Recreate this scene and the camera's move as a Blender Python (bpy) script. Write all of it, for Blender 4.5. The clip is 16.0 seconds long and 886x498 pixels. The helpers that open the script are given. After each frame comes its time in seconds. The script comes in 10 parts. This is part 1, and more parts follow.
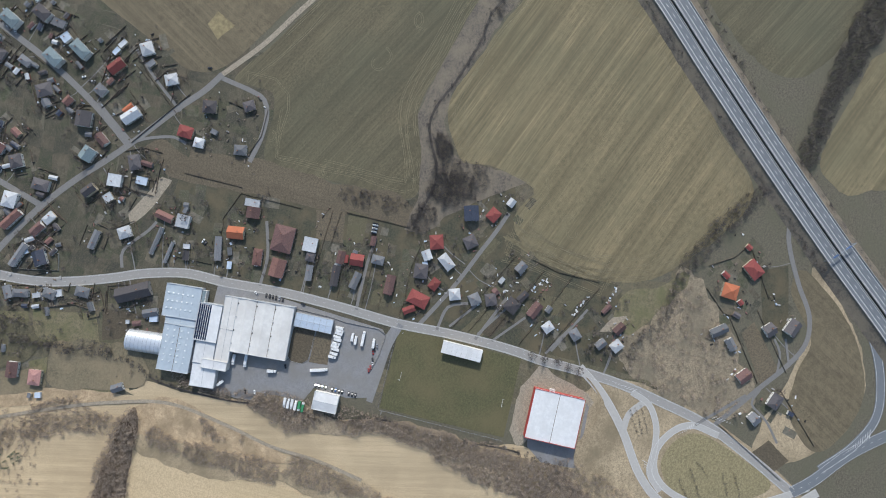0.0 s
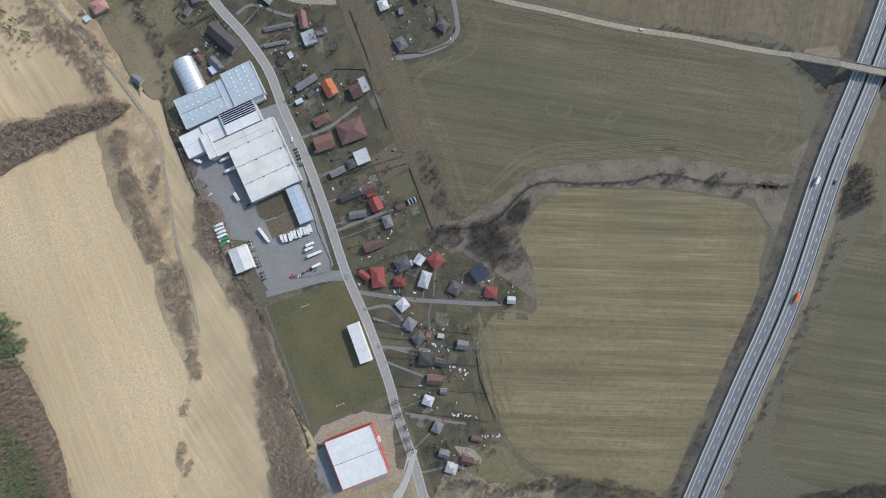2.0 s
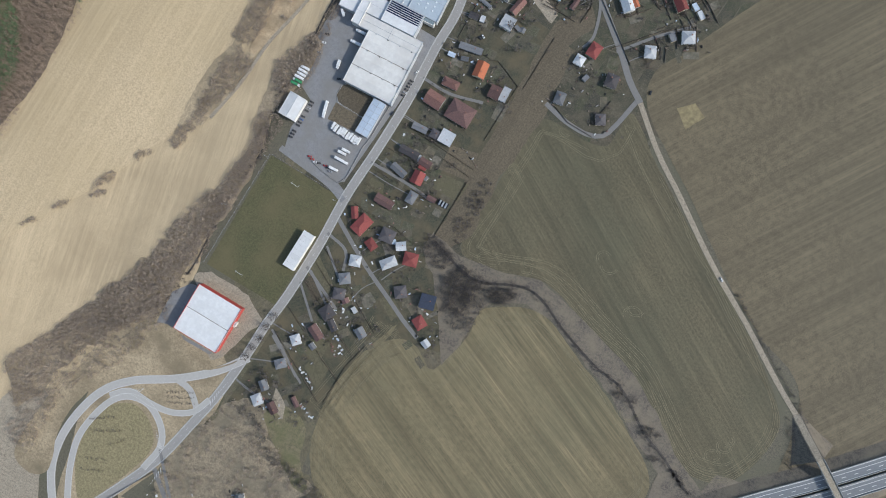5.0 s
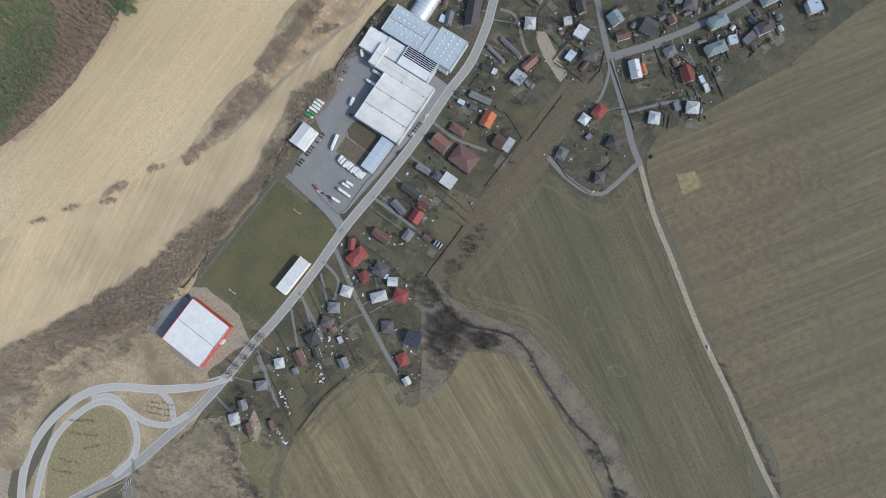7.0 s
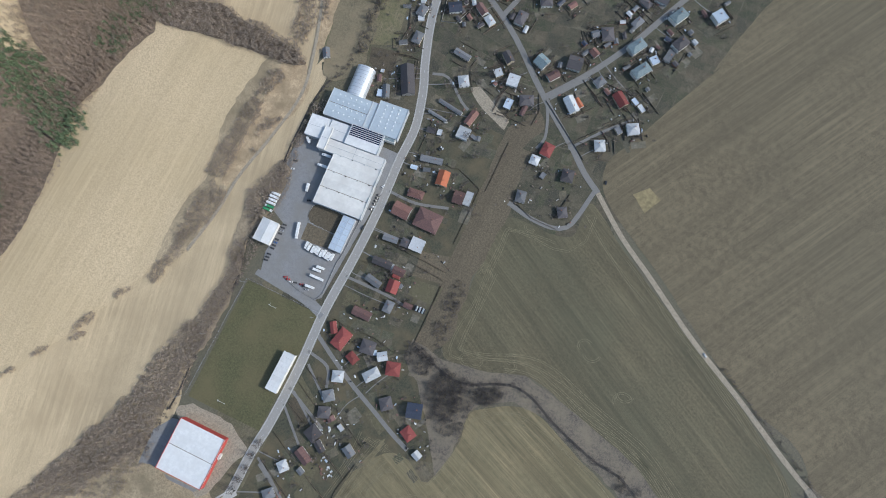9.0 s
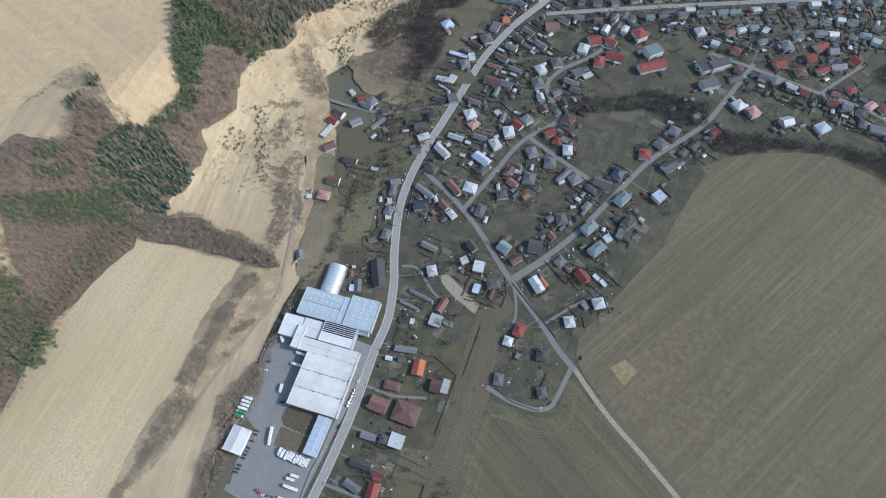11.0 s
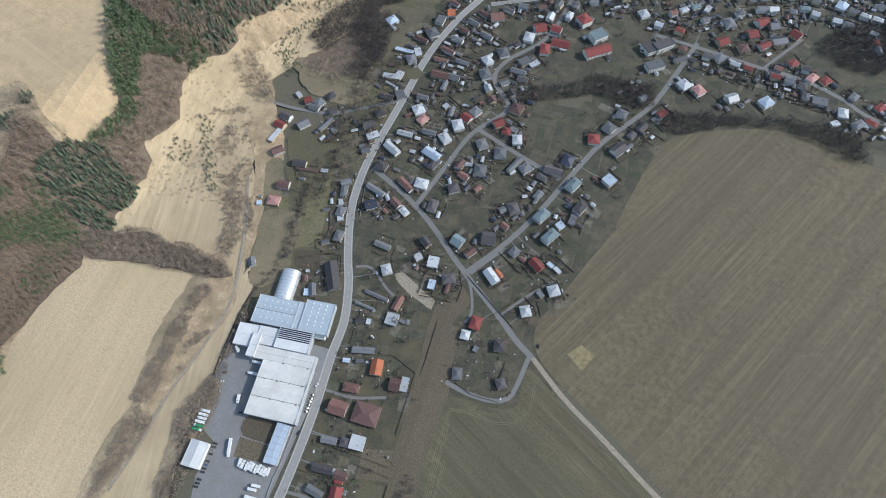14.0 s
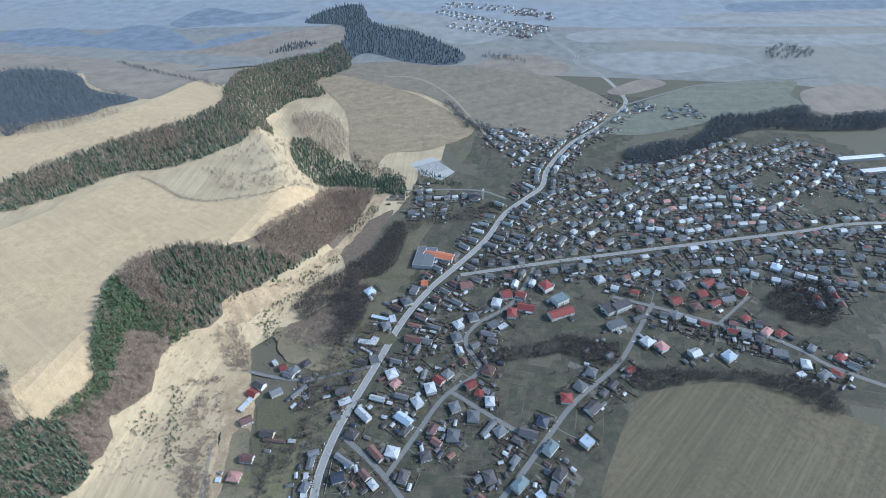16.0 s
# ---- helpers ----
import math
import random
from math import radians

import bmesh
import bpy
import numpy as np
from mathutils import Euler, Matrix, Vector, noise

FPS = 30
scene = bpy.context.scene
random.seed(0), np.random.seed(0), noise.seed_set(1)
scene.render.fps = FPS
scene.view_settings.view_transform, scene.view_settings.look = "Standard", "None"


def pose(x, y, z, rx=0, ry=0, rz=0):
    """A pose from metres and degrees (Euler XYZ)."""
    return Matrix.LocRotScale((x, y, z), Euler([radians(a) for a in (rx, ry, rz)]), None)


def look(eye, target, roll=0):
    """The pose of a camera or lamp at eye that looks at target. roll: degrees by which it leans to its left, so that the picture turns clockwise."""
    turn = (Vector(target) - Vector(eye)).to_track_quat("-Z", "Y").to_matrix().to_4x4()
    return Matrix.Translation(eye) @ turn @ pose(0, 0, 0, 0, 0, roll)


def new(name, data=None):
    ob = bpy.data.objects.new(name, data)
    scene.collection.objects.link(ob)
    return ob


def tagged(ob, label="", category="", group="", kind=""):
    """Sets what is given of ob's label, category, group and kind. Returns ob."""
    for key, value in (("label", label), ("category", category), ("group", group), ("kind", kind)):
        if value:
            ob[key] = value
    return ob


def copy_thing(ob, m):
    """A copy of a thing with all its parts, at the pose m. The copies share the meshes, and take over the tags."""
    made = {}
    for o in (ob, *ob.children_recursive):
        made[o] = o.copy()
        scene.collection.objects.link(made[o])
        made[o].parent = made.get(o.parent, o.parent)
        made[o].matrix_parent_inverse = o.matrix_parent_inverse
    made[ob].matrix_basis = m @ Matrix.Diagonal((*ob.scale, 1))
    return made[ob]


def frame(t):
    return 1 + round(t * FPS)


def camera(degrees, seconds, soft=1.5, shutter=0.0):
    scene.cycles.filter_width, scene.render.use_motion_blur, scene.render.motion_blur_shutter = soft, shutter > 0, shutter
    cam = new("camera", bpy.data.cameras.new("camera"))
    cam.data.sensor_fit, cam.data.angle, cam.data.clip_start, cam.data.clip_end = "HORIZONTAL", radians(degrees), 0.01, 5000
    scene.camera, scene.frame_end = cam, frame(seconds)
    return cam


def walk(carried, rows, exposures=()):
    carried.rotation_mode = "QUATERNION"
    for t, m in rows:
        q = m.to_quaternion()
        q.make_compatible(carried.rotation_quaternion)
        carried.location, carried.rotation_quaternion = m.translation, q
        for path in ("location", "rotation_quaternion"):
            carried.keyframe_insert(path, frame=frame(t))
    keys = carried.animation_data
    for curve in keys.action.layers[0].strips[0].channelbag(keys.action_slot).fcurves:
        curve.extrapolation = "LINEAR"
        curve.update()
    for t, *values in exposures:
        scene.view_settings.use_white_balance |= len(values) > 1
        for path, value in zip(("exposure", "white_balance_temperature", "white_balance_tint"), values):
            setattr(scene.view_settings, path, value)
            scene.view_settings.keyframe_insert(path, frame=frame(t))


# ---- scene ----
from mathutils import Quaternion

# seconds, place in metres, turn as a quaternion
PATH = [
    (0, -40.88, -25.52, 526.24, 0.78768, 0.01013, -0.01207, -0.61588),
    (0.5, -27.75, -25.03, 526.01, 0.84097, 0.00644, -0.00418, -0.54103),
    (1, -17.93, -20.94, 526.37, 0.90549, 0.00346, -0.00068, -0.42434),
    (1.5, -11.62, -15.32, 524.98, 0.95823, 0.00171, 0.00097, -0.28600),
    (2, -6.73, -9.34, 522.28, 0.98422, -0.00103, 0.00242, -0.17694),
    (2.5, -2.52, -3.09, 522.51, 0.99756, -0.00269, 0.00343, -0.06963),
    (3, 0.00, 0.00, 523.08, 0.99999, -0.00293, 0.00437, -0.00001),
    (3.5, 3.63, 2.09, 522.83, 0.99527, -0.00155, 0.00598, 0.09691),
    (4, 8.63, 2.24, 522.95, 0.98489, 0.00175, 0.00953, 0.17292),
    (4.2, 9.41, 2.86, 521.45, 0.98032, 0.00122, 0.00867, 0.19720),
    (6.3, 21.54, 17.56, 524.61, 0.94566, 0.01535, 0.02157, 0.32409),
    (6.5, 22.84, 18.36, 526.05, 0.94523, 0.02057, 0.02347, 0.32490),
    (7, 27.53, 22.82, 529.16, 0.94635, 0.03077, 0.03163, 0.32010),
    (7.5, 26.92, 27.33, 530.23, 0.95066, 0.04049, 0.03454, 0.30562),
    (8, 21.67, 27.18, 528.93, 0.95569, 0.05314, 0.03065, 0.28792),
    (8.5, 21.57, 27.88, 528.90, 0.96319, 0.06726, 0.03029, 0.25851),
    (9, 22.62, 30.68, 530.05, 0.97215, 0.07928, 0.02919, 0.21859),
    (9.5, 20.78, 36.92, 531.90, 0.97288, 0.10760, 0.03244, 0.20219),
    (10, 17.40, 45.37, 536.62, 0.96662, 0.16576, 0.04168, 0.19088),
    (10.2, 17.42, 47.05, 538.48, 0.96503, 0.17990, 0.04320, 0.18569),
    (12.3, 39.95, 59.26, 540.66, 0.93850, 0.30321, 0.06316, 0.15262),
    (12.5, 42.07, 60.47, 540.64, 0.93604, 0.31223, 0.06487, 0.14875),
    (13, 46.87, 63.51, 540.62, 0.93710, 0.31184, 0.06307, 0.14357),
    (13.5, 52.03, 62.14, 537.85, 0.94413, 0.29310, 0.05707, 0.13946),
    (14, 54.20, 64.28, 537.64, 0.96437, 0.22285, 0.04243, 0.13611),
    (14.5, 59.82, 71.90, 540.04, 0.95390, 0.26689, 0.04915, 0.12819),
    (15, 69.77, 74.44, 542.75, 0.93208, 0.33632, 0.06135, 0.11981),
    (15.5, 74.41, 76.92, 546.68, 0.91311, 0.38615, 0.06634, 0.11273),
    (16, 79.65, 78.28, 550.01, 0.89212, 0.43328, 0.07112, 0.10650),
]
EXPOSURES = [(0, 0.15, 6100, 10.5), (4, 0.08, 6080, 10), (8.5, 0.08, 5950, 9.5), (10, 0.13, 5720, 9), (13, 0.2, 5620, 8), (13.5, 0.19, 5660, 8), (14, 0.15, 5860, 8.5), (14.5, 0.21, 5620, 8), (15, 0.29, 5330, 7.5), (16, 0.31, 5220, 6)]
cam = camera(78.00, 16.0, soft=1.0)
walk(cam, [(t, Matrix.LocRotScale((x, y, z), Quaternion((a, b, c, d)), None)) for t, x, y, z, a, b, c, d in PATH],
     exposures=EXPOSURES)
# ---- end of walk

# ---- light: hazy late-winter sun over an open sky ----
SUN_AZ, SUN_EL = radians(17), radians(36)
world = bpy.data.worlds.new("hazy_sky")
scene.world = world
world.use_nodes = True
sky = world.node_tree.nodes.new("ShaderNodeTexSky")
sky.sky_type, sky.sun_disc = "NISHITA", False
sky.sun_elevation, sky.sun_rotation = SUN_EL, radians(90) - SUN_AZ
sky.air_density, sky.dust_density, sky.altitude = 1.6, 3.0, 700
world.node_tree.links.new(sky.outputs[0], world.node_tree.nodes["Background"].inputs[0])
world.node_tree.nodes["Background"].inputs[1].default_value = 0.138
sun = new("sun", bpy.data.lights.new("sun", "SUN"))
sun.data.energy, sun.data.angle, sun.data.color = 2.8, radians(0.8), (1.0, 0.95, 0.86)
sun.matrix_world = look(Vector((math.cos(SUN_AZ) * math.cos(SUN_EL), math.sin(SUN_AZ) * math.cos(SUN_EL), math.sin(SUN_EL))) * 900, (0, 0, 0))


# ---- materials ----
def node(tree, kind, **values):
    n = tree.nodes.new("ShaderNode" + kind)
    for k, v in values.items():
        if isinstance(k, str) and k in n.inputs:
            n.inputs[k].default_value = v
    return n


def mix(tree, factor, a, b, blend="MIX"):
    n = tree.nodes.new("ShaderNodeMix")
    n.data_type, n.blend_type = "RGBA", blend
    for sock, v in ((n.inputs[0], factor), (n.inputs[6], a), (n.inputs[7], b)):
        if isinstance(v, bpy.types.NodeSocket):
            tree.links.new(v, sock)
        elif isinstance(v, (int, float)):
            sock.default_value = v
        else:
            sock.default_value = (*v, 1)
    return n.outputs[2]


def ramp(tree, sock, lo, hi):
    n = tree.nodes.new("ShaderNodeMapRange")
    n.inputs["From Min"].default_value, n.inputs["From Max"].default_value = lo, hi
    tree.links.new(sock, n.inputs["Value"])
    return n.outputs["Result"]


def noise_tex(tree, vec, scale, detail=5, rough=0.6):
    n = node(tree, "TexNoise", Scale=scale, Detail=detail, Roughness=rough)
    tree.links.new(vec, n.inputs["Vector"])
    return n.outputs["Fac"]


def surface(name, light, dark, fine=1.5, broad=0.05, rough=0.85, metal=0.0, bump=0.15, third=None, third_scale=0.02,
            rows=None, turn=0.0, row_mix=0.5, vary=0.0, ribs=None, grit=None, even=0.0):
    """A weathered surface: two colours in fine and broad patches, a third in large stains, rows of drilled crop,
    pressed ribs on sheet metal, and a shade of its own for each piece."""
    m = bpy.data.materials.new(name)
    m.use_nodes = True
    tree = m.node_tree
    bsdf = tree.nodes["Principled BSDF"]
    bsdf.inputs["Roughness"].default_value, bsdf.inputs["Metallic"].default_value = rough, metal
    where = tree.nodes.new("ShaderNodeNewGeometry").outputs["Position"]
    f = noise_tex(tree, where, fine)
    b = noise_tex(tree, where, broad, 4)
    col = mix(tree, ramp(tree, f, 0.36, 0.64), tuple(c * 0.85 for c in dark), tuple(min(1, c * 1.08) for c in light))
    mid = tuple((p + q) / 2 for p, q in zip(light, dark))
    col = mix(tree, ramp(tree, b, 0.35, 1.0), col, mid)
    col = mix(tree, ramp(tree, b, 0.55, 0.2), col, mix(tree, 0.5, col, dark))
    if grit:
        g = noise_tex(tree, where, grit, 3, 0.7)
        col = mix(tree, ramp(tree, g, 0.5, 0.62), col, mix(tree, 0.42, col, tuple(min(1, c * 1.4) for c in light)))
        col = mix(tree, ramp(tree, g, 0.46, 0.36), col, mix(tree, 0.5, col, tuple(c * 0.6 for c in dark)))
    if even:
        col = mix(tree, even, col, mid)
    if third:
        s = noise_tex(tree, where, third_scale, 6, 0.55)
        col = mix(tree, ramp(tree, s, 0.4, 0.72), col, third)
    height = f
    if rows or ribs:
        mp = tree.nodes.new("ShaderNodeMapping")
        mp.inputs["Rotation"].default_value = (0, 0, radians(turn))
        if ribs:
            co = tree.nodes.new("ShaderNodeTexCoord").outputs["Object"]
            tree.links.new(co, mp.inputs["Vector"])
        else:
            tree.links.new(where, mp.inputs["Vector"])
        if rows:
            mp.vector_type = "TEXTURE"
            mp.inputs["Scale"].default_value = (1, 38, 1)
            w = noise_tex(tree, mp.outputs[0], 1.3 / rows, 3, 0.75)
            w2 = noise_tex(tree, mp.outputs[0], 0.2 / rows, 5, 0.7)
            patch = ramp(tree, noise_tex(tree, where, 0.012, 4), 0.3, 0.7)
            k = node(tree, "Math"); k.operation = "MULTIPLY"
            tree.links.new(ramp(tree, w, 0.42, 0.66), k.inputs[0]); tree.links.new(patch, k.inputs[1])
            k2 = node(tree, "Math"); k2.operation = "MULTIPLY"
            tree.links.new(k.outputs[0], k2.inputs[0]); k2.inputs[1].default_value = row_mix
            col = mix(tree, k2.outputs[0], col, tuple(min(1, c * 1.45) for c in light))
            k3 = node(tree, "Math"); k3.operation = "MULTIPLY"
            tree.links.new(ramp(tree, w2, 0.45, 0.7), k3.inputs[0]); k3.inputs[1].default_value = row_mix * 0.9
            col = mix(tree, k3.outputs[0], col, tuple(c * 0.72 for c in dark))
        else:
            w = node(tree, "TexWave", Scale=0.314 / ribs, Distortion=0.0)
            tree.links.new(mp.outputs[0], w.inputs["Vector"])
            col = mix(tree, 0.25, col, mix(tree, w.outputs["Fac"], dark, light))
            height = w.outputs["Fac"]
    if vary:
        info = tree.nodes.new("ShaderNodeObjectInfo")
        hsv = tree.nodes.new("ShaderNodeHueSaturation")
        mr = tree.nodes.new("ShaderNodeMapRange")
        mr.inputs["To Min"].default_value, mr.inputs["To Max"].default_value = 1 - vary, 1 + vary
        tree.links.new(info.outputs["Random"], mr.inputs["Value"])
        tree.links.new(mr.outputs[0], hsv.inputs["Value"])
        tree.links.new(col, hsv.inputs["Color"])
        col = hsv.outputs[0]
    tree.links.new(col, bsdf.inputs["Base Color"])
    if bump:
        bn = node(tree, "Bump", Strength=bump, Distance=0.3)
        tree.links.new(height, bn.inputs["Height"])
        tree.links.new(bn.outputs[0], bsdf.inputs["Normal"])
    return m


def foliage(name, light, dark):
    m = bpy.data.materials.new(name)
    m.use_nodes = True
    tree = m.node_tree
    bsdf = tree.nodes["Principled BSDF"]
    bsdf.inputs["Roughness"].default_value = 0.9
    geo = tree.nodes.new("ShaderNodeNewGeometry")
    n = noise_tex(tree, geo.outputs["Position"], 0.03, 4)
    col = mix(tree, geo.outputs["Random Per Island"], dark, light)
    col = mix(tree, ramp(tree, n, 0.35, 0.65), col, mix(tree, 0.5, dark, col))
    tree.links.new(col, bsdf.inputs["Base Color"])
    return m


def parcels(name, tones, pieces=False):
    """Garden soil and winter grass: a tone of its own for each parcel, with mottled growth and worn patches."""
    m = bpy.data.materials.new(name)
    m.use_nodes = True
    tree = m.node_tree
    bsdf = tree.nodes["Principled BSDF"]
    bsdf.inputs["Roughness"].default_value = 0.9
    geo = tree.nodes.new("ShaderNodeNewGeometry")
    pick = tree.nodes.new("ShaderNodeValToRGB")
    pick.color_ramp.interpolation = "CONSTANT"
    e = pick.color_ramp.elements
    while len(e) < len(tones):
        e.new(0.5)
    for i, c in enumerate(tones):
        e[i].position, e[i].color = i / len(tones), (*c, 1)
    own = tree.nodes.new("ShaderNodeObjectInfo").outputs["Random"] if pieces else geo.outputs["Random Per Island"]
    tree.links.new(own, pick.inputs[0])
    where = geo.outputs["Position"]
    mean = tuple(sum(c[i] for c in tones) / len(tones) for i in range(3))
    col = mix(tree, ramp(tree, noise_tex(tree, where, 0.11, 5, 0.65), 0.35, 0.65), pick.outputs[0], mean)
    col = mix(tree, ramp(tree, noise_tex(tree, where, 0.35), 0.38, 0.62), mix(tree, 0.45, col, (0.03, 0.032, 0.022)), col)
    col = mix(tree, ramp(tree, noise_tex(tree, where, 1.3, 3, 0.7), 0.5, 0.68), col, mix(tree, 0.35, col, (0.3, 0.26, 0.19)))
    col = mix(tree, ramp(tree, noise_tex(tree, where, 0.07, 4), 0.5, 0.75), col, mix(tree, 0.6, col, (0.15, 0.125, 0.085)))
    tree.links.new(col, bsdf.inputs["Base Color"])
    return m


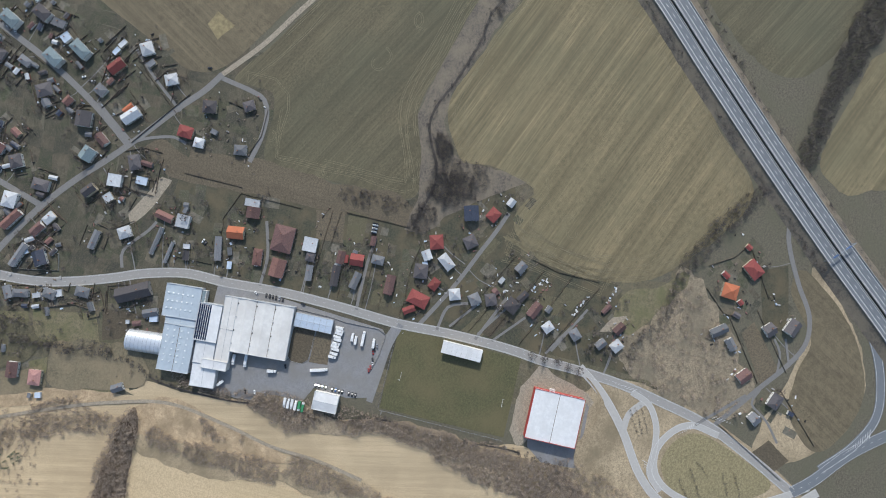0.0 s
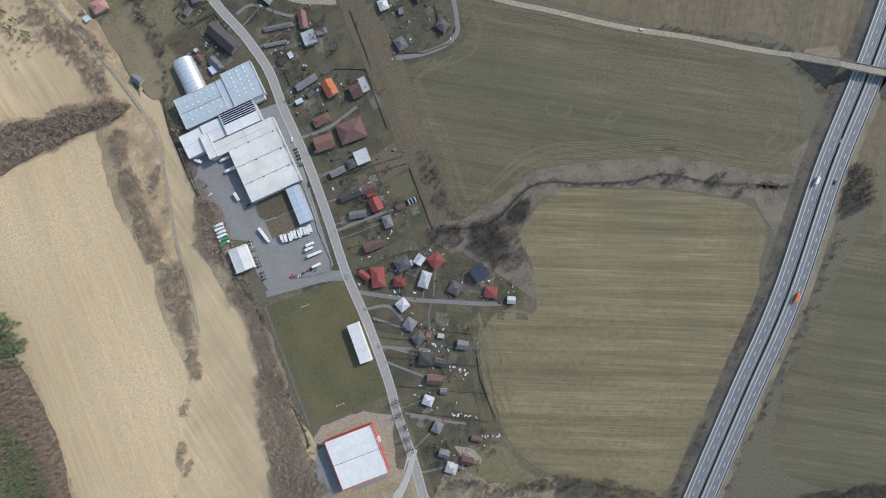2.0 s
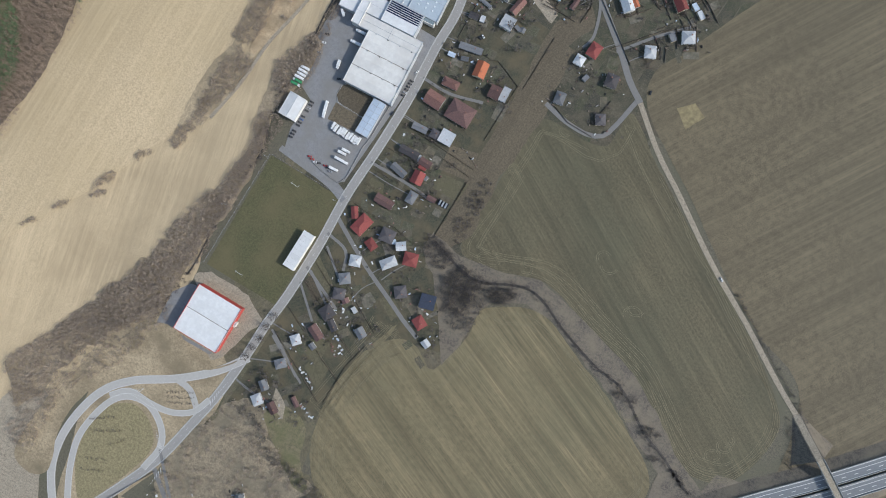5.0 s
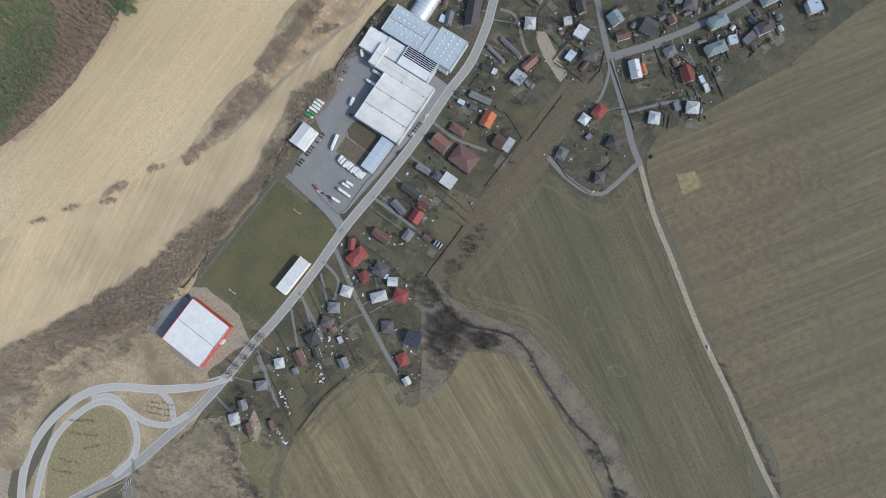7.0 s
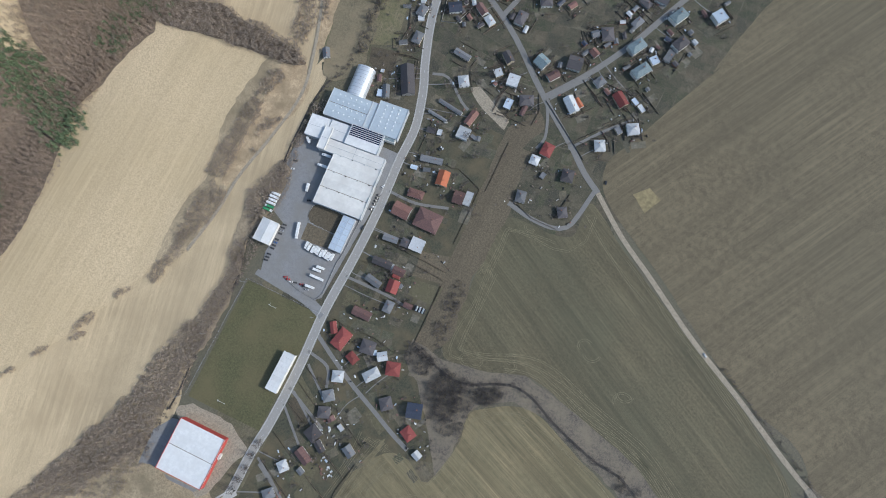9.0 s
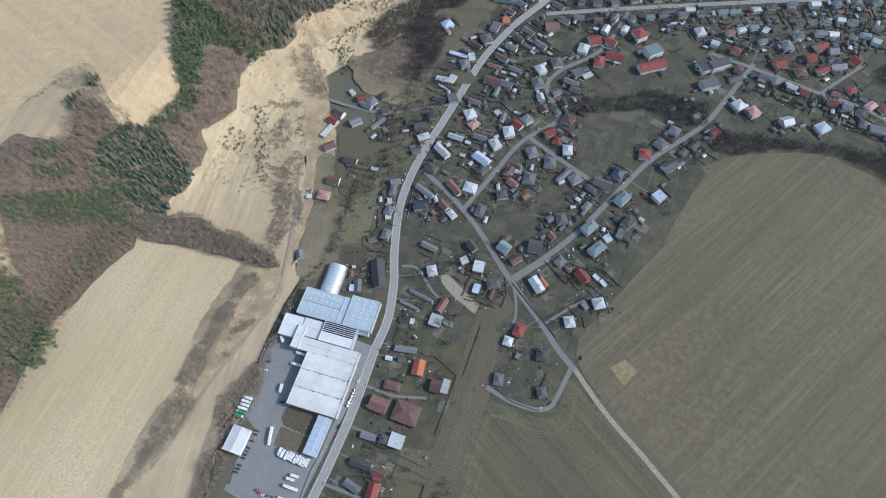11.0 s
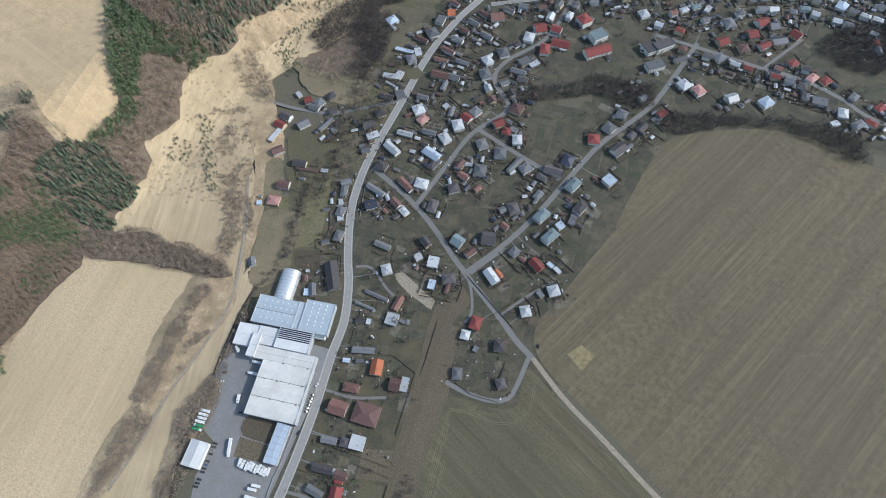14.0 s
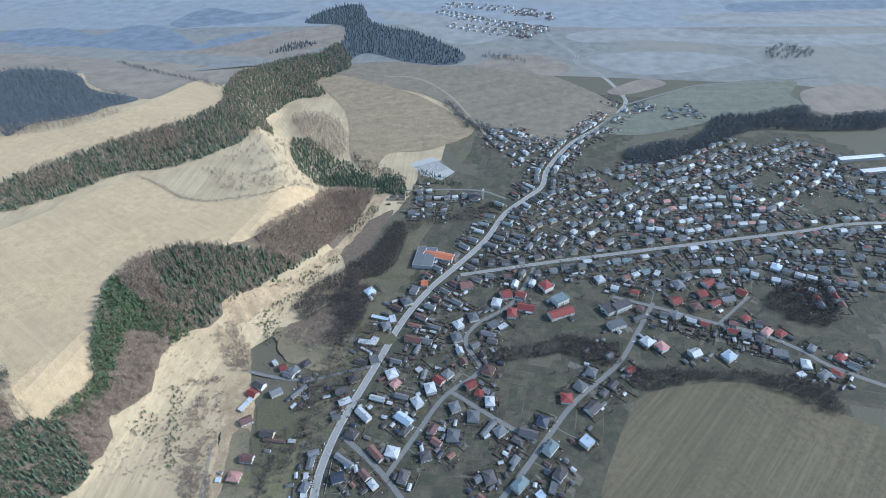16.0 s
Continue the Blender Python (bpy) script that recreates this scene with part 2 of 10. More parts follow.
M = dict(
    ground=surface("rough_grass", (0.155, 0.135, 0.095), (0.085, 0.077, 0.055), 0.5, 0.03, third=(0.11, 0.105, 0.068), third_scale=0.03, grit=1.1),
    meadow=surface("dry_meadow", (0.55, 0.43, 0.27), (0.42, 0.33, 0.205), 1.0, 0.02, third=(0.34, 0.262, 0.16), third_scale=0.014, rows=5.0, turn=12, row_mix=0.42, grit=1.3, bump=0.45),
    straw=surface("dry_straw", (0.56, 0.44, 0.28), (0.44, 0.345, 0.215), 0.6, 0.012, rows=4.0, turn=0, row_mix=0.26, third=(0.40, 0.31, 0.18), third_scale=0.006, grit=0.9, bump=0.45),
    hilltop=surface("hilltop_straw", (0.58, 0.43, 0.255), (0.46, 0.335, 0.195), 0.08, 0.008, rows=9.0, turn=70, row_mix=0.2, third=(0.44, 0.335, 0.2), third_scale=0.012, grit=0.6, even=0.2, bump=0.45),
    sand=surface("bare_sandy_soil", (0.5, 0.38, 0.24), (0.36, 0.26, 0.155), 0.3, 0.05, third=(0.25, 0.19, 0.115), third_scale=0.06, grit=1),
    rough=surface("rough_dry_grass", (0.34, 0.275, 0.185), (0.165, 0.136, 0.094), 0.3, 0.04, third=(0.17, 0.145, 0.1), third_scale=0.03, grit=1.0),
    scrub=surface("scrub_floor", (0.38, 0.305, 0.21), (0.225, 0.178, 0.122), 0.35, 0.04, third=(0.24, 0.19, 0.12), third_scale=0.03, grit=1, bump=0.45),
    woodfloor=surface("forest_floor", (0.2, 0.152, 0.108), (0.11, 0.083, 0.06), 0.3, 0.03, grit=0.9),
    crop_a=surface("winter_wheat", (0.225, 0.18, 0.1), (0.132, 0.112, 0.062), 0.2, 0.01, rows=3.0, turn=-112, row_mix=0.95, third=(0.155, 0.137, 0.078), third_scale=0.007, grit=1.2, bump=0.45),
    crop_b=surface("stubble_grass", (0.14, 0.116, 0.0679), (0.0772, 0.0716, 0.0428), 0.4, 0.012, rows=3.0, turn=-119, row_mix=0.7, third=(0.098, 0.096, 0.058), third_scale=0.008, grit=1.2, bump=0.45),
    crop_c=surface("grazed_field", (0.164, 0.132, 0.08), (0.103, 0.0856, 0.0534), 0.15, 0.01, rows=5.0, turn=-31, row_mix=0.6, third=(0.122, 0.103, 0.064), third_scale=0.006, grit=1, bump=0.45),
    island=surface("island_grass", (0.29, 0.245, 0.135), (0.19, 0.163, 0.088), 0.4, 0.03, grit=1.1),
    # fields behind the village: base colours greyed to stand in for distance haze
    farcrop=surface("haze_greyed_brown_field", (0.235, 0.195, 0.138), (0.17, 0.147, 0.108), 0.05, 0.006, rows=8.0, turn=-50, row_mix=0.3, grit=0.4),
    fargreen=surface("haze_greyed_green_field", (0.18, 0.18, 0.135), (0.135, 0.14, 0.108), 0.05, 0.006, rows=8.0, turn=-80, row_mix=0.3, grit=0.4),
    margin=surface("field_margin", (0.3, 0.245, 0.13), (0.19, 0.155, 0.082), 0.25, 0.03),
    pitch=surface("pitch_turf", (0.115, 0.108, 0.05), (0.066, 0.067, 0.031), 0.5, 0.025, third=(0.135, 0.113, 0.056), third_scale=0.03, grit=1.2),
    lawn=surface("garden_grass", (0.08, 0.077, 0.048), (0.042, 0.043, 0.029), 0.45, 0.05, third=(0.125, 0.1, 0.058), third_scale=0.05, vary=0.25, grit=1.2),
    oldgrass=surface("old_garden_grass", (0.205, 0.173, 0.102), (0.122, 0.108, 0.062), 0.3, 0.05, third=(0.13, 0.13, 0.06), third_scale=0.06, grit=1.2),
    dulllawn=surface("dull_winter_lawn", (0.135, 0.116, 0.07), (0.082, 0.075, 0.045), 0.4, 0.05, third=(0.11, 0.1, 0.055), third_scale=0.06, grit=1.2),
    roughgreen=surface("olive_rough_grass", (0.2, 0.168, 0.105), (0.115, 0.1, 0.064), 0.4, 0.04, third=(0.25, 0.2, 0.125), third_scale=0.03, grit=1.0),
    bed=surface("dug_garden", (0.135, 0.108, 0.07), (0.076, 0.063, 0.043), 0.6, 0.06, vary=0.25, rows=1.6, turn=0, row_mix=0.2, grit=1.3),
    yard=surface("yard_paving", (0.27, 0.268, 0.268), (0.185, 0.184, 0.186), 0.3, 0.03, third=(0.21, 0.2, 0.185), third_scale=0.05, rough=0.8, grit=0.8, even=0.6),
    asphalt=surface("worn_asphalt", (0.345, 0.33, 0.306), (0.262, 0.25, 0.233), 0.5, 0.02, rough=0.8, even=0.75),
    street=surface("grey_street_asphalt", (0.3, 0.29, 0.275), (0.225, 0.217, 0.205), 0.5, 0.02, rough=0.8, even=0.6),
    slip=surface("pale_worn_concrete_road", (0.47, 0.45, 0.42), (0.37, 0.355, 0.33), 0.5, 0.02, rough=0.8, even=0.7),
    motorway=surface("motorway_asphalt", (0.18, 0.195, 0.21), (0.13, 0.142, 0.155), 0.6, 0.02, rough=0.75, even=0.75),
    lane=surface("lane_tarmac", (0.23, 0.222, 0.21), (0.155, 0.15, 0.142), 0.6, 0.05, even=0.6),
    dirt=surface("dirt_track", (0.36, 0.31, 0.235), (0.25, 0.21, 0.155), 0.5, 0.06, grit=1.2),
    paving=surface("pale_paving", (0.48, 0.465, 0.44), (0.36, 0.35, 0.33), 0.7, 0.08, even=0.6),
    concrete=surface("concrete", (0.42, 0.41, 0.39), (0.29, 0.28, 0.27), 0.8, 0.1, even=0.5),
    paint=surface("road_paint", (0.72, 0.72, 0.7), (0.5, 0.5, 0.49), 1.5, 0.2, even=0.6),
    water=surface("stream_mud", (0.085, 0.072, 0.055), (0.045, 0.038, 0.03), 0.6, 0.1, rough=0.35),
    tyre=surface("wheel_marks", (0.26, 0.222, 0.135), (0.165, 0.142, 0.086), 0.3, 0.04),
    white=surface("white_roof_sheet", (0.75, 0.75, 0.74), (0.58, 0.585, 0.585), 0.35, 0.06, rough=0.5, bump=0.05, vary=0.08, third=(0.6, 0.6, 0.59), third_scale=0.1, even=0.6),
    whitehall=surface("cream_roof_membrane", (0.75, 0.735, 0.695), (0.62, 0.605, 0.57), 0.25, 0.05, rough=0.6, bump=0.05, third=(0.56, 0.54, 0.505), third_scale=0.05, even=0.6),
    bluehall=surface("pale_blue_roof_sheet", (0.47, 0.53, 0.575), (0.37, 0.425, 0.47), 0.3, 0.05, rough=0.45, bump=0.1, ribs=1.0, even=0.6),
    steel=surface("galvanised_steel", (0.72, 0.75, 0.78), (0.55, 0.58, 0.61), 0.4, 0.06, rough=0.35, metal=0.4, bump=0.1, ribs=0.8, even=0.6),
    zinc=surface("zinc_roof_sheet", (0.52, 0.535, 0.55), (0.38, 0.395, 0.41), 0.6, 0.1, rough=0.5, bump=0.1, vary=0.18, even=0.5),
    bank=surface("stream_bank", (0.16, 0.135, 0.105), (0.095, 0.082, 0.066), 0.4, 0.05, third=(0.21, 0.175, 0.125), third_scale=0.05, grit=1.1),
    grey=surface("grey_roof_tiles", (0.185, 0.19, 0.2), (0.115, 0.12, 0.13), 1.4, 0.3, vary=0.28, bump=0.3, even=0.35),
    pale=surface("pale_blue_roof", (0.5, 0.57, 0.66), (0.36, 0.43, 0.51), 0.9, 0.2, vary=0.15, even=0.6),
    dark=surface("dark_roof_tiles", (0.115, 0.105, 0.108), (0.063, 0.058, 0.063), 1.4, 0.3, vary=0.3, bump=0.3, even=0.3),
    navy=surface("dark_blue_roof", (0.06, 0.07, 0.105), (0.033, 0.04, 0.062), 1.2, 0.3, rough=0.5, vary=0.2),
    red=surface("red_roof_tiles", (0.27, 0.068, 0.06), (0.165, 0.042, 0.038), 1.4, 0.3, vary=0.22, bump=0.3, even=0.35),
    orange=surface("orange_roof_tiles", (0.5, 0.17, 0.085), (0.38, 0.115, 0.055), 1.4, 0.3, vary=0.12, bump=0.3, even=0.4),
    dusty=surface("dusty_red_roof", (0.23, 0.12, 0.1), (0.15, 0.08, 0.068), 1.2, 0.3, vary=0.25, bump=0.3),
    brown=surface("brown_roof_tiles", (0.17, 0.098, 0.088), (0.1, 0.058, 0.054), 1.4, 0.3, vary=0.25, bump=0.3),
    teal=surface("grey_green_roof", (0.22, 0.275, 0.29), (0.145, 0.19, 0.205), 1.0, 0.3, vary=0.15),
    pink=surface("pink_roof", (0.52, 0.29, 0.26), (0.38, 0.2, 0.18), 1.0, 0.3, vary=0.12),
    wall_w=surface("white_render", (0.72, 0.71, 0.68), (0.56, 0.55, 0.52), 0.8, 0.3, vary=0.12, even=0.6),
    wall_c=surface("cream_render", (0.58, 0.5, 0.37), (0.45, 0.385, 0.28), 0.8, 0.3, vary=0.15, even=0.6),
    wall_g=surface("grey_render", (0.36, 0.345, 0.33), (0.25, 0.24, 0.23), 0.8, 0.3, vary=0.2, even=0.6),
    wall_r=surface("red_cladding", (0.5, 0.075, 0.06), (0.35, 0.05, 0.042), 0.8, 0.3, even=0.6),
    wall_m=surface("wall_metal_panels", (0.5, 0.52, 0.54), (0.38, 0.4, 0.42), 0.5, 0.1, rough=0.5, even=0.6),
    brick=surface("bare_brick", (0.32, 0.16, 0.11), (0.22, 0.11, 0.075), 1.5, 0.3, vary=0.15),
    glass=surface("window_glass", (0.05, 0.06, 0.075), (0.03, 0.035, 0.045), 0.5, 0.1, rough=0.12, bump=0),
    timber=surface("weathered_timber", (0.2, 0.16, 0.125), (0.11, 0.088, 0.068), 1.2, 0.2, vary=0.3),
    rail=surface("zinc_rail", (0.42, 0.44, 0.46), (0.3, 0.32, 0.34), 1.0, 0.1, rough=0.45, metal=0.5, bump=0),
    solar=surface("solar_glass", (0.03, 0.045, 0.09), (0.015, 0.022, 0.05), 0.6, 0.1, rough=0.2, bump=0),
    skylight=surface("skylight_plastic", (0.74, 0.77, 0.79), (0.6, 0.63, 0.65), 0.8, 0.2, rough=0.35, bump=0, even=0.8),
    rubber=surface("tyre_rubber", (0.03, 0.03, 0.03), (0.018, 0.018, 0.018), 2, 0.5, bump=0),
    tarp=surface("green_tarpaulin", (0.06, 0.3, 0.13), (0.035, 0.19, 0.08), 0.8, 0.2),
    car_w=surface("white_car_paint", (0.78, 0.78, 0.77), (0.68, 0.68, 0.67), 0.5, 0.1, rough=0.45, bump=0),
    car_k=surface("black_car_paint", (0.03, 0.031, 0.034), (0.02, 0.021, 0.023), 0.5, 0.1, rough=0.45, bump=0),
    car_s=surface("silver_car_paint", (0.42, 0.43, 0.45), (0.34, 0.35, 0.37), 0.5, 0.1, rough=0.45, metal=0.5, bump=0),
    car_r=surface("red_car_paint", (0.42, 0.03, 0.03), (0.3, 0.02, 0.02), 0.5, 0.1, rough=0.45, bump=0),
    car_b=surface("blue_car_paint", (0.05, 0.12, 0.32), (0.035, 0.085, 0.23), 0.5, 0.1, rough=0.45, bump=0),
    car_o=surface("orange_truck_paint", (0.75, 0.2, 0.03), (0.6, 0.15, 0.02), 0.5, 0.1, rough=0.4, bump=0),
    twig=foliage("bare_twigs", (0.41, 0.333, 0.26), (0.21, 0.17, 0.135)),
    twig_w=foliage("bare_larch_twigs", (0.44, 0.34, 0.26), (0.21, 0.16, 0.12)),
    twig_d=foliage("dark_alder_twigs", (0.15, 0.13, 0.115), (0.075, 0.065, 0.06)),
    # dark alder twigs again, paled and blued to put distance haze into the colour
    twig_haze=foliage("haze_tinted_alder_twigs", (0.165, 0.178, 0.192), (0.085, 0.095, 0.106)),
    fir=foliage("conifer_needles", (0.165, 0.205, 0.13), (0.075, 0.1, 0.066)),
    pine=foliage("pine_needles", (0.19, 0.25, 0.125), (0.095, 0.13, 0.068)),
    plots=parcels("garden_beds", [(0.085, 0.07, 0.048), (0.06, 0.072, 0.035), (0.17, 0.14, 0.095), (0.05, 0.05, 0.038), (0.22, 0.2, 0.165), (0.075, 0.08, 0.045)]),
    dryparcel=parcels("dry_garden_parcels", [(0.144, 0.123, 0.0752), (0.111, 0.0963, 0.0597), (0.183, 0.149, 0.0963), (0.0963, 0.0944, 0.0501), (0.125, 0.102, 0.0693), (0.164, 0.144, 0.0848)], True),
    dryparcels=parcels("dry_garden_parcels_joined", [(0.144, 0.123, 0.0752), (0.111, 0.0963, 0.0597), (0.183, 0.149, 0.0963), (0.0963, 0.0944, 0.0501), (0.125, 0.102, 0.0693), (0.164, 0.144, 0.0848)]),
    parcel=parcels("garden_parcels", [(0.0598, 0.0581, 0.037), (0.0748, 0.0686, 0.0458), (0.0422, 0.0493, 0.0264), (0.11, 0.088, 0.0598), (0.0528, 0.0493, 0.0378), (0.123, 0.106, 0.0722), (0.066, 0.0722, 0.0387), (0.044, 0.0414, 0.0317)], True),
    parcels=parcels("garden_parcels_joined", [(0.0598, 0.0581, 0.037), (0.0748, 0.0686, 0.0458), (0.0422, 0.0493, 0.0264), (0.11, 0.088, 0.0598), (0.0528, 0.0493, 0.0378), (0.123, 0.106, 0.0722), (0.066, 0.0722, 0.0387), (0.044, 0.0414, 0.0317)]),
    # haze* entries: distance haze mixed into the base colour, bluer farther out
    hazewood=foliage("haze_tinted_wood", (0.12, 0.14, 0.156), (0.075, 0.09, 0.103)),
    hazefield=surface("haze_tinted_fields", (0.235, 0.232, 0.22), (0.18, 0.182, 0.176), 0.03, 0.004, third=(0.25, 0.228, 0.19), third_scale=0.003),
    hazesky=surface("haze_tinted_farthest_fields", (0.27, 0.295, 0.325), (0.22, 0.243, 0.27), 0.02, 0.003, third=(0.26, 0.26, 0.26), third_scale=0.002),
    hazeblue=surface("haze_tinted_hills", (0.195, 0.225, 0.27), (0.15, 0.175, 0.215), 0.02, 0.004),
    hazetan=surface("haze_greyed_ploughland", (0.27, 0.225, 0.18), (0.215, 0.182, 0.148), 0.02, 0.005, rows=12.0, turn=20, row_mix=0.25),
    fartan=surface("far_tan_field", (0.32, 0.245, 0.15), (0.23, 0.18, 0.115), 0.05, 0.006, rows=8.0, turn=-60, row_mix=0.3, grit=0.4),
    hazebrown=surface("haze_tinted_pale_fields", (0.29, 0.285, 0.275), (0.24, 0.24, 0.235), 0.02, 0.005),
    drygrass=surface("dry_verge_grass", (0.46, 0.365, 0.235), (0.29, 0.232, 0.15), 0.4, 0.04, third=(0.2, 0.16, 0.1), third_scale=0.03, grit=1.0, bump=0.45),
    bark=surface("grey_bark", (0.16, 0.135, 0.11), (0.09, 0.075, 0.062), 2, 0.5),
)


# ---- ground form ----
FOOT = [(-2000, -900), (-600, -560), (0, -520), (190, -465), (300, -415), (400, -400), (470, -380), (540, -350), (650, -330),
        (760, -330), (900, -420), (1050, -600), (1300, -750), (3000, -900)]


def ease(u):
    u = np.clip(u, 0, 1)
    return u * u * (3 - 2 * u)


def terrain(x, y):
    """Height of the ground: a flat valley floor, a gentle foot slope and a steep bank up to the hilltop in the west."""
    fx = sum(np.interp(y + d, [a for a, b in FOOT], [b for a, b in FOOT]) for d in (-60, -30, 0, 30, 60)) / 5
    return 75 * ease((fx + 60 - x) / 130) * np.clip((1500 - y) / 500, 0, 1) + 12 * ease((-245 - x) / 170) * np.clip((700 - y) / 300, 0, 1)


# ---- building helpers ----
def mesh_of(name, verts, faces, material, smooth=False):
    me = bpy.data.meshes.new(name)
    me.from_pydata([tuple(v) for v in verts], [], faces)
    for mt in (material if isinstance(material, (list, tuple)) else [material]):
        me.materials.append(mt)
    if smooth:
        me.polygons.foreach_set("use_smooth", [True] * len(me.polygons))
    return me


def part(name, me, parent, label=""):
    ob = new(name, me)
    ob.parent = parent
    if label:
        ob["label"] = label
    return ob


def thing(name, x, y, z, turn, label, category, group="", kind=""):
    ob = new(name)
    ob.matrix_basis = pose(x, y, z, 0, 0, turn)
    return tagged(ob, label, category, group, kind)


def box(x0, y0, z0, x1, y1, z1):
    v = [(x0, y0, z0), (x1, y0, z0), (x1, y1, z0), (x0, y1, z0), (x0, y0, z1), (x1, y0, z1), (x1, y1, z1), (x0, y1, z1)]
    f = [(0, 3, 2, 1), (4, 5, 6, 7), (0, 1, 5, 4), (1, 2, 6, 5), (2, 3, 7, 6), (3, 0, 4, 7)]
    return v, f


def join(*shapes):
    vs, fs = [], []
    for v, f in shapes:
        k = len(vs)
        vs += v
        fs += [tuple(i + k for i in q) for q in f]
    return vs, fs


def bevel_box(x0, y0, z0, x1, y1, z1, b):
    """A box with its upper edges and upright corners cut off."""
    def ring(i, z, c):
        return [(x0 + i + c, y0 + i, z), (x1 - i - c, y0 + i, z), (x1 - i, y0 + i + c, z), (x1 - i, y1 - i - c, z),
                (x1 - i - c, y1 - i, z), (x0 + i + c, y1 - i, z), (x0 + i, y1 - i - c, z), (x0 + i, y0 + i + c, z)]
    v = ring(0, z0, b) + ring(0, z1 - b, b) + ring(b, z1, b)
    f = [tuple(range(7, -1, -1)), tuple(range(16, 24))]
    for k in (0, 8):
        f += [(k + i, k + (i + 1) % 8, k + 8 + (i + 1) % 8, k + 8 + i) for i in range(8)]
    return v, f


def spline(pts, step=6.0, closed=False):
    """Points along a smooth line through pts."""
    p = [np.array(q[:2], float) for q in pts]
    n = len(p)
    out = []
    for i in range(n if closed else n - 1):
        a, b = p[i], p[(i + 1) % n]
        before = p[i - 1] if (closed or i) else 2 * a - b
        after = p[(i + 2) % n] if (closed or i + 2 < n) else 2 * b - a
        k = max(1, int(np.linalg.norm(b - a) / step))
        for j in range(k):
            t = j / k
            out.append(0.5 * (2 * a + (b - before) * t + (2 * before - 5 * a + 4 * b - after) * t * t + (3 * a - before - 3 * b + after) * t ** 3))
    if not closed:
        out.append(p[-1])
    return np.array(out)


def inside(poly, pts):
    x, y = pts[:, 0], pts[:, 1]
    r = np.zeros(len(pts), bool)
    j = len(poly) - 1
    for i in range(len(poly)):
        a, b = poly[i], poly[j]
        c = (a[1] > y) != (b[1] > y)
        r ^= c & (x < (b[0] - a[0]) * (y - a[1]) / ((b[1] - a[1]) or 1e-9) + a[0])
        j = i
    return r


def outline(pts, smooth, jitter, step=5.0):
    if smooth:
        q = spline(pts, step, True)
    else:
        q = []
        for i in range(len(pts)):
            a, b = np.array(pts[i][:2], float), np.array(pts[(i + 1) % len(pts)][:2], float)
            k = max(1, int(np.linalg.norm(b - a) / step)) if jitter else 1
            q += [a + (b - a) * j / k for j in range(k)]
        q = np.array(q)
    if jitter:
        q = q + np.array([[noise.noise((x * 0.06, y * 0.06, 3.0)) + 0.5 * noise.noise((x * 0.25, y * 0.25, 7.0)),
                           noise.noise((x * 0.06, y * 0.06, 11.0)) + 0.5 * noise.noise((x * 0.25, y * 0.25, 5.0))] for x, y in q]) * jitter
    return q


from mathutils import geometry


PATCHES = []


def sheet(name, pts, material, lift, label, category="", smooth=True, jitter=1.0, kind="structure", parent=None):
    """A patch of ground with its own cover, laid on the terrain."""
    q = outline(pts, smooth, jitter)
    verts = [Vector(p) for p in q]
    PATCHES.append(name)
    lift += 0.0015 * (len(PATCHES) % 60)
    if q[:, 0].min() < -235:
        lo, hi = q.min(0), q.max(0)
        step = 120.0 if name == "backdrop" else 13.0
        gx, gy = np.meshgrid(np.arange(lo[0], hi[0], step), np.arange(lo[1], hi[1], step))
        g = np.stack([gx.ravel(), gy.ravel()], 1)
        g = g[inside(q, g)]
        verts += [Vector(p) for p in g]
    vs, _, fs, _, _, _ = geometry.delaunay_2d_cdt(verts, [], [list(range(len(q)))], 1, 1e-3)
    xy = np.array([v[:] for v in vs])
    z = terrain(xy[:, 0], xy[:, 1]) + lift
    me = mesh_of(name, np.column_stack([xy, z]), fs, material)
    ob = new(name, me)
    if parent:
        ob.parent = parent
        return ob
    return tagged(ob, label, category, kind=kind)


def ribbon(pts, half, lift, step=5.0, shift=0.0, smooth=True, dash=None, side=0.0):
    """A strip along a line, at a distance from its middle; dashed where dash gives (length, gap). side: depth of its edges."""
    c = spline(pts, step) if smooth else np.array([p[:2] for p in pts], float)
    d = np.gradient(c, axis=0)
    d /= np.linalg.norm(d, axis=1)[:, None] + 1e-9
    nrm = np.stack([-d[:, 1], d[:, 0]], 1)
    far = np.concatenate([[0], np.cumsum(np.linalg.norm(np.diff(c, axis=0), axis=1))])
    vs, fs = [], []

    def put(ci, ni):
        l, r = ci + ni * (shift + half), ci + ni * (shift - half)
        zz = float(terrain(ci[0], ci[1])) + lift
        k = len(vs)
        vs.extend([(l[0], l[1], zz), (r[0], r[1], zz)])
        if side:
            vs.extend([(l[0], l[1], zz - side), (r[0], r[1], zz - side)])
        return k
    if dash:
        s = 0.0
        while s + dash[0] < far[-1]:
            ks = []
            for q in (s, s + dash[0]):
                ci = np.array([np.interp(q, far, c[:, 0]), np.interp(q, far, c[:, 1])])
                ni = np.array([np.interp(q, far, nrm[:, 0]), np.interp(q, far, nrm[:, 1])])
                ks.append(put(ci, ni))
            fs.append((ks[0], ks[0] + 1, ks[1] + 1, ks[1]))
            s += sum(dash)
        return vs, fs
    prev = None
    for ci, ni in zip(c, nrm):
        k = put(ci, ni)
        if prev is not None:
            fs.append((prev, prev + 1, k + 1, k))
            if side:
                fs.append((prev + 2, prev, k, k + 2))
                fs.append((prev + 1, prev + 3, k + 3, k + 1))
        prev = k
    return vs, fs


ROADSIDE, LAID = [], []


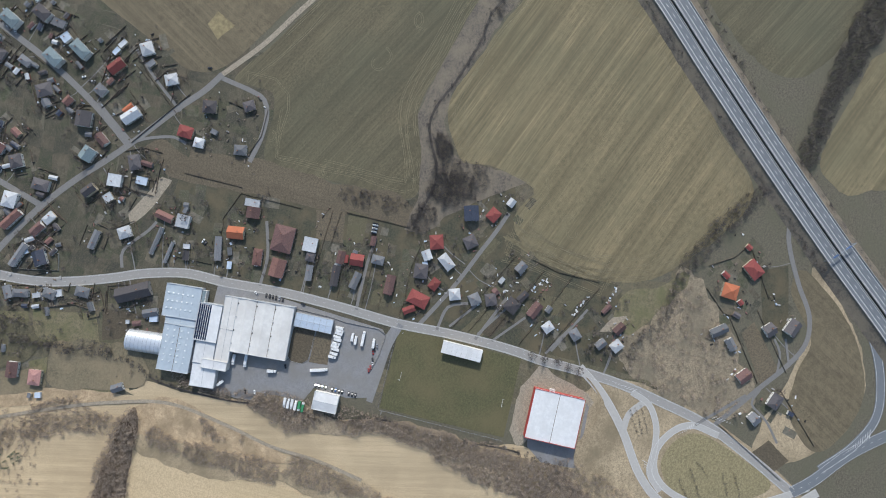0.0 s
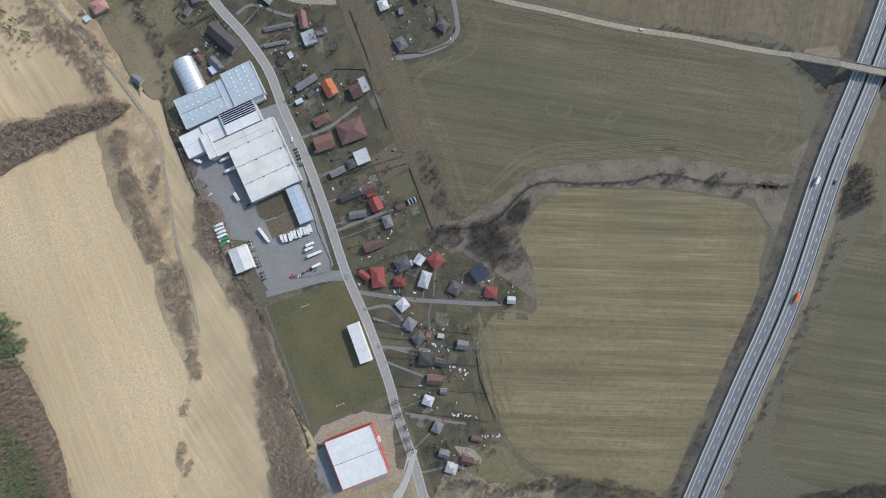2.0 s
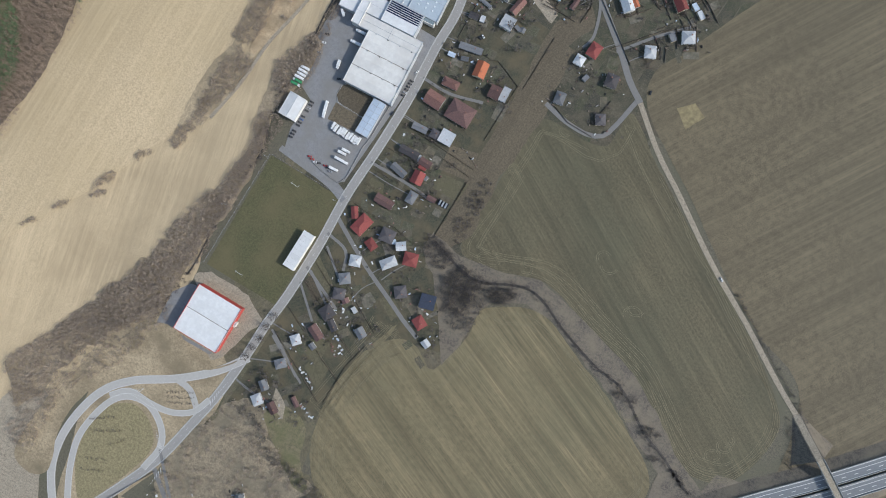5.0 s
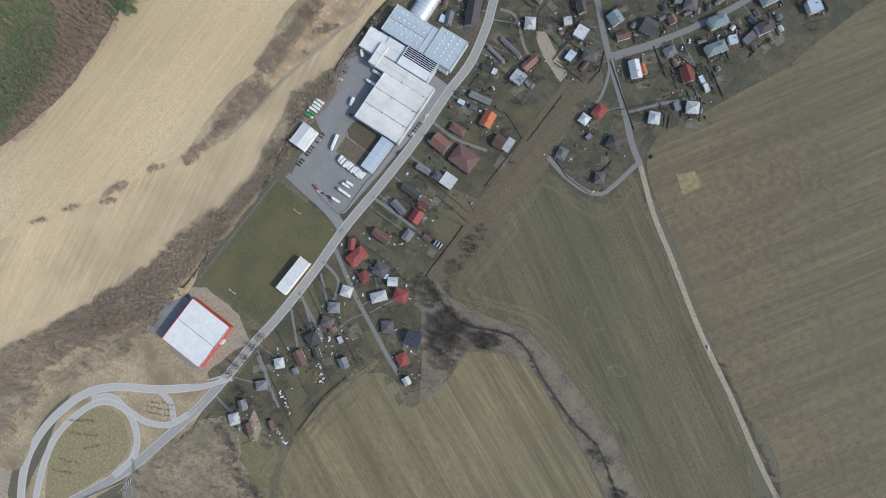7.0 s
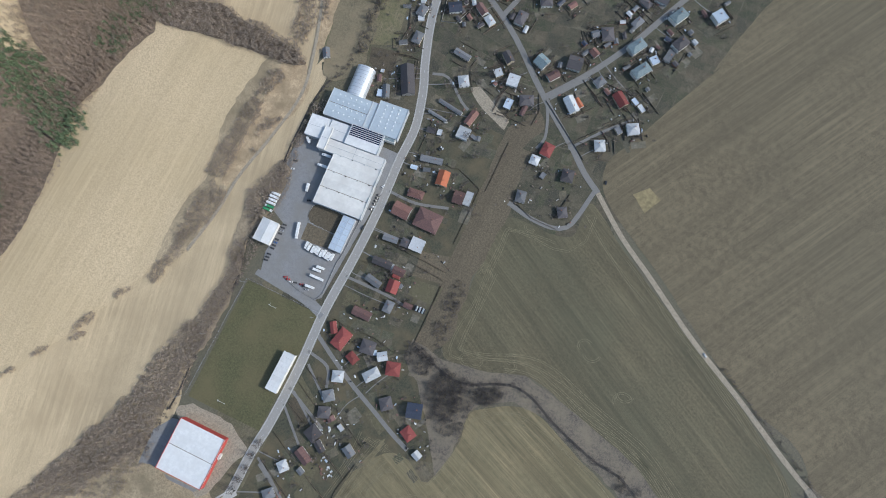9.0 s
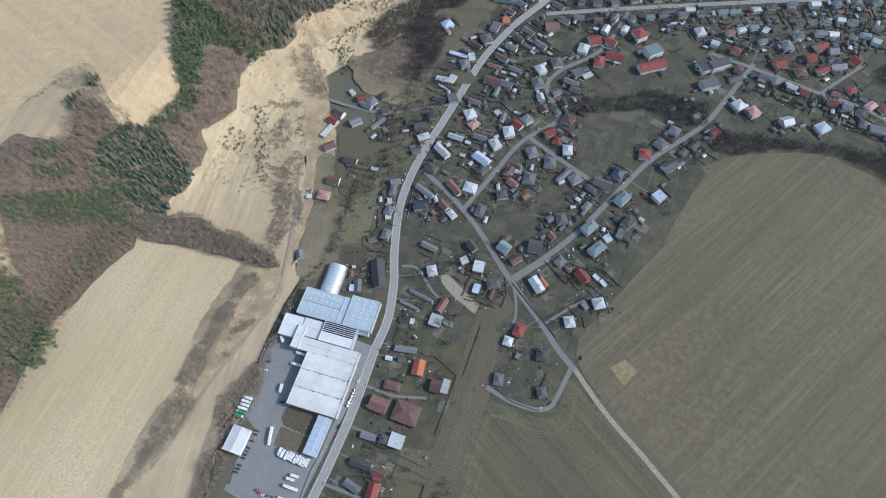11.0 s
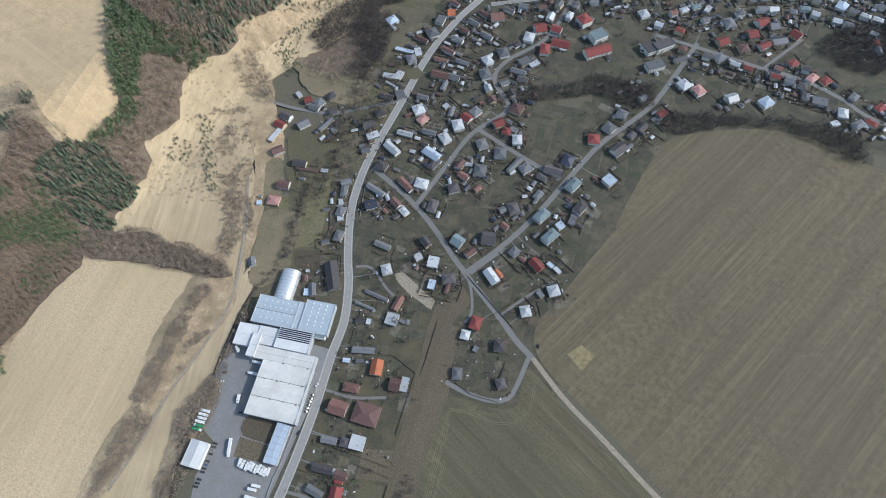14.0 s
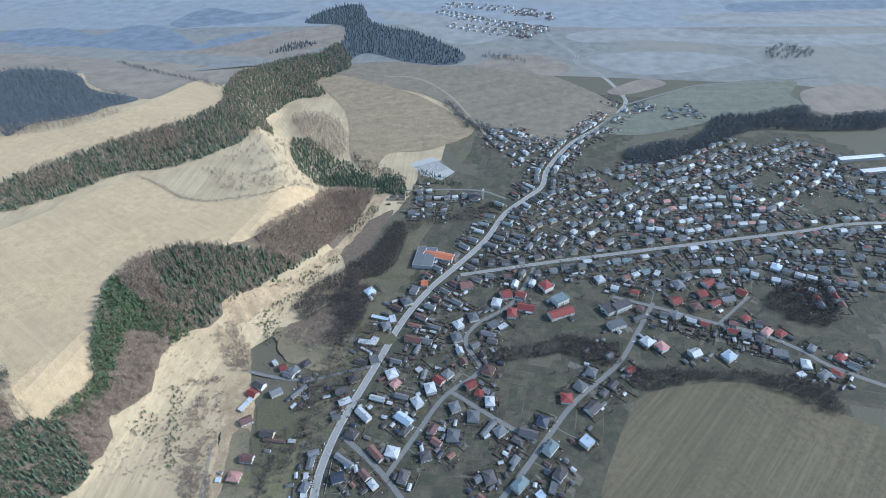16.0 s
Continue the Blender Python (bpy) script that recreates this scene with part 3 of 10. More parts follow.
def road(name, pts, width, material, label, lift=0.3, lines=(), verge=0.0):
    """A road bed with raised edges; lines: (distance from the middle, half width, dash or None) of painted marks."""
    lift += 0.0041 * len(LAID)
    LAID.append(name)
    ob = tagged(new(name, mesh_of(name, *ribbon(pts, width / 2, lift, side=0.4), material)), label, "road", kind="structure")
    ROADSIDE.extend((p[0], p[1], width / 2) for p in spline(pts, 6.0))
    for s, hw, dash in lines:
        part("road_marking", mesh_of("road_marking", *ribbon(pts, hw, lift + 0.03, shift=s, dash=dash), M["paint"]), ob)
    if verge:
        for s in (-1, 1):
            part("kerb", mesh_of("kerb", *ribbon(pts, verge / 2, lift + 0.12, shift=s * (width / 2 + verge / 2), side=0.5), M["paving"]), ob)
    return ob


# ---- trees and shrubs ----
RNG = np.random.default_rng(7)


def fill(poly, spacing, keep=1.0):
    """Uneven standing places inside an outline."""
    q = np.array(poly, float)[:, :2]
    lo, hi = q.min(0), q.max(0)
    gx, gy = np.meshgrid(np.arange(lo[0], hi[0], spacing), np.arange(lo[1], hi[1], spacing))
    g = np.stack([gx.ravel(), gy.ravel()], 1)
    g += RNG.uniform(-0.5, 0.5, g.shape) * spacing
    g = g[inside(outline(poly, True, 3.0, 8.0), g)]
    return g[RNG.random(len(g)) < keep]


def along(pts, spacing, spread):
    c = spline(pts, spacing)
    return c + RNG.normal(0, spread, c.shape)


def twigs(n, h, r, low=0.1, lean=0.75):
    """One bare crown: slender limbs and sprays of twigs as thin slivers, from a tapered trunk."""
    v, f = [], []
    for k in range(3):
        a = 2.094 * k
        v.append((0.03 * h * math.cos(a), 0.03 * h * math.sin(a), -0.5))
    v.append((0, 0, h * 0.75))
    f += [(0, 1, 3), (1, 2, 3), (2, 0, 3)]
    for _ in range(n):
        a, u = RNG.uniform(0, 6.283), RNG.uniform(low, 1.0)
        rad = r * math.sqrt(RNG.uniform(0.02, 1)) * (0.45 + 1.1 * u * (1.25 - u))
        x, y, z = rad * math.cos(a), rad * math.sin(a), h * u
        ln = RNG.uniform(0.18, 0.38) * r + 0.4
        d = np.array([math.cos(a) * lean, math.sin(a) * lean, RNG.uniform(0.1, 0.9)]) + RNG.normal(0, 0.4, 3)
        d /= np.linalg.norm(d)
        s = np.cross(d, RNG.normal(0, 1, 3))
        s *= RNG.uniform(0.16, 0.34) * ln / (np.linalg.norm(s) + 1e-6)
        p = np.array([x, y, z])
        k = len(v)
        v += [tuple(p - s), tuple(p + s), tuple(p + d * ln + s * 0.4)]
        f.append((k, k + 1, k + 2))
    return np.array(v), f


def tufts(n, h, r):
    """One pine: a tapered trunk and a rounded crown of many small needle tufts, thinner below."""
    v, f = [], []
    for k in range(3):
        a = 2.094 * k
        v.append((0.025 * h * math.cos(a), 0.025 * h * math.sin(a), -0.5))
    v.append((0, 0, h * 0.9))
    f += [(0, 1, 3), (1, 2, 3), (2, 0, 3)]
    for _ in range(n):
        a, u = RNG.uniform(0, 6.283), RNG.uniform(0.2, 1.0)
        rad = r * math.sqrt(RNG.uniform(0.05, 1)) * (1.15 - 0.85 * u) ** 0.7
        p = np.array([rad * math.cos(a), rad * math.sin(a), h * u])
        d = np.array([math.cos(a), math.sin(a), RNG.uniform(-0.2, 0.7)]) + RNG.normal(0, 0.35, 3)
        d *= RNG.uniform(0.3, 0.55) * r / np.linalg.norm(d)
        t = np.cross(d, RNG.normal(0, 1, 3))
        t *= RNG.uniform(0.25, 0.42) * r / (np.linalg.norm(t) + 1e-6)
        k = len(v)
        v += [tuple(p - t), tuple(p + t), tuple(p + d)]
        f.append((k, k + 1, k + 2))
    return np.array(v), f


def conifer(h, r, tiers=5):
    """One fir: a trunk and ragged drooping tiers of boughs."""
    v, f = [], []
    for k in range(3):
        a = 2.094 * k
        v.append((0.02 * h * math.cos(a), 0.02 * h * math.sin(a), -0.5))
    v.append((0, 0, h * 0.9))
    f += [(0, 1, 3), (1, 2, 3), (2, 0, 3)]
    for i in range(tiers):
        z0 = h * (0.14 + 0.86 * i / tiers)
        z1 = min(h, z0 + h * 0.34)
        rr = r * (1 - 0.86 * i / tiers)
        k, m = len(v), 7
        v.append((0, 0, z1))
        for j in range(2 * m):
            a = math.pi * j / m + i * 0.7 + RNG.uniform(-0.15, 0.15)
            q = rr * (RNG.uniform(0.85, 1.2) if j % 2 == 0 else RNG.uniform(0.4, 0.6))
            v.append((q * math.cos(a), q * math.sin(a), z0 - 0.06 * h * (j % 2 == 0) + RNG.uniform(-0.3, 0.3)))
        f += [(k, k + 1 + j, k + 1 + (j + 1) % (2 * m)) for j in range(2 * m)]
    return np.array(v), f


BARE = [twigs(64, 8, 3.2) for _ in range(6)]
TALL = [twigs(60, 13, 2.6, 0.2) for _ in range(6)]
BUSH = [twigs(40, 3.0, 1.9, 0.0, 1.1) for _ in range(6)]
FIRS = [conifer(11, 2.9) for _ in range(6)]
PINES = [tufts(58, 9, 2.4) for _ in range(6)]
LARCH = [twigs(66, 10.5, 2.3, 0.25, 0.5) for _ in range(6)]


def triangles(name, verts, tris, material):
    """A mesh of triangles straight from arrays."""
    me = bpy.data.meshes.new(name)
    n = len(tris)
    me.vertices.add(len(verts))
    me.vertices.foreach_set("co", verts.ravel())
    me.loops.add(3 * n)
    me.loops.foreach_set("vertex_index", tris.ravel())
    me.polygons.add(n)
    me.polygons.foreach_set("loop_start", np.arange(0, 3 * n, 3))
    me.materials.append(material)
    me.update(calc_edges=True)
    return me


def grove(name, places, forms, material, label, category, size=(0.7, 1.25)):
    """Many plants of a kind in one mesh, each turned and sized for itself."""
    at = np.array(places, float)
    if not len(at):
        return None
    z = terrain(at[:, 0], at[:, 1])
    kind = RNG.integers(len(forms), size=len(at))
    s, a, tall = RNG.uniform(*size, len(at)), RNG.uniform(0, 6.283, len(at)), RNG.uniform(0.85, 1.2, len(at))
    vs, fs, k = [], [], 0
    for i, (v, f) in enumerate(forms):
        pick = np.nonzero(kind == i)[0]
        if not len(pick):
            continue
        c, n = (np.cos(a[pick]) * s[pick])[:, None], (np.sin(a[pick]) * s[pick])[:, None]
        x = v[:, 0] * c - v[:, 1] * n + at[pick, 0][:, None]
        y = v[:, 0] * n + v[:, 1] * c + at[pick, 1][:, None]
        h = v[:, 2] * (s[pick] * tall[pick])[:, None] + z[pick][:, None]
        vs.append(np.stack([x, y, h], 2).reshape(-1, 3))
        tri = np.array(f)[None] + (np.arange(len(pick)) * len(v))[:, None, None] + k
        fs.append(tri.reshape(-1, 3))
        k += len(pick) * len(v)
    me = triangles(name, np.concatenate(vs), np.concatenate(fs).astype(np.int32), material)
    return tagged(new(name, me), label, category, kind="stuff")


# ---- houses ----
ROOFS = dict(w="zinc", k="grey", l="pale", d="dark", n="navy", r="red", o="orange", s="dusty", b="brown", t="teal", p="pink")
WORDS = dict(w="white sheet-metal", k="weathered grey", l="pale blue metal", d="dark tiled", n="dark blue", r="red tiled", o="orange tiled",
             s="dusty red", b="brown tiled", t="grey-green", p="faded pink")
WALLS = dict(w="wall_w", c="wall_c", g="wall_g", b="brick", t="timber")
WALLWORDS = dict(w="white rendered", c="cream rendered", g="grey rendered", b="bare brick", t="weathered timber")
PANE, PLACED, FARAWAY, BUILT = {}, [], {}, {"house": 0, "shed": 0}


def window_mesh(w, h):
    key = (round(w, 1), round(h, 1))
    if key not in PANE:
        PANE[key] = (mesh_of("window_frame", *box(-w / 2 - 0.12, -0.06, -0.12, w / 2 + 0.12, 0.05, h + 0.12), M["wall_w"]),
                     mesh_of("pane", *box(-w / 2, -0.1, 0, w / 2, -0.02, h), M["glass"]))
    return PANE[key]


def add_window(parent, x, y, z, turn, w=1.2, h=1.3, panes=True):
    fr, gl = window_mesh(w, h)
    if not panes:
        ob = part("window", gl, parent)
        ob.matrix_basis = pose(x, y, z, 0, 0, turn)
        return
    ob = part("window", fr, parent)
    ob.matrix_basis = pose(x, y, z, 0, 0, turn)
    part("pane", gl, ob)


def roof_shape(l, w, h, roof, pitch, over=0.5, th=0.25):
    """Roof slabs over a plan l by w with its eaves at h: gabled, hipped or nearly flat with an upstand."""
    a, b = l / 2 + over, w / 2 + over
    if roof == "f":
        lo = box(-a + 0.2, -b + 0.2, h, a - 0.2, b - 0.2, h + 0.35)
        return join(lo, box(-a + 0.2, -b + 0.2, h + 0.35, a - 0.2, -b + 0.5, h + 0.6), box(-a + 0.2, b - 0.5, h + 0.35, a - 0.2, b - 0.2, h + 0.6),
                    box(-a + 0.2, -b + 0.5, h + 0.35, -a + 0.5, b - 0.5, h + 0.6), box(a - 0.5, -b + 0.5, h + 0.35, a - 0.2, b - 0.5, h + 0.6)), 0.35
    rise = (w / 2) * pitch
    drop = over * pitch
    e = a - (b * 0.95 if roof == "h" else 0)
    e = max(e, 0.15)
    v = [(-a, -b, h - drop), (a, -b, h - drop), (a, b, h - drop), (-a, b, h - drop), (-e, 0, h + rise), (e, 0, h + rise)]
    v += [(x, y, z + th) for x, y, z in v]
    f = [(6, 7, 11, 10), (8, 9, 10, 11), (7, 8, 11), (9, 6, 10), (0, 4, 5, 1), (2, 5, 4, 3), (1, 5, 2), (3, 4, 0),
         (0, 1, 7, 6), (1, 2, 8, 7), (2, 3, 9, 8), (3, 0, 6, 9)]
    if roof == "g":
        f = [(6, 7, 11, 10), (8, 9, 10, 11), (0, 4, 5, 1), (2, 5, 4, 3), (0, 1, 7, 6), (2, 3, 9, 8), (1, 5, 11, 7), (5, 2, 8, 11), (3, 4, 10, 9), (4, 0, 6, 10)]
    return (v, f), rise


def house(x, y, l, w, turn, h=3.2, roof="g", tone="k", wall="w", detail=2, group="village houses"):
    """A house: walls with gables, roof slabs, chimney, windows and a door, by how near it is seen."""
    pitch = {"g": 0.56, "h": 0.36, "f": 0}[roof]
    if min(l, w) < 6.5:
        pitch *= 0.75
    small = l * w < 55 or min(l, w) < 4.5
    kind = "shed" if small else "house"
    label = "%s %s with %s %s roof" % (WALLWORDS[wall], kind, {"g": "a gabled", "h": "a hipped", "f": "a flat"}[roof], WORDS[tone])
    PLACED.append((x, y, turn))
    BUILT[kind] += 1
    far = BUILT[kind] > 290
    t = None if far else thing(kind, x, y, float(terrain(x, y)), turn, label, kind, "garden sheds" if small else group)
    (rv, rf), rise = roof_shape(l, w, h, roof, pitch, 0.25 if small else 0.5)
    a, b = l / 2, w / 2
    wv, wf = box(-a, -b, -1.5, a, b, h)
    if roof == "g":
        k = len(wv)
        wv += [(-a, 0, h + rise), (a, 0, h + rise)]
        wf += [(4, 7, k), (5, k + 1, 6)]
    if far:
        m = pose(x, y, float(terrain(x, y)), 0, 0, turn)
        for v, f, key in ((wv, wf, WALLS[wall]), (rv, rf, ROOFS[tone])):
            FARAWAY.setdefault(key, []).append(([tuple(m @ Vector(p)) for p in v], f))
        return None
    part("wall", mesh_of("wall", wv, wf, M[WALLS[wall]]), t)
    part("roof", mesh_of("roof", rv, rf, M[ROOFS[tone]]), t)
    if small:
        if detail:
            d = part("door", mesh_of("door", *box(-0.5, -0.06, 0, 0.5, 0.05, 1.9), M["timber"]), t)
            d.matrix_basis = pose(0, -b - 0.01, 0.0)
        return t
    cx, cy = l * 0.18, w * 0.12
    top = h + (rise + 1.0 if roof != "f" else 1.5)
    part("chimney", mesh_of("chimney", *join(box(cx - 0.35, cy - 0.35, h, cx + 0.35, cy + 0.35, top), box(cx - 0.45, cy - 0.45, top, cx + 0.45, cy + 0.45, top + 0.15)), M["brick"]), t)
    if not detail:
        return t
    storeys = 2 if h > 4.8 else 1
    for s in range(storeys):
        z = 0.9 + 2.7 * s
        n = max(2, int(l / 3.6))
        for i in range(n):
            u = -a + l * (i + 0.5) / n
            for sgn in (-1, 1):
                if s == 0 and sgn == -1 and i == n // 2:
                    d = part("door", mesh_of("door", *box(-0.5, -0.06, 0, 0.5, 0.05, 2.05), M["timber"]), t)
                    d.matrix_basis = pose(u, -b - 0.01, 0.0)
                else:
                    add_window(t, u, sgn * b, z, 0 if sgn < 0 else 180, panes=detail > 1)
        if detail > 1:
            for sgn in (-1, 1):
                for u in (-w * 0.22, w * 0.22):
                    add_window(t, sgn * a, u, z, -90 if sgn < 0 else 90)
    return t


# ---- works, halls and sports ground ----
def hall(name, label, x, y, l, w, turn, h, roof, wall, bays=1, rise=0.6, lights=None, doors=0, panels=0, category="factory hall", joints=0, vents=0):
    """A flat-pitched hall: walls, a roof slab for each bay, parapets, gutters, roof lights, loading doors."""
    t = thing(name, x, y, float(terrain(x, y)), turn, label, category)
    a, b = l / 2, w / 2
    part("wall", mesh_of("wall", *box(-a, -b, -1.5, a, b, h), M[wall]), t)
    bw = w / bays
    for k in range(bays):
        y0 = -b + k * bw
        ym, y1 = y0 + bw / 2, y0 + bw
        v = [(-a - 0.3, y0, h), (a + 0.3, y0, h), (a + 0.3, y1, h), (-a - 0.3, y1, h)]
        v += [(-a - 0.3, y0, h + 0.2), (a + 0.3, y0, h + 0.2), (a + 0.3, ym, h + rise + 0.2), (-a - 0.3, ym, h + rise + 0.2), (a + 0.3, y1, h + 0.2), (-a - 0.3, y1, h + 0.2)]
        part("roof", mesh_of("roof", v, [(0, 3, 2, 1), (4, 5, 6, 7), (7, 6, 8, 9), (0, 1, 5, 4), (2, 3, 9, 8), (1, 2, 8, 6, 5), (3, 0, 4, 7, 9)], M[roof]), t)
        if k:
            part("gutter", mesh_of("gutter", *box(-a, y0 - 0.22, h + 0.15, a, y0 + 0.22, h + 0.3), M["timber"]), t)
        for u in range(vents):
            o = part("roof_vent", mesh_of("roof_vent", *bevel_box(-0.7, -0.35, 0, 0.7, 0.35, 0.8, 0.15), M["rubber" if u % 2 else "rail"]), t)
            o.matrix_basis = pose(-a + l * (u + 0.6) / vents, y1 - 0.7, h + 0.2)
        if panels or bays == 1:
            part("ridge_cap", mesh_of("ridge_cap", *box(-a, ym - 0.12, h + rise + 0.15, a, ym + 0.12, h + rise + 0.26), M["rail"]), t)
    for sx in (-1, 1):
        part("parapet", mesh_of("parapet", *box(sx * a - 0.2, -b - 0.2, h, sx * a + 0.2, b + 0.2, h + rise + 0.45), M[wall]), t)
    for sy in (-1, 1):
        part("parapet", mesh_of("parapet", *box(-a, sy * b - 0.2, h, a, sy * b + 0.2, h + 0.4), M[wall]), t)
    for k in range(joints):
        u = -a + l * (k + 1) / (joints + 1)
        part("roof_joint", mesh_of("roof_joint", *box(u - 0.12, -b, h + 0.2, u + 0.12, b, h + rise + 0.26), M["rail"]), t)
    if lights:
        nx, ny, sx, sy, x0, x1, y0, y1 = lights
        me = mesh_of("roof_light", *bevel_box(-sx / 2, -sy / 2, 0, sx / 2, sy / 2, 0.9, 0.25), M["skylight"])
        for i in range(nx):
            for j in range(ny):
                o = part("roof_light", me, t)
                o.matrix_basis = pose(-a + l * (x0 + (x1 - x0) * (i / max(1, nx - 1))), -b + w * (y0 + (y1 - y0) * (j / max(1, ny - 1))), h + 0.25)
    for k in range(doors):
        o = part("loading_door", mesh_of("loading_door", *box(-1.6, -0.15, 0, 1.6, 0.1, 3.6), M["wall_m"]), t)
        o.matrix_basis = pose(-a - 0.05, -b + w * (k + 0.5) / doors, 0.2, 0, 0, -90)
    for k in range(panels):
        y0 = b - 1.0 - k * 2.0
        part("solar_strip", mesh_of("solar_strip", [(-a + 1, y0, h + 1.7), (a - 1, y0, h + 1.7), (a - 1, y0 - 1.0, h + 1.0), (-a + 1, y0 - 1.0, h + 1.0),
                                                    (-a + 1, y0, h + 1.6), (a - 1, y0, h + 1.6), (a - 1, y0 - 1.0, h + 0.9), (-a + 1, y0 - 1.0, h + 0.9)],
                                    [(0, 1, 2, 3), (7, 6, 5, 4), (0, 4, 5, 1), (1, 5, 6, 2), (2, 6, 7, 3), (3, 7, 4, 0)], M["solar"]), t)
    return t


def vault(label, x, y, l, w, turn, h):
    """A barrel-vaulted steel hall with end walls and ribs."""
    t = thing("arched_hall", x, y, float(terrain(x, y)), turn, label, "factory hall")
    n = 18
    arc = [(-w / 2 * math.cos(math.pi * i / n), h * math.sin(math.pi * i / n) ** 0.8) for i in range(n + 1)]
    v = [(-l / 2, p, q) for p, q in arc] + [(l / 2, p, q) for p, q in arc]
    part("vault", mesh_of("vault", v, [(i, i + 1, n + 2 + i, n + 1 + i) for i in range(n)], M["steel"], True), t)
    for s in (-1, 1):
        part("end_wall", mesh_of("end_wall", [(s * (l / 2 - 0.3), p, q * 0.99) for p, q in arc] + [(s * (l / 2 - 0.3), w / 2, -1), (s * (l / 2 - 0.3), -w / 2, -1)], [tuple(range(n + 3))], M["wall_m"]), t)
    for k in range(9):
        u = -l / 2 + l * (k + 0.5) / 9
        v = [(u - 0.12, p * 1.005, q * 1.012) for p, q in arc] + [(u + 0.12, p * 1.005, q * 1.012) for p, q in arc]
        part("rib", mesh_of("rib", v, [(i, i + 1, n + 2 + i, n + 1 + i) for i in range(n)], M["rail"], True), t)
    return t


def grandstand(x, y, l, w, turn, h):
    t = thing("grandstand", x, y, 0.2, turn, "small football stand with a white sheet roof and concrete steps", "grandstand")
    a, b = l / 2, w / 2
    n = 8
    for k in range(n):
        u = -a + l * k / n
        part("roof_panel", mesh_of("roof_panel", *join(box(u + 0.05, -b, h, u + l / n - 0.05, b, h + 0.2), box(u + 0.05, -b, h + 0.2, u + 0.35, b, h + 0.32)), M["white"]), t)
        for s in (-1, 1):
            o = part("column", mesh_of("column", *box(-0.15, -0.15, 0, 0.15, 0.15, h), M["rail"]), t)
            o.matrix_basis = pose(u + l / n / 2, s * (b - 0.6), 0)
    part("back_wall", mesh_of("back_wall", *box(-a, -b, 0, a, -b + 0.25, h), M["wall_w"]), t)
    for k in range(4):
        part("step", mesh_of("step", *box(-a + 0.5, -b + 0.4 + 2 * k, 0, a - 0.5, -b + 2.4 + 2 * k, 2.0 - 0.45 * k), M["concrete"]), t)
    return t


def goal(x, y, turn):
    t = thing("football_goal", x, y, 0.2, turn, "white tubular football goal", "goal", "goals on the pitch")
    for s in (-3.66, 3.66):
        part("post", mesh_of("post", *box(s - 0.12, -0.12, 0, s + 0.12, 0.12, 2.44), M["paint"]), t)
        part("stay", mesh_of("stay", *box(s - 0.08, 0.12, 0, s + 0.08, 1.8, 0.12), M["paint"]), t)
    part("crossbar", mesh_of("crossbar", *box(-3.78, -0.12, 2.44, 3.78, 0.12, 2.68), M["paint"]), t)


def lamp_post(x, y, turn, h=9.0, label="slim grey street lamp on the verge", group="street lamps"):
    t = thing("street_lamp", x, y, float(terrain(x, y)), turn, label, "street lamp", group)
    part("pole", mesh_of("pole", *box(-0.09, -0.09, 0, 0.09, 0.09, h), M["rail"]), t)
    part("arm", mesh_of("arm", *box(0, -0.06, h - 0.1, 1.8, 0.06, h + 0.05), M["rail"]), t)
    part("lamp_head", mesh_of("lamp_head", *box(1.5, -0.15, h - 0.1, 2.3, 0.15, h + 0.12), M["wall_m"]), t)


# ---- vehicles ----
def wheel_mesh(r):
    n = 10
    v = [(r * math.cos(6.283 * i / n), s, r * math.sin(6.283 * i / n)) for s in (-0.12, 0.12) for i in range(n)]
    return mesh_of("wheel", v, [tuple(range(n)), tuple(range(2 * n - 1, n - 1, -1))] + [(i, n + i, n + (i + 1) % n, (i + 1) % n) for i in range(n)], M["rubber"])


WHEEL, BIGWHEEL = wheel_mesh(0.33), wheel_mesh(0.5)
CARS, PAINTS = {}, dict(w="white", k="black", s="silver", r="red", b="blue", o="orange")


def car(x, y, turn, tone="s", z=0.0, group="parked cars", where="on the asphalt"):
    label = "%s car parked %s" % (PAINTS[tone], where)
    if tone not in CARS:
        t = thing("car", x, y, z, turn, label, "car", group)
        part("body", mesh_of("body", *bevel_box(-2.15, -0.88, 0.3, 2.15, 0.88, 0.95, 0.18), M["car_" + tone]), t)
        v = [(-1.9, -0.78, 0.95), (1.0, -0.78, 0.95), (1.0, 0.78, 0.95), (-1.9, 0.78, 0.95), (-1.3, -0.62, 1.45), (0.25, -0.62, 1.45), (0.25, 0.62, 1.45), (-1.3, 0.62, 1.45)]
        part("cabin_glass", mesh_of("cabin_glass", v, box(0, 0, 0, 1, 1, 1)[1], M["glass"]), t)
        part("roof", mesh_of("roof", *box(-1.25, -0.6, 1.44, 0.2, 0.6, 1.5), M["car_" + tone]), t)
        for px in (-1.35, 1.35):
            for py in (-0.8, 0.8):
                part("wheel", WHEEL, t).matrix_basis = pose(px, py, 0.33)
        CARS[tone] = t
        return t
    return tagged(copy_thing(CARS[tone], pose(x, y, z, 0, 0, turn)), label, group=group)


LORRIES = {}


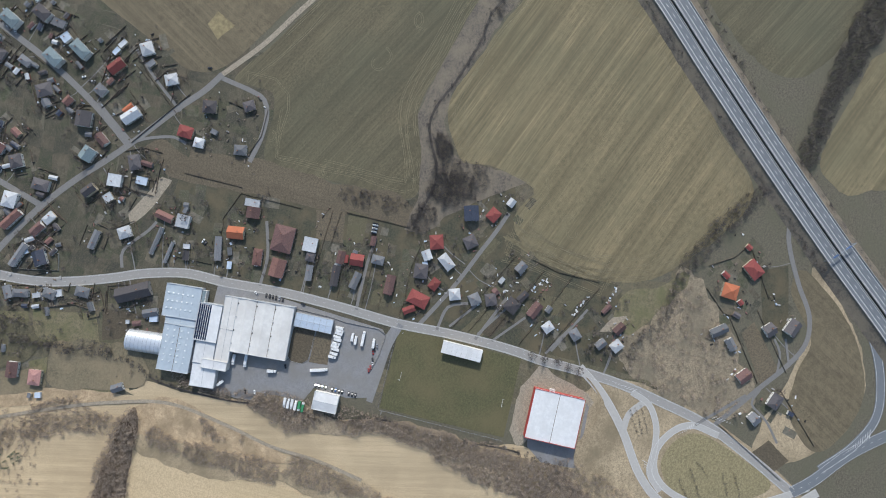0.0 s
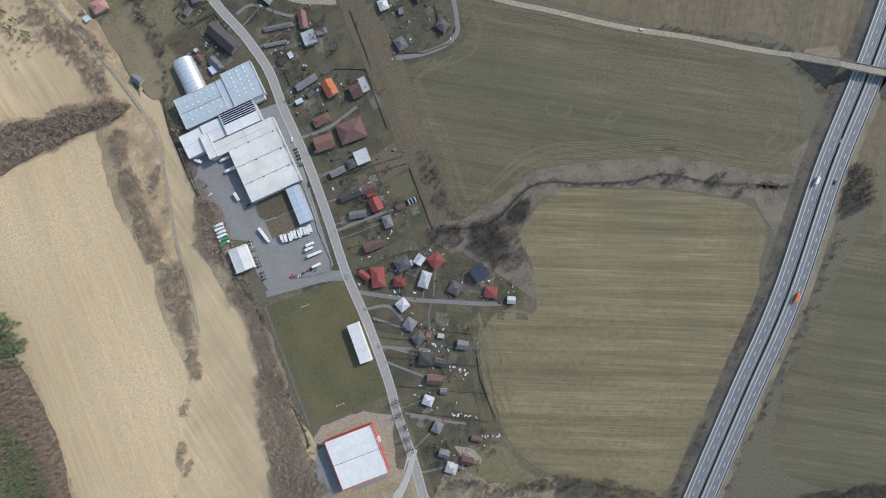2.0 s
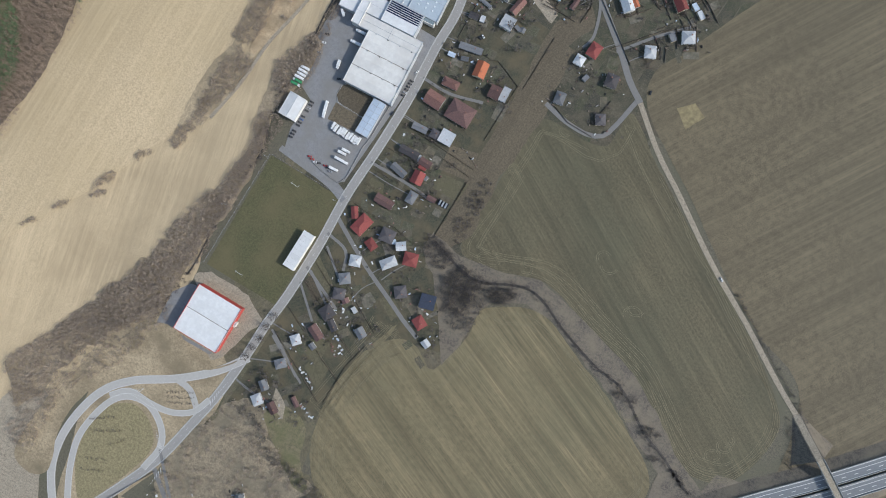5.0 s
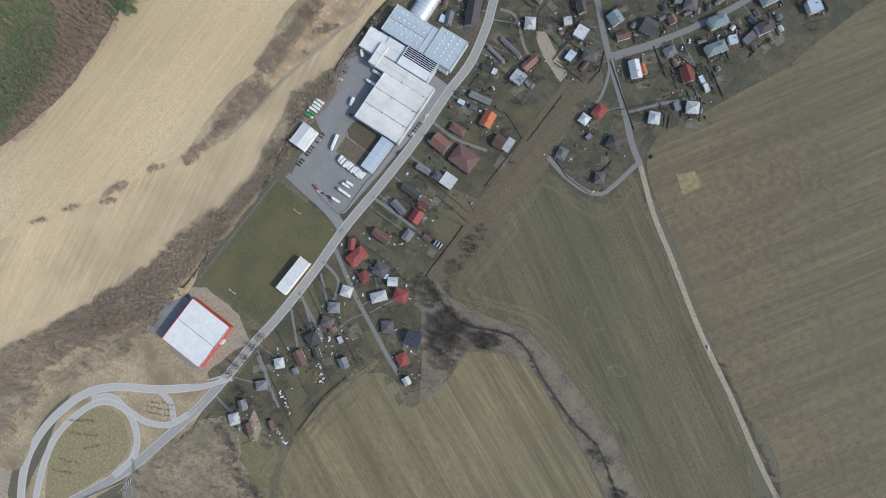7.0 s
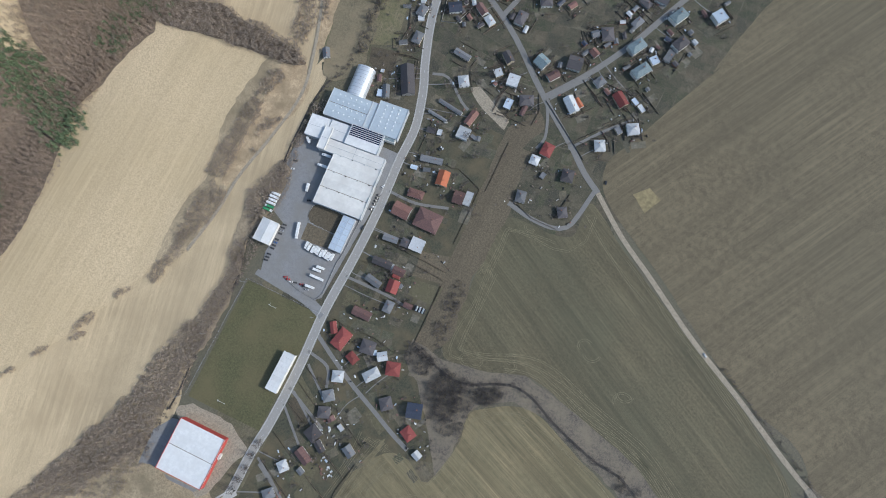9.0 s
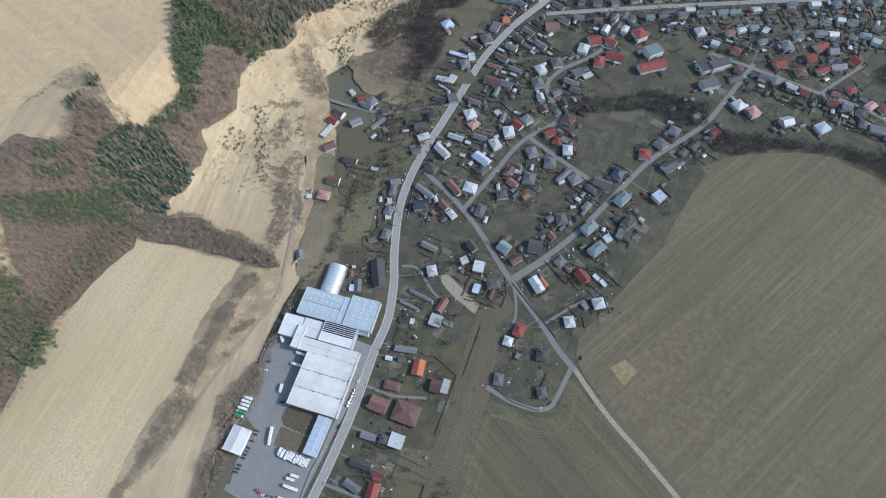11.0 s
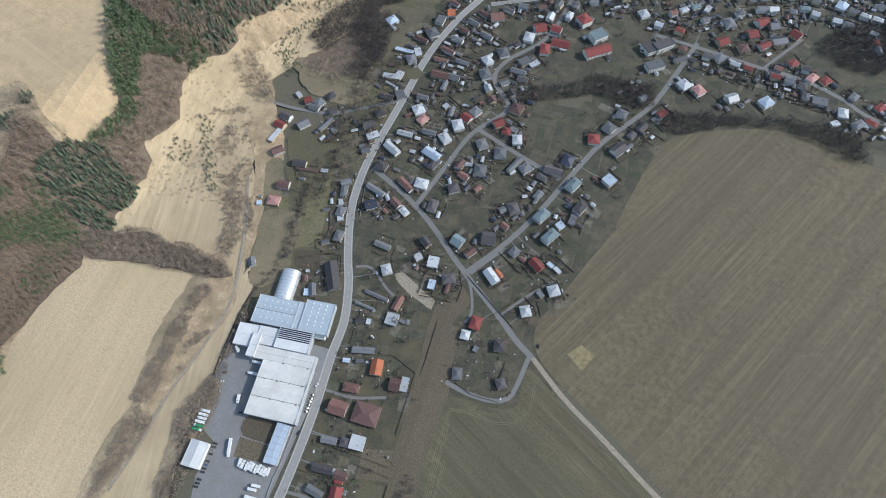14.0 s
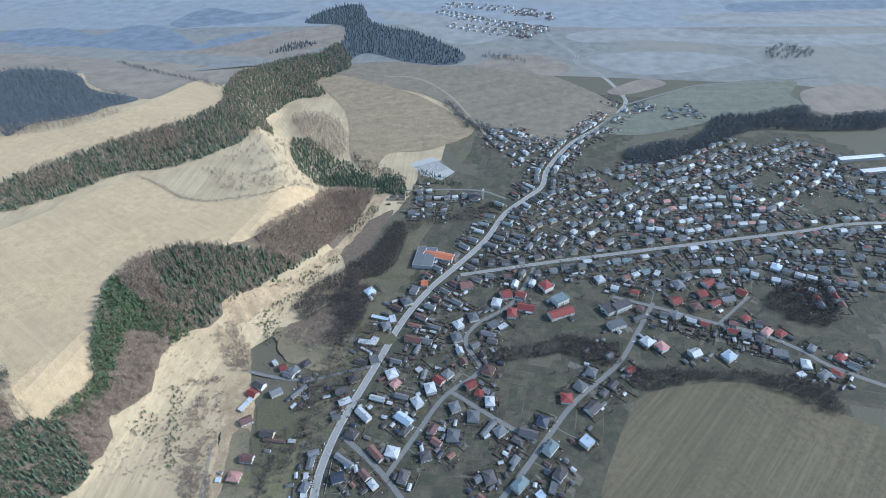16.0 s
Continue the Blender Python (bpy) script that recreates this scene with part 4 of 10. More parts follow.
def lorry(x, y, turn, l=9.0, tone="w", cab="w", z=0.25, label="white box lorry parked in the yard", group="lorries in the yard"):
    key = (l, tone, cab)
    if key in LORRIES:
        return tagged(copy_thing(LORRIES[key], pose(x, y, z, 0, 0, turn)), label, group=group)
    t = thing("lorry", x, y, z, turn, label, "lorry", group)
    a = l / 2
    part("box_body", mesh_of("box_body", *bevel_box(-a, -1.25, 1.1, a - 2.3, 1.25, 3.8, 0.1), M["car_w"] if tone == "w" else M[tone]), t)
    part("cab", mesh_of("cab", *bevel_box(a - 2.1, -1.2, 0.6, a, 1.2, 3.0, 0.25), M["car_" + cab]), t)
    part("windscreen", mesh_of("windscreen", *box(a - 0.05, -1.0, 1.8, a + 0.02, 1.0, 2.6), M["glass"]), t)
    part("chassis", mesh_of("chassis", *box(-a + 0.2, -0.5, 0.7, a - 0.5, 0.5, 1.05), M["rubber"]), t)
    for px in (-a + 1.2, -a + 2.4, a - 1.2):
        for py in (-1.1, 1.1):
            part("wheel", BIGWHEEL, t).matrix_basis = pose(px, py, 0.5)
    LORRIES[key] = t
    return t


# ---- plots, fences, garden things ----
def fence(pts, h=1.3, material="timber", label="weathered wooden garden fence", group="garden fences", seg=9.0, wire=False):
    p = [np.array(q, float) for q in pts]
    t = thing("fence", p[0][0], p[0][1], float(terrain(*p[0])), 0, label, "fence", group)
    o = p[0]
    for a, b in zip(p, p[1:]):
        d = b - a
        n = max(1, int(np.linalg.norm(d) / seg))
        ang = math.degrees(math.atan2(d[1], d[0]))
        ln = np.linalg.norm(d) / n
        me = mesh_of("panel", *join(box(0, -0.05, 0.15, ln, 0.05, h), box(0, -0.07, h - 0.1, ln, 0.07, h)), M[material])
        if wire:
            me = mesh_of("panel", *join(*[box(0, -0.03, z, ln, 0.03, z + 0.05) for z in (0.3, h * 0.5, h - 0.05)]), M[material])
        po = mesh_of("post", *box(-0.1, -0.1, -0.3, 0.1, 0.1, h + 0.15), M[material])
        for k in range(n):
            q = a + d * k / n
            z = float(terrain(*q)) - float(terrain(*o))
            for nm, m in (("panel", me), ("post", po)):
                part(nm, m, t).matrix_basis = pose(q[0] - o[0], q[1] - o[1], z, 0, 0, ang)
    return t


def greenhouse(x, y, l, w, turn):
    t = thing("greenhouse", x, y, 0, turn, "long garden greenhouse with white and clear panels", "greenhouse")
    n = 7
    for k in range(n):
        u = -l / 2 + l * k / n
        part("panel", mesh_of("panel", *bevel_box(u + 0.08, -w / 2, 0, u + l / n - 0.08, w / 2, 2.2, 0.5), M["skylight" if k % 2 else "glass"]), t)
    return t


def tree(x, y, s=1.0, material="twig_d"):
    """A single garden tree: tapered trunk and limbs, and an open leafless crown."""
    t = thing("tree", x, y, float(terrain(x, y)), float(RNG.uniform(0, 360)), "leafless garden tree with an open twiggy crown", "tree", "garden trees")
    v, f = join(*[limb(k, s) for k in range(5)])
    part("trunk", mesh_of("trunk", v, f, M["bark"]), t)
    cv, cf = BARE[RNG.integers(len(BARE))]
    part("crown", mesh_of("crown", cv * s * 0.8, cf, M[material]), t)
    return t


def limb(k, s):
    if k == 0:
        a, b, r0, r1 = (0, 0, -0.3), (0, 0, 3.2 * s), 0.28 * s, 0.18 * s
    else:
        q = k * 1.7
        a, b, r0, r1 = (0, 0, (1.6 + 0.3 * k) * s), (1.7 * s * math.cos(q), 1.7 * s * math.sin(q), (3.6 + 0.4 * k) * s), 0.13 * s, 0.05 * s
    v = [(a[0] + r0 * math.cos(i * 1.257), a[1] + r0 * math.sin(i * 1.257), a[2]) for i in range(5)]
    v += [(b[0] + r1 * math.cos(i * 1.257), b[1] + r1 * math.sin(i * 1.257), b[2]) for i in range(5)]
    return v, [(i, (i + 1) % 5, 5 + (i + 1) % 5, 5 + i) for i in range(5)]


def tracks(field, insets, label):
    """Wheel marks that follow a field's edge."""
    q = spline(field, 9.0, True)
    area = np.sum(q[:, 0] * np.roll(q[:, 1], -1) - np.roll(q[:, 0], -1) * q[:, 1])
    d = np.roll(q, -1, 0) - np.roll(q, 1, 0)
    d /= np.linalg.norm(d, axis=1)[:, None]
    nrm = np.stack([-d[:, 1], d[:, 0]], 1) * np.sign(area)
    shapes = []
    for s in insets:
        w = np.array([noise.noise((p[0] * 0.02, p[1] * 0.02, s)) for p in q])
        line = q + nrm * (s + 5.0 * w * min(1, s / 4))[:, None]
        start = int(len(line) * RNG.uniform(0, 0.5))
        line = np.roll(line, -start, 0)[:int(len(line) * RNG.uniform(0.35, 0.8))]
        for o in (-0.9, 0.9):
            shapes.append(ribbon(line, 0.15, 0.24, shift=o, smooth=False))
    return tagged(new("wheel_tracks", mesh_of("wheel_tracks", *join(*shapes), M["tyre"])), label, "track", kind="stuff")


def village_row(pts, spacing=15.0, offset=13.0, across=False, tones="kkkddddsbbbrwk", sides=(-1, 1), keep=0.9, size=(9, 13), detail=0):
    """Houses on both sides of a street, each with its own size and roof, with a shed or two behind."""
    c = spline(pts, spacing)
    d = np.gradient(c, axis=0)
    rr = random.Random(len(PLACED) + int(abs(c[0][0])))
    for p, q in zip(c, d):
        q = q / (np.linalg.norm(q) + 1e-9)
        nrm = np.array([-q[1], q[0]])
        for s in sides:
            if rr.random() > keep:
                continue
            at = p + nrm * s * (offset + rr.uniform(-1.5, 3)) + q * rr.uniform(-2, 2)
            if any((at[0] - e[0]) ** 2 + (at[1] - e[1]) ** 2 < 225 for e in PLACED) or any((at[0] - e[0]) ** 2 + (at[1] - e[1]) ** 2 < (e[2] + 6.5) ** 2 for e in ROADSIDE):
                continue

            ang = math.degrees(math.atan2(q[1], q[0])) + (90 if across else 0) + rr.uniform(-5, 5)
            l, w = rr.uniform(*size), rr.uniform(7, 9)
            if across:
                l, w = l * 1.5, rr.uniform(5.5, 7)
            tone = rr.choice("kkkwtkwskdk" if at[1] > 760 and tones[:2] == "kk" else tones)
            upper = at[1] > 640 and not across
            house(at[0], at[1], l, w, ang, rr.choice((4.4, 5.4, 6.2) if upper else (3.2, 3.4, 4.2, 5.2)), rr.choice("ghhg" if not across else "g"), tone,
                  rr.choice("wwwc" if upper else "wwcg"), detail)
            if rr.random() < 0.7:
                back = at + nrm * s * rr.uniform(12, 20) + q * rr.uniform(-5, 5)
                if all((back[0] - e[0]) ** 2 + (back[1] - e[1]) ** 2 > 64 for e in PLACED) and all((back[0] - e[0]) ** 2 + (back[1] - e[1]) ** 2 > (e[2] + 4) ** 2 for e in ROADSIDE):

                    house(back[0], back[1], rr.uniform(5, 8), rr.uniform(3.5, 4.4), ang + rr.choice((0, 90)), 2.3, "g", rr.choice("kkdbsw"), rr.choice("tgb"), 0)


WAYS = {}


def clear(x, y, r):
    """True where a place keeps its distance from every road."""
    if len(ROADSIDE) not in WAYS:
        WAYS.clear()
        WAYS[len(ROADSIDE)] = np.array(ROADSIDE)
    e = WAYS[len(ROADSIDE)]
    return bool(((x - e[:, 0]) ** 2 + (y - e[:, 1]) ** 2 > (e[:, 2] + r) ** 2).all())


def garden_plots(label):
    """Dug beds and lawns in strips behind and beside each house."""
    levels = [[] for _ in range(25)]
    vs, fs = [], []
    rr = random.Random(3)
    for hx, hy, turn in list(PLACED)[:1000]:
        for j in range(3):
            a = radians(turn + rr.choice((0, 90)) + rr.uniform(-4, 4))
            q = rr.uniform(0, 6.283)
            d = rr.uniform(8, 20)
            x, y = hx + d * math.cos(q), hy + d * math.sin(q)
            l, w = rr.uniform(3, 11), rr.uniform(1.5, 6)
            if x < -225 or not clear(x, y, l):
                continue
            free = [n for n in range(25) if all((x - p) ** 2 + (y - q) ** 2 > 676 for p, q in levels[n])]
            if not free:
                continue
            levels[free[0]].append((x, y))
            z = 0.158 + 0.0014 * free[0]
            c, s, k = math.cos(a), math.sin(a), len(vs)
            vs += [(x + u * c - v * s, y + u * s + v * c, z) for u, v in ((-l, -w), (l, -w), (l, w), (-l, w))]
            fs.append((k, k + 1, k + 2, k + 3))
    return tagged(new("garden_beds", mesh_of("garden_beds", vs, fs, M["plots"])), label, "garden", kind="stuff")


def parcel_map(label):
    """The village ground in narrow parcels: long strips side by side, cut across into yards, lawns and dug plots."""
    rr = random.Random(5)
    homes = np.array([q[:2] for q in PLACED])
    bed = tagged(new("garden_land"), label, "garden", kind="structure")
    kinds = {"parcels": ([], []), "dryparcels": ([], [])}

    def bend(x, y):
        return (x + 16 * noise.noise((x * 0.009, y * 0.009, 1.0)) + 3 * noise.noise((x * 0.05, y * 0.05, 4.0)),
                y + 16 * noise.noise((x * 0.009, y * 0.009, 9.0)) + 3 * noise.noise((x * 0.05, y * 0.05, 6.0)))
    for bx in range(-230, 900, 64):
        for by in range(-260, 1500, 64):
            lengthwise = rr.random() < 0.5
            u, su = 0.0, 0
            while u < 64:
                su += 1
                w = min(rr.uniform(8, 17), 64 - u)
                if 64 - u - w < 5:
                    w = 64 - u
                v, sv = 0.0, 0
                while v < 64:
                    sv += 1
                    l = min(rr.uniform(9, 30), 64 - v)
                    if 64 - v - l < 6:
                        l = 64 - v
                    quad = [(u, v), (u + w, v), (u + w, v + l), (u, v + l)]
                    if not lengthwise:
                        quad = [(b, a) for a, b in quad][::-1]
                    quad = [bend(bx + a, by + b) for a, b in quad]
                    c = np.mean(quad, axis=0)
                    if c[0] > -222 and ((homes - c) ** 2).sum(1).min() < (85 if c[0] < 0 else 52) ** 2:
                        dry = c[1] < -8 * noise.noise((c[0] * 0.03, 0, 0)) - 25 or c[0] < -150
                        z = 0.102 + 0.0018 * (su % 2 + 2 * (sv % 2) + 4 * ((bx // 64 + by // 64) % 2))
                        if -125 < c[0] < 25 and -215 < c[1] < 300:
                            part("garden_plot", mesh_of("garden_plot", [(a, b, z) for a, b in quad], [(0, 1, 2, 3)], M["dryparcel" if dry else "parcel"]), bed)
                        else:
                            vs, fs = kinds["dryparcels" if dry else "parcels"]
                            k = len(vs)
                            vs += [(a, b, z) for a, b in quad]
                            fs.append((k, k + 1, k + 2, k + 3))
                    v += l
                u += w
    for key, (vs, fs) in kinds.items():
        tagged(new("garden_parcels", mesh_of("garden_parcels", vs, fs, M[key])), label, "garden", kind="stuff")
    return bed


def wheel_turns(pts, label):
    """Loops left by a tractor turning round."""
    shapes = []
    rr = random.Random(31)
    for x, y in pts:
        for _ in range(2):
            r, a0, a1 = rr.uniform(4, 8), rr.uniform(0, 6.28), rr.uniform(2.5, 4.6)
            cx, cy = x + rr.uniform(-7, 7), y + rr.uniform(-7, 7)
            line = [(cx + r * (1 + 0.25 * k / 14) * math.cos(a0 + a1 * k / 14), cy + r * math.sin(a0 + a1 * k / 14)) for k in range(15)]
            for o in (-0.9, 0.9):
                shapes.append(ribbon(line, 0.15, 0.24, shift=o, smooth=False))
    return tagged(new("wheel_tracks", mesh_of("wheel_tracks", *join(*shapes), M["tyre"])), label, "track", kind="stuff")


def overbridge(pts, width=6.0):
    """A field road carried over the motorway: earth ramps, a concrete deck with parapets, and two piers. pts: (x, y, z)."""
    p = [np.array(q, float) for q in pts]
    d = (p[-1] - p[0])[:2] / np.linalg.norm((p[-1] - p[0])[:2])
    n = np.array([-d[1], d[0]])
    deck = [q for q in p if q[2] > 11.9]

    def strip(line, half, lift, foot=None, shift=0.0):
        v, f = [], []
        for q in line:
            for s in (1, -1):
                e = q[:2] + n * (shift + s * half)
                v.append((e[0], e[1], q[2] + lift))
            for s in (1, -1):
                e = q[:2] + n * (shift + s * (half + (foot and (q[2] + 0.6) * foot or 0)))
                v.append((e[0], e[1], -0.3 if foot else q[2] + lift - 1.0))
        for i in range(len(line) - 1):
            k = 4 * i
            f += [(k, k + 1, k + 5, k + 4), (k + 2, k, k + 4, k + 6), (k + 1, k + 3, k + 7, k + 5)]
        return v, f
    t = tagged(new("overbridge", mesh_of("overbridge", *strip(deck, width / 2 + 0.5, -0.05), M["concrete"])), "pale concrete bridge carrying the field road over the motorway", "bridge", kind="structure")
    part("carriageway", mesh_of("carriageway", *strip(p, width / 2, 0.0), M["dirt"]), t)
    for s in (1, -1):
        part("parapet", mesh_of("parapet", *strip(deck, 0.15, 0.95, None, s * (width / 2 + 0.35)), M["concrete"]), t)
    i = [k for k, q in enumerate(p) if q[2] > 11.9]
    for line in (p[:i[0] + 1], p[i[-1]:]):
        part("embankment", mesh_of("embankment", *strip(line, width / 2 + 0.8, -0.08, 1.5), M["bank"]), t)
    for u in (0.33, 0.67):
        c = deck[0] + (deck[-1] - deck[0]) * u
        part("pier", mesh_of("pier", *box(-0.6, -2.2, -12, 0.6, 2.2, -0.8), M["concrete"]), t).matrix_basis = pose(c[0], c[1], c[2], 0, 0, math.degrees(math.atan2(d[1], d[0])))
    return t


def plot_lines(label):
    """Thin fences and low hedges between the plots of the farther streets."""
    shapes = []
    rr = random.Random(8)
    for hx, hy, turn in list(PLACED):
        if hx < -225 or hy < 250:
            continue
        for j in range(4):
            a = radians(turn + (0, 90)[j % 2] + rr.uniform(-4, 4))
            c, s = math.cos(a), math.sin(a)
            off, l, h = rr.choice((-1, 1)) * rr.uniform(7, 15), rr.uniform(10, 28), rr.uniform(0.9, 1.5)
            x, y = hx - s * off, hy + c * off
            n = max(2, int(l / 3))
            for k in range(n):
                u0, u1 = -l / 2 + l * k / n, -l / 2 + l * (k + 1) / n - 0.15
                if not clear(x + u0 * c, y + u0 * s, 1.0):
                    continue
                v, f = box(u0, -0.09, 0, u1, 0.09, h + 0.1 * (k % 2))
                shapes.append(([(x + p * c - r * s, y + p * s + r * c, z) for p, r, z in v], f))
    return tagged(new("plot_fences", mesh_of("plot_fences", *join(*shapes), M["timber"])), label, "fence", kind="stuff")


def garden_shrubs(n, near, forms, size, label, material="twig_d"):
    """Bare bushes and fruit trees near the houses."""
    rr = np.random.default_rng(n)
    p = np.array([q[:2] for q in PLACED if near[0] < q[1] < near[1]])
    at = p[rr.integers(len(p), size=n)] + rr.normal(0, 9, (n, 2))
    at = at[at[:, 0] > -222]
    d = ((at[:, None] - p[None]) ** 2).sum(2).min(1)
    at = np.array([q for q in at[d > 36] if clear(q[0], q[1], 2.2)])
    return grove("garden_shrubs", at, forms, M[material], label, "shrub", size)


def garden_paths(label):
    """A worn path or drive from each house to the nearest road."""
    way = np.array(ROADSIDE)
    rr = random.Random(14)
    shapes = []
    for i, (hx, hy, turn) in enumerate(PLACED):
        if hx < -225 or hy > 820:
            continue
        d = np.hypot(way[:, 0] - hx, way[:, 1] - hy)
        k = int(d.argmin())
        if not 9 < d[k] - way[k, 2] < 50 or rr.random() < 0.66:
            continue
        end = way[k, :2] + rr.uniform(-4, 4)
        mid = (end + (hx, hy)) / 2 + np.array([rr.uniform(-2, 2), rr.uniform(-2, 2)])
        shapes.append(ribbon([end, mid, (hx + 4, hy + 2)], rr.uniform(0.3, 0.6), 0.196 + 0.0022 * (i % 9), step=4.0))
    return tagged(new("garden_paths", mesh_of("garden_paths", *join(*shapes), M["lane"])), label, "path", kind="stuff")


def yard_clutter(n, label):
    """Woodpiles, barrels, cold frames, trailers and boards lying about the yards."""
    rr = random.Random(21)
    mats = ["timber", "concrete", "white", "dusty", "pale", "rubber"]
    groups = [[] for _ in mats]
    spots = [q for q in PLACED if q[0] > -225]
    for _ in range(n):
        hx, hy, _turn = rr.choice(spots)
        q, d = rr.uniform(0, 6.283), rr.uniform(6, 17)
        x, y = hx + d * math.cos(q), hy + d * math.sin(q)
        l, w, h, a = rr.uniform(0.4, 1.6), rr.uniform(0.25, 0.8), rr.uniform(0.4, 1.4), rr.choice((radians(_turn), radians(_turn + 90), rr.uniform(0, 3.14)))
        c, s = math.cos(a), math.sin(a)
        v, f = bevel_box(-l, -w, 0, l, w, h, 0.1)
        groups[rr.choice((0, 0, 0, 1, 1, 2, 3, 4, 5, 5))].append(([(x + p * c - r * s, y + p * s + r * c, z + 0.1) for p, r, z in v], f))
    vs, fs, slots = [], [], []
    for k, g in enumerate(groups):
        v, f = join(*g)
        o = len(vs)
        vs += v
        fs += [tuple(i + o for i in t) for t in f]
        slots += [k] * len(f)
    me = mesh_of("yard_clutter", vs, fs, [M[m] for m in mats])
    me.polygons.foreach_set("material_index", slots)
    return tagged(new("yard_clutter", me), label, "clutter", kind="stuff")


def junk_heap(a, b, n, label):
    """A row of boards, crates, barrels and stacked timber left between two sheds."""
    rr = random.Random(int(abs(a[0] * 7 + b[1])))
    t = thing("junk_heap", a[0], a[1], 0.15, 0, label, "junk heap", "junk heaps")
    for k in range(n):
        u = (k + rr.random()) / n
        x, y = (b[0] - a[0]) * u + rr.gauss(0, 1.2), (b[1] - a[1]) * u + rr.gauss(0, 1.2)
        l, w, h = rr.uniform(0.5, 1.7), rr.uniform(0.3, 0.9), rr.uniform(0.3, 1.3)
        o = part(rr.choice(("crate", "board_stack", "barrel", "sheet")), mesh_of("junk", *bevel_box(-l, -w, 0, l, w, h, 0.08), M[rr.choice(("timber", "timber", "concrete", "dusty", "white", "pale", "zinc", "rubber"))]), t)
        o.matrix_basis = pose(x, y, 0, 0, 0, rr.uniform(0, 180))
    return t


def outbuildings(n, label):
    """Sheds, barns, garages and hen houses crowded behind the village houses, each square to its house."""
    rr = random.Random(44)
    spots = [q for q in PLACED if q[0] > -225 and q[1] > 330]
    taken = np.array([q[:2] for q in PLACED])
    tones = ["grey", "grey", "grey", "dark", "dark", "brown", "zinc", "zinc", "navy"]
    walls = ["wall_g", "timber", "brick", "wall_w"]
    bins = {}
    for _ in range(n):
        hx, hy, turn = rr.choice(spots)
        q, d = rr.uniform(0, 6.283), rr.uniform(8, 22)
        x, y = hx + d * math.cos(q), hy + d * math.sin(q)
        if ((taken - (x, y)) ** 2).sum(1).min() < 49 or not clear(x, y, 4.5):
            continue
        taken = np.vstack([taken, (x, y)])
        l, w, h = rr.uniform(3.5, 9), rr.uniform(2.8, 4.6), rr.uniform(2.1, 2.9)
        (rv, rf), rise = roof_shape(l, w, h, "g", 0.42, 0.25)
        wv, wf = box(-l / 2, -w / 2, -0.5, l / 2, w / 2, h)
        wv = wv + [(-l / 2, 0, h + rise), (l / 2, 0, h + rise)]
        wf = wf + [(4, 7, 8), (5, 9, 6)]
        m = pose(x, y, 0, 0, 0, turn + rr.choice((0, 90)) + rr.uniform(-3, 3))
        for v, f, key in ((wv, wf, rr.choice(walls)), (rv, rf, rr.choice(tones))):
            bins.setdefault(key, []).append(([tuple(m @ Vector(p)) for p in v], f))
    vs, fs, slots, mats = [], [], [], []
    for key, shapes in bins.items():
        v, f = join(*shapes)
        k = len(vs)
        vs += v
        fs += [tuple(i + k for i in t) for t in f]
        slots += [len(mats)] * len(f)
        mats.append(M[key])
    me = mesh_of("outbuildings", vs, fs, mats)
    me.polygons.foreach_set("material_index", slots)
    return tagged(new("outbuildings", me), label, "sheds", kind="stuff")


def distant_houses():
    """The houses past the nearer streets, joined: walls and roofs with their own materials."""
    vs, fs, slots, mats = [], [], [], []
    for key, shapes in FARAWAY.items():
        v, f = join(*shapes)
        k = len(vs)
        vs += v
        fs += [tuple(i + k for i in q) for q in f]
        slots += [len(mats)] * len(f)
        mats.append(M[key])
    me = mesh_of("distant_houses", vs, fs, mats)
    me.polygons.foreach_set("material_index", slots)
    return tagged(new("distant_houses", me), "crowded small houses with grey, red and white roofs", "houses", kind="stuff")


def churchyard(x, y, l, w, turn):
    """Rows of small stones on a gravelled burial ground."""
    t = radians(turn)
    shapes = []
    rr = random.Random(9)
    for i in range(int(l / 3)):
        for j in range(int(w / 4)):
            if rr.random() < 0.15:
                continue
            u, v = -l / 2 + 3 * i + rr.uniform(-0.3, 0.3), -w / 2 + 4 * j + rr.uniform(-0.4, 0.4)
            px, py = x + u * math.cos(t) - v * math.sin(t), y + u * math.sin(t) + v * math.cos(t)
            shapes.append(box(px - 0.6, py - 1.1, 0.1, px + 0.6, py + 1.1, 0.6))
            shapes.append(box(px - 0.6, py + 1.1, 0.1, px + 0.6, py + 1.4, 1.3))
    return tagged(new("gravestones", mesh_of("gravestones", *join(*shapes), M["concrete"])), "grey stone graves in close rows", "graves", kind="stuff")


